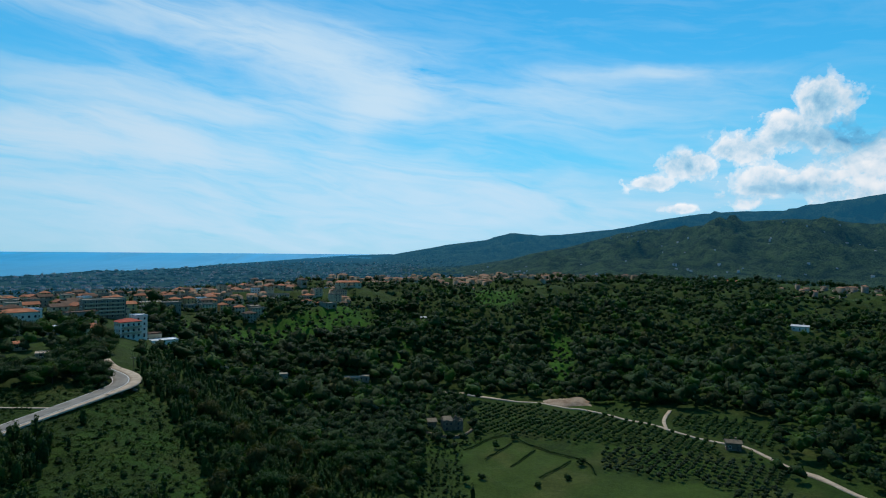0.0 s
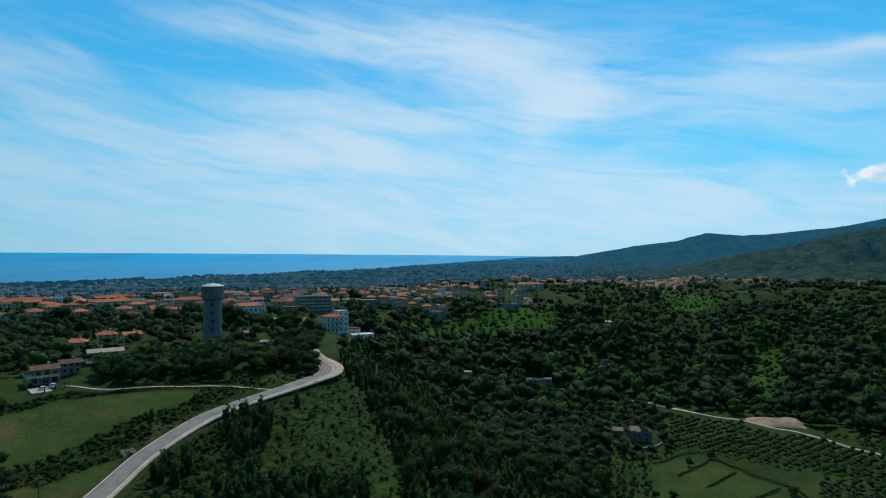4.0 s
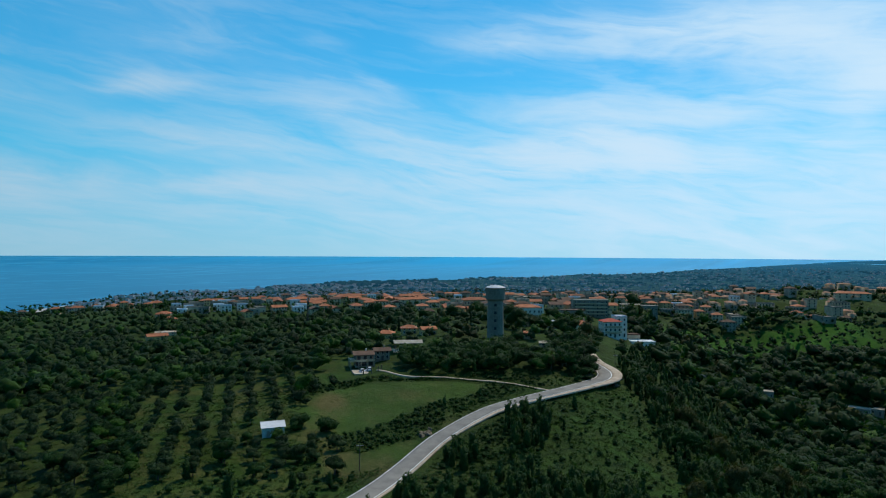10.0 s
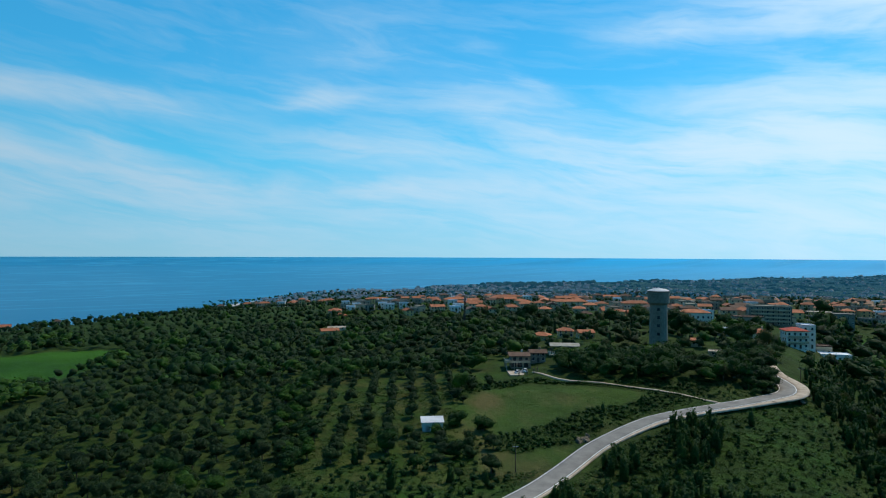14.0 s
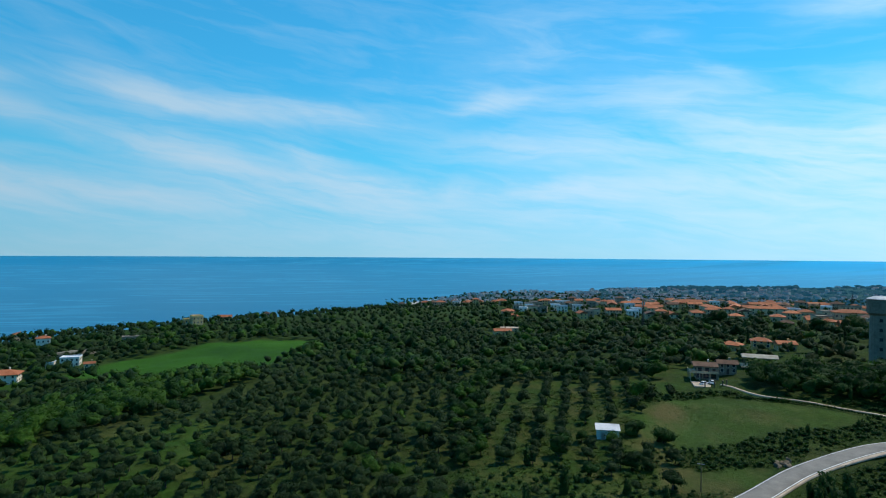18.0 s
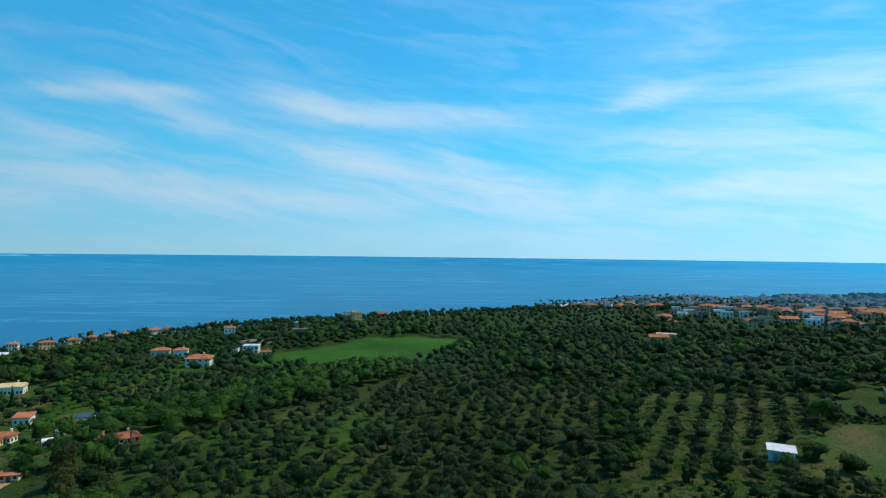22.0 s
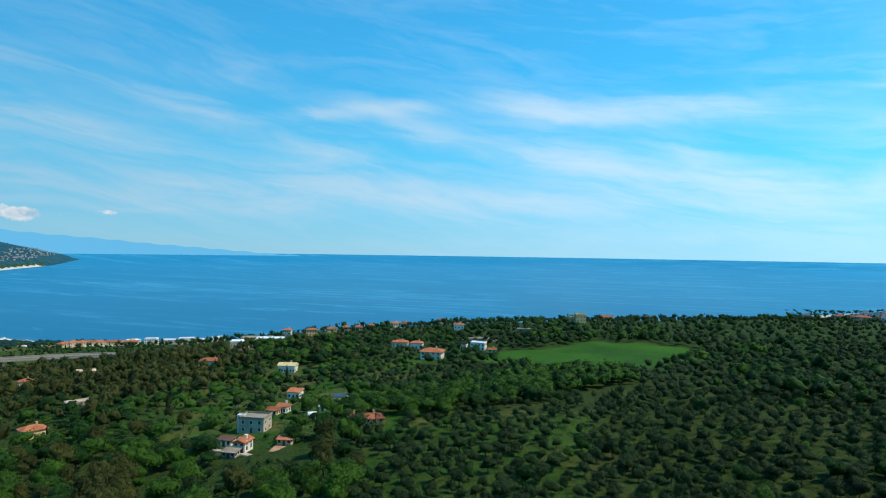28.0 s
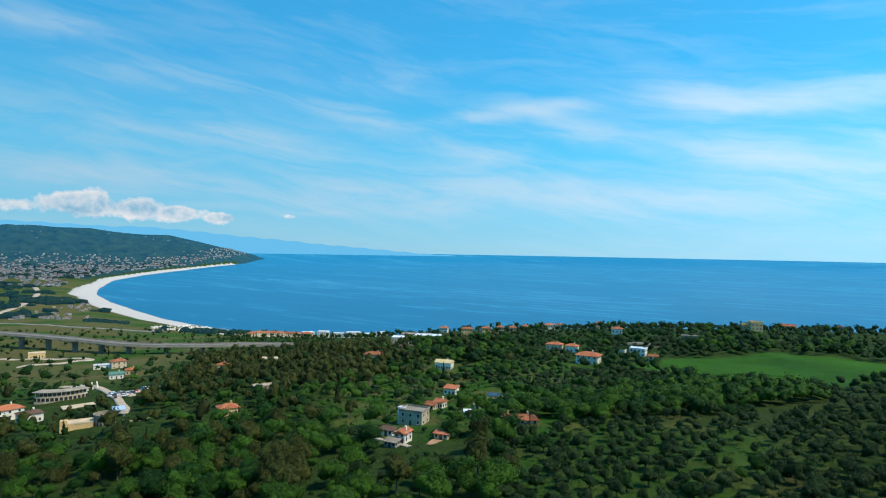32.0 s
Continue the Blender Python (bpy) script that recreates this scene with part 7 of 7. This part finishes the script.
# ---- the town ----
def town():
    rng = random.Random(11)
    specs = [(9, 8, 5.2, "hip", CREAM, 2), (10, 8, 5.4, "gable", GREY, 2), (8, 8, 7.5, "hip", OCHRE, 3), (11, 8, 5.2, "hip", CREAM, 2), (9, 7, 5.0, "gable", OCHRE, 2), (9, 8, 5.2, "flat", GREY, 2),
             (10, 8, 7.5, "hip", GREY, 3), (13, 8, 5.0, "gable", CREAM, 2), (9, 8, 5.5, "flat", WHITE, 2), (7, 7, 5.4, "hip", GREY, 2), (14, 9, 7.5, "flat", CREAM, 3), (11, 10, 3.2, "hip", CREAM, 1),
             (10, 9, 5.2, "gable", CREAM, 2), (8, 7, 5.2, "hip", GREY, 2), (12, 9, 4.6, "flat", CREAM, 1), (30, 9, 5.0, "hip", CREAM, 2), (24, 9, 5.2, "gable", OCHRE, 2), (20, 10, 4.2, "flat", GREY, 1)]
    aged = (1, 6, 9, 12, 13)
    labels = {"hip": "%s house with tiled hipped roof in the town", "gable": "%s house with tiled gabled roof in the town", "flat": "%s flat-roofed house in the town"}
    words = {CREAM.name: "cream", OCHRE.name: "ochre", WHITE.name: "white", GREY.name: "grey cement"}
    taken = [tuple(bearing(a, r)[:2]) + (rad,) for a, r, rad in PLOTS + HILLTOP_PLOTS]

    def settle(count, a0, a1, r0, r1, turn0=0.0, kinds=None, gap=15.0, skew=0.0):
        made = 0
        for _ in range(count * 12):
            if made >= count:
                break
            a = rng.uniform(a0, a1)
            r = math.exp(rng.uniform(math.log(r0), math.log(r1))) + skew * (a - a0)
            x, y = bearing(a, r)[:2]
            if any(math.hypot(x - p, y - q) < max(gap, w + 7) for p, q, w in taken):
                continue
            taken.append((x, y, 0))
            k = rng.choice(kinds or range(len(specs)))
            turn = turn0 + rng.choice((0, 90)) + rng.uniform(-12, 12)
            w, d, h, roof, mat, fl = specs[k]
            if k not in protos:
                protos[k] = house("town_house", a, r, w, d, h, roof, 0.7 if roof == "flat" else 1.9, mat, (PALE_ROOF if k == 8 else GREY) if roof == "flat" else BROWN_TILE if k in aged else TILE, labels[roof] % words[mat.name], turn, fl,
                                  front=3 if w < 13 else 5, side=2, group="town houses", frame_mat=GREY, base=4.0, joined=True)
            else:
                copy_thing(protos[k], Matrix.Translation(ground_at(a, r)) @ Matrix.Rotation(radians(a + turn), 4, "Z"))
            made += 1

    protos = {}
    settle(10, 45, 63, 570, 700, 10, (15, 16), 26)
    settle(38, 44, 62, 510, 680, 10, (0, 3, 4, 7, 11, 12, 5, 8, 14), 15)
    settle(26, 46, 65, 640, 860, 10, None, 12)
    settle(20, 61.5, 67.5, 580, 680, 0, (5, 8, 8, 14), 14)
    settle(80, 28, 45, 430, 720, 15, None, 12)
    settle(14, 9, 27, 610, 760, 20, (15, 17, 14, 10), 18)
    settle(44, 8.5, 27, 615, 830, 20, None, 10)
    settle(20, 17, 26, 570, 640, 20, (2, 5, 6, 8, 10, 0), 12)
    settle(5, -27, -20, 900, 1000, 0, (0, 4))
    settle(18, 68, 79, 720, 780, 0, (0, 2, 3, 4, 9, 8), 11)
    settle(3, 66, 72, 520, 600, 0, (11, 0))
    settle(3, 88, 96, 620, 690, 0, (0, 4, 9), 14)


town()
house("flat_shed", 68.9, 424, 12, 8, 3.0, "gable", 1.4, OCHRE, TILE, "low ochre house with terracotta roof among olives", turn=10, floors=1)
house("flat_shed", 67.4, 446, 26, 10, 1.6, "flat", 0.3, CREAM, GRAVEL, "long low pale walled terrace among olives", turn=0, floors=1, front=6, side=2)

# ---- the motorway viaduct and the shore ----
def viaduct():
    line = ((164, 880), (161, 832), (157, 762), (152.2, 690), (147, 655), (142.5, 640), (138, 622), (134, 606), (130, 596))
    ob = tagged(new("viaduct"), "long grey concrete motorway viaduct on tall piers", "viaduct")
    p = line_points(line, 6)
    n = len(p)
    t = np.gradient(p, axis=0)
    t /= np.linalg.norm(t, axis=1)[:, None]
    nrm = np.stack([-t[:, 1], t[:, 0]], 1)
    z = np.interp(np.linspace(0, 1, n), (0, 0.5, 1), (49.2, 48.8, 54))

    def strip(name, o0, o1, z0, z1, mat, label=""):
        ring = [np.column_stack([p + nrm * o, z + h]) for o, h in ((o0, z0), (o1, z0), (o1, z1), (o0, z1), (o0, z0))]
        me = mesh_from(name, np.stack(ring, 1).reshape(-1, 3), grid_faces(n, 5), mat)
        share(name, me, ob)

    strip("deck", -6.5, 6.5, -1.9, -0.2, CONCRETE)
    strip("carriageway", -6.0, 6.0, -0.196, -0.05, ASPHALT)
    strip("parapet", -6.5, -6.1, -0.196, 0.9, CONCRETE)
    strip("parapet", 6.1, 6.5, -0.196, 0.9, CONCRETE)
    for k in range(3, n - 3, 6):
        az, r = polar(p[k])
        foot = float(height(az, r)) - 3
        bm = bmesh.new()
        box(bm, -1.1, 1.1, -2.8, 2.8, foot, z[k] - 3.2), box(bm, -1.5, 1.5, -6, 6, z[k] - 3.2, z[k] - 1.902)
        q = part("pier", bm, CONCRETE, ob)
        q.matrix_basis = Matrix.Translation((*p[k], 0)) @ Matrix.Rotation(math.atan2(t[k][1], t[k][0]), 4, "Z")
    line = ((107.9, 462), (106, 458), (104.4, 460))
    ribbon("motorway_wall", line, -2, 2, CONCRETE, "grey motorway retaining wall behind the white house", "wall", 2.6, skirt=3.5)
    line = ((149.5, 985), (152, 1010), (156, 1075), (160, 1160), (163, 1220))
    ribbon("plain_road", line, -4, 4, ASPHALT, "straight grey road across the coastal plain", "road", 0.3)
    ribbon("plain_road", ((161.5, 1400), (159.5, 1650), (158.7, 2000), (159.2, 2500)), -7, 7, GRAVEL, "pale wide riverbed track across the plain", "track", 0.6)
    ribbon("plain_road", ((160, 640), (157, 640), (155, 655), (158, 690), (162, 720)), -3, 3, GRAVEL, "pale track curving in the green plain", "track", 0.3)


viaduct()


def lumps(name, label, category, pts, size, mat, flat=0.7, seed=1):
    """Far tree clumps, one joined mesh, in true distances drawn in like the land."""
    rng = np.random.default_rng(seed)
    v0, f0 = ICO1
    V, F, n = [], [], 0
    for az, r in pts:
        s = size * rng.uniform(0.6, 1.5)
        k = float(squash(np.array(r)) / r)
        c = place(np.array(az), np.array(r), height(az, r))
        w = v0 * (1 + 0.25 * rng.standard_normal((len(v0), 1))) * s * k * (1.3, 1.3, flat) + c + (0, 0, s * k * flat * 0.5)
        V.append(w)
        F.append(f0 + n)
        n += len(v0)
    tagged(new(name, mesh_from(name, np.vstack(V), np.vstack(F), mat)), label, category, kind="stuff")


def far_houses(name, label, category, pts, size, wall_mat, roof_mat, seed=2, flat_share=0.35):
    """Far houses of a town: boxes with pitched or flat roofs, walls and roofs each one mesh."""
    rng = np.random.default_rng(seed)
    WV, WF, RV, RF, n, m = [], [], [], [], 0, 0
    cube = np.array([(x, y, z) for z in (-1.0, 1.0) for x, y in ((-1, -1), (1, -1), (1, 1), (-1, 1))], float)
    cf = np.array([(0, 1, 5, 4), (1, 2, 6, 5), (2, 3, 7, 6), (3, 0, 4, 7), (4, 5, 6, 7)])
    rv = np.array([(-1.1, -1.1, 0), (1.1, -1.1, 0), (1.1, 1.1, 0), (-1.1, 1.1, 0), (-0.6, 0, 1), (0.6, 0, 1)], float)
    rf = np.array([(0, 1, 5, 4), (2, 3, 4, 5), (1, 2, 5, 5), (3, 0, 4, 4)])
    for az, r in pts:
        w, d, h = size * rng.uniform(0.6, 1.4), size * rng.uniform(0.5, 0.9), size * rng.uniform(0.35, 0.8)
        k = float(squash(np.array(r)) / r)
        c = place(np.array(az), np.array(r), height(az, r))
        a = rng.uniform(0, 3.14)
        R = np.array([[math.cos(a), -math.sin(a), 0], [math.sin(a), math.cos(a), 0], [0, 0, 1]])
        WV.append((cube * (w / 2, d / 2, h)) @ R.T * k + c)
        WF.append(cf + n)
        n += 8
        flat = rng.random() < flat_share
        RV.append((rv * (w / 2, d / 2, 0.25 if flat else h * 0.24) + (0, 0, h + 0.02)) @ R.T * k + c)
        RF.append(rf + m)
        m += 6
    tagged(new(name, mesh_from(name, np.vstack(WV), np.vstack(WF), wall_mat)), label, category, kind="stuff")
    F = np.vstack(RF)
    tri = np.vstack([F[:, (0, 1, 2)], F[:, (0, 2, 3)]])
    tri = tri[(tri[:, 0] != tri[:, 1]) & (tri[:, 1] != tri[:, 2]) & (tri[:, 0] != tri[:, 2])]
    tagged(new(name + "_roofs", mesh_from(name + "_roofs", np.vstack(RV), tri, roof_mat)), "roofs of " + label, "roofs", kind="stuff")


def spread(count, a0, a1, r0, r1, seed, keep=None):
    rng = np.random.default_rng(seed)
    az = rng.uniform(a0, a1, count * 6)
    r = np.exp(rng.uniform(math.log(r0), math.log(r1), count * 6))
    ok = shore_distance(az, r) > np.where(r < 1800, 70, 110)
    if keep is not None:
        ok &= keep(az, r, rng.random(len(az)))
    return list(zip(az[ok][:count], r[ok][:count]))


def clustered(scale, seed, cut):
    def keep(az, r, u):
        x, y = -r * np.sin(np.radians(az)), r * np.cos(np.radians(az))
        return ripple(x, y, scale, 3, seed) > cut + 0.5 * (u - 0.5)
    return keep


FAR_CLAY = plain("orange_clay_roofs", (0.20, 0.065, 0.03), (0.34, 0.13, 0.065), 0.06, 0.9, fine=3)
TAN = plain("tan_plaster", (0.20, 0.145, 0.085), (0.46, 0.37, 0.25), 0.05, 0.9, fine=3)
CLAY = plain("mixed_clay_roofs", (0.17, 0.085, 0.05), (0.34, 0.18, 0.11), 0.06, 0.9, fine=3)
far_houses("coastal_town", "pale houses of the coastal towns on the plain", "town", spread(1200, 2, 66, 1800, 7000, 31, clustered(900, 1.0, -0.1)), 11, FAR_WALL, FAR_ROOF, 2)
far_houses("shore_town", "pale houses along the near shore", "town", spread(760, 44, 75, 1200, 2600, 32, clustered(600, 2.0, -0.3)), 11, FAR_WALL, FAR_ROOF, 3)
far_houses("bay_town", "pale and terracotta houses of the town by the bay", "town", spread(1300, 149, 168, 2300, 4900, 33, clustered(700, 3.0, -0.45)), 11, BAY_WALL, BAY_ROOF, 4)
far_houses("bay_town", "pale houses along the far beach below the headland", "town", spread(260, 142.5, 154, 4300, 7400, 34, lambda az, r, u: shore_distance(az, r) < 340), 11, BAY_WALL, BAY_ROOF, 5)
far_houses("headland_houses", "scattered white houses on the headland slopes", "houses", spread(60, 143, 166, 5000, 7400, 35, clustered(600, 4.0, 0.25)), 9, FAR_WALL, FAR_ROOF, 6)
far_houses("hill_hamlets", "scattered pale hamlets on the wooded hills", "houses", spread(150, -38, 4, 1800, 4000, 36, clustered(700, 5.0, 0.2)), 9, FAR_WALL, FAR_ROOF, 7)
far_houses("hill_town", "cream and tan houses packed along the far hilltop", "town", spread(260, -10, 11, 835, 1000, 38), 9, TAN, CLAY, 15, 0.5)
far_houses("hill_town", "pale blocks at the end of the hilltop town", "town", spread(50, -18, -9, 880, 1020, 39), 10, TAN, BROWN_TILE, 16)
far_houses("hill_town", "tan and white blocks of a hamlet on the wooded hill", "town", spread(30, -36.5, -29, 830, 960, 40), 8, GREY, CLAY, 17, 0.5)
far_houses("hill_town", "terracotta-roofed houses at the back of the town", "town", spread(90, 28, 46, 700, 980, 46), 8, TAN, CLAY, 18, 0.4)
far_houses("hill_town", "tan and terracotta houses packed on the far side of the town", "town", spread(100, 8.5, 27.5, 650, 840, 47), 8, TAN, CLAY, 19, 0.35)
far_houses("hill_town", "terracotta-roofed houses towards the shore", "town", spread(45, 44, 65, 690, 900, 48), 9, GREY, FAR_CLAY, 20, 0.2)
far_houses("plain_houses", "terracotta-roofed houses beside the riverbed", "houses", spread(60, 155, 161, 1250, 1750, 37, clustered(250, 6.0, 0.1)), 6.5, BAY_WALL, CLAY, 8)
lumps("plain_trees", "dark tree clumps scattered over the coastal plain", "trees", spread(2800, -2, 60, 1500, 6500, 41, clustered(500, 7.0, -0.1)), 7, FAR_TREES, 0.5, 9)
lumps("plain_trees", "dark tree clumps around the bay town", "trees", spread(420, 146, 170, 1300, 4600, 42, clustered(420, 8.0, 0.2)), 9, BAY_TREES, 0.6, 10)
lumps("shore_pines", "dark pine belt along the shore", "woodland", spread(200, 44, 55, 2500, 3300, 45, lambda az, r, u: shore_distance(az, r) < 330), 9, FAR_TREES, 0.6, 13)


def beach_club():
    """Low cabins, awnings and parked cars behind the beach."""
    rng = np.random.default_rng(51)
    cube = np.array([(x, y, z) for z in (0.0, 1.0) for x, y in ((-1, -1), (1, -1), (1, 1), (-1, 1))], float)
    cf = np.array([(0, 1, 5, 4), (1, 2, 6, 5), (2, 3, 7, 6), (3, 0, 4, 7), (4, 5, 6, 7)])
    for mat, count, label in ((WHITE, 210, "white cabins and awnings behind the beach"), (GREY, 150, "grey huts and parked cars behind the beach"), (CLAY, 40, "low clay-roofed beach huts")):
        V, F = [], []
        for k in range(count):
            az = rng.uniform(138.8, 150.5)
            r = np.interp(az, (139, 141, 145, 147, 150.5), (1105, 1105, 1165, 1240, 1180)) - 20 - 170 * rng.random() ** 1.3
            q = rng.uniform(0.8, 2.2)
            a = radians(az) + rng.integers(0, 2) * 1.57 + rng.uniform(-0.2, 0.2)
            R = np.array([[math.cos(a), -math.sin(a), 0], [math.sin(a), math.cos(a), 0], [0, 0, 1]])
            V.append((cube * (q * rng.uniform(0.8, 3.0), q, rng.uniform(0.9, 2.2))) @ R.T + np.array(ground_at(az, r)))
            F.append(cf + 8 * k)
        tagged(new("beach_cabins", mesh_from("beach_cabins", np.vstack(V), np.vstack(F), mat)), label, "cabins", kind="stuff")
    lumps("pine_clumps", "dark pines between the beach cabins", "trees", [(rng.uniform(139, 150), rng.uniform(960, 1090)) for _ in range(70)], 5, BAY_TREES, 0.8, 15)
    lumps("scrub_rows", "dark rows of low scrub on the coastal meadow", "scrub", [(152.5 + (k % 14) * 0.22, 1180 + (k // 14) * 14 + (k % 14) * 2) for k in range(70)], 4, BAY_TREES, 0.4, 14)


beach_club()


# ---- mountains beyond the bay ----
def distant_mountains():
    az = np.arange(118, 178, 0.25)
    r = np.linspace(14000, 21000, 12)
    A, R = np.meshgrid(az, r, indexing="ij")
    el = np.interp(A, (118, 126, 132.4, 136.6, 139.7, 143.7, 147, 151.5, 153.6, 160, 178), (-0.6, -0.3, 0.1, 0.4, 0.7, 0.98, 1.3, 1.61, 1.53, 1.75, 2.0)) + 0.04 * np.sin(A * 3.1)
    Z = (H + np.tan(np.radians(el)) * R) * smooth(14000, 19000, R) - 30 * (1 - smooth(14000, 15500, R)) - 40 * smooth(134, 124, A)
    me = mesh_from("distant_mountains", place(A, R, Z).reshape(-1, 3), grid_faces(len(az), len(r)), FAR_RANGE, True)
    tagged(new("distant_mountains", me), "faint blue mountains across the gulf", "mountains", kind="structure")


distant_mountains()


# ---- palms, balconies and other small things ----
PALM = leafy("palm_fronds", (0.012, 0.034, 0.005), (0.045, 0.085, 0.012))


def frond_mesh(rng):
    """An arching palm frond: a rib with pairs of leaflets."""
    v, f = [], []
    n = 9
    for k in range(n):
        t = k / (n - 1)
        x, z = 2.6 * t, 1.1 * math.sin(2.4 * t) - 0.9 * t * t
        w = 0.55 * math.sin(3.0 * t + 0.14)
        for s in (-1, 1):
            b = len(v)
            v += [(x - 0.06, 0, z), (x + 0.16, 0, z), (x + 0.28, s * w, z - 0.25 * w + rng.uniform(-0.05, 0.05))]
            f.append((b, b + 1, b + 2))
    return mesh_from("frond", v, f, PALM)


def palm(az, r, tall):
    ob = stand("palm_tree", az, r, az * 7, "palm tree with arching green fronds in the garden", "palm", "garden palms")
    bm = bmesh.new()
    lathe(bm, [(0.32, -0.5), (0.24, 0.6), (0.2, tall * 0.6), (0.26, tall)], 8)
    part("trunk", bm, BARK, ob)
    for k in range(16):
        lift = -20 + 55 * (k % 3) / 2
        share("frond", FROND, ob, Matrix.Translation((0, 0, tall)) @ Matrix.Rotation(radians(k * 137.5), 4, "Z") @ Matrix.Rotation(radians(-lift), 4, "Y"))


FROND = frond_mesh(random.Random(3))
for a_, r_, t_ in ((117.5, 224, 5.0), (116.1, 226, 4.2), (118.6, 229, 4.6), (115.4, 231, 3.6), (121.6, 247, 5.2), (122.5, 253, 4.4), (153.3, 330, 4.5), (155.0, 335, 5.0)):
    palm(a_, r_, t_)


def balconies(name, az, r, turn, w, d, levels, storey, label):
    """Railed balcony slabs along a block's front, each bracketed to the wall."""
    ob = stand(name, az, r, turn, label, "balcony")
    for k in range(1, levels + 1):
        z = k * storey
        bm = bmesh.new()
        box(bm, -w / 2, w / 2, -d / 2 - 1.3, -d / 2 - 0.004, z - 0.15, z)
        part("slab", bm, GREY, ob)
        bm = bmesh.new()
        box(bm, -w / 2, w / 2, -d / 2 - 1.3, -d / 2 - 1.22, z + 0.004, z + 0.95)
        part("parapet", bm, CREAM, ob)
    return ob


balconies("balcony_tier", 27.75, 366, 22, 10, 8.5, 2, 3.0, "cream balconies across the front of the red-roofed block")
balconies("balcony_tier", 29.6, 452, 10, 23, 12, 4, 2.4, "grey balconies across the unfinished apartment block")
balconies("balcony_tier", 40.3, 462, 12, 17, 12, 2, 3.6, "cream balconies across the long apartment block")


def wires(name, poles, label):
    """Sagging power lines from pole to pole."""
    for (a0, r0, t0), (a1, r1, t1) in zip(poles, poles[1:]):
        p, q = ground_at(a0, r0, t0 - 0.35), ground_at(a1, r1, t1 - 0.35)
        for off in (-0.8, 0.0, 0.8):
            v, f = [], []
            for k in range(13):
                t = k / 12
                c = p.lerp(q, t) - Vector((0, 0, 1.2 * 4 * t * (1 - t)))
                for dx, dz in ((-0.02, 0), (0.02, 0), (0, 0.035)):
                    v.append((c.x + off * 0.9 + dx, c.y + off * 0.3, c.z + dz))
            for k in range(12):
                for s in range(3):
                    i, j = 3 * k + s, 3 * k + (s + 1) % 3
                    f.append((i, j, j + 3, i + 3))
            tagged(new(name, mesh_from(name, v, f, TYRE)), label, "cable", "power lines")


wires("power_line", ((128.6, 262, 8), (127.0, 300, 8), (131.5, 330, 8), (139.0, 330, 9)), "dark power line sagging between wooden poles")
for a_, r_, k_, s_ in ((-5.2, 301, "oak", 0.5), (-4.0, 262, "shrub", 1.6), (-9.2, 262, "shrub", 1.5), (-12.0, 272, "shrub", 1.7), (-2.4, 256, "oak", 0.5), (-3.4, 318, "oak", 0.6), (-13.2, 291, "oak", 0.55), (-6.9, 316, "oak", 0.45), (29.9, 268, "eucalyptus", 1.0), (30.4, 276, "eucalyptus", 1.2), (29.5, 283, "oak", 1.0), (30.1, 290, "oak", 1.2), (29.2, 300, "oak", 1.0), (30.0, 304, "eucalyptus", 1.2), (29.5, 314, "oak", 1.2), (28.9, 322, "oak", 0.9), (50.1, 428, "oak", 1.7), (50.6, 436, "oak", 1.4), (36.4, 330, "oak", 1.5), (34.6, 322, "oak", 1.3), (33.7, 330, "fresh", 1.2), (32.0, 318, "oak", 1.4), (31.2, 330, "oak", 1.2), (37.3, 352, "oak", 1.6), (39.8, 410, "oak", 1.6), (42.6, 400, "oak", 1.5)):
    plant(k_, *ground_at(a_, r_, -0.1), s_, a_)
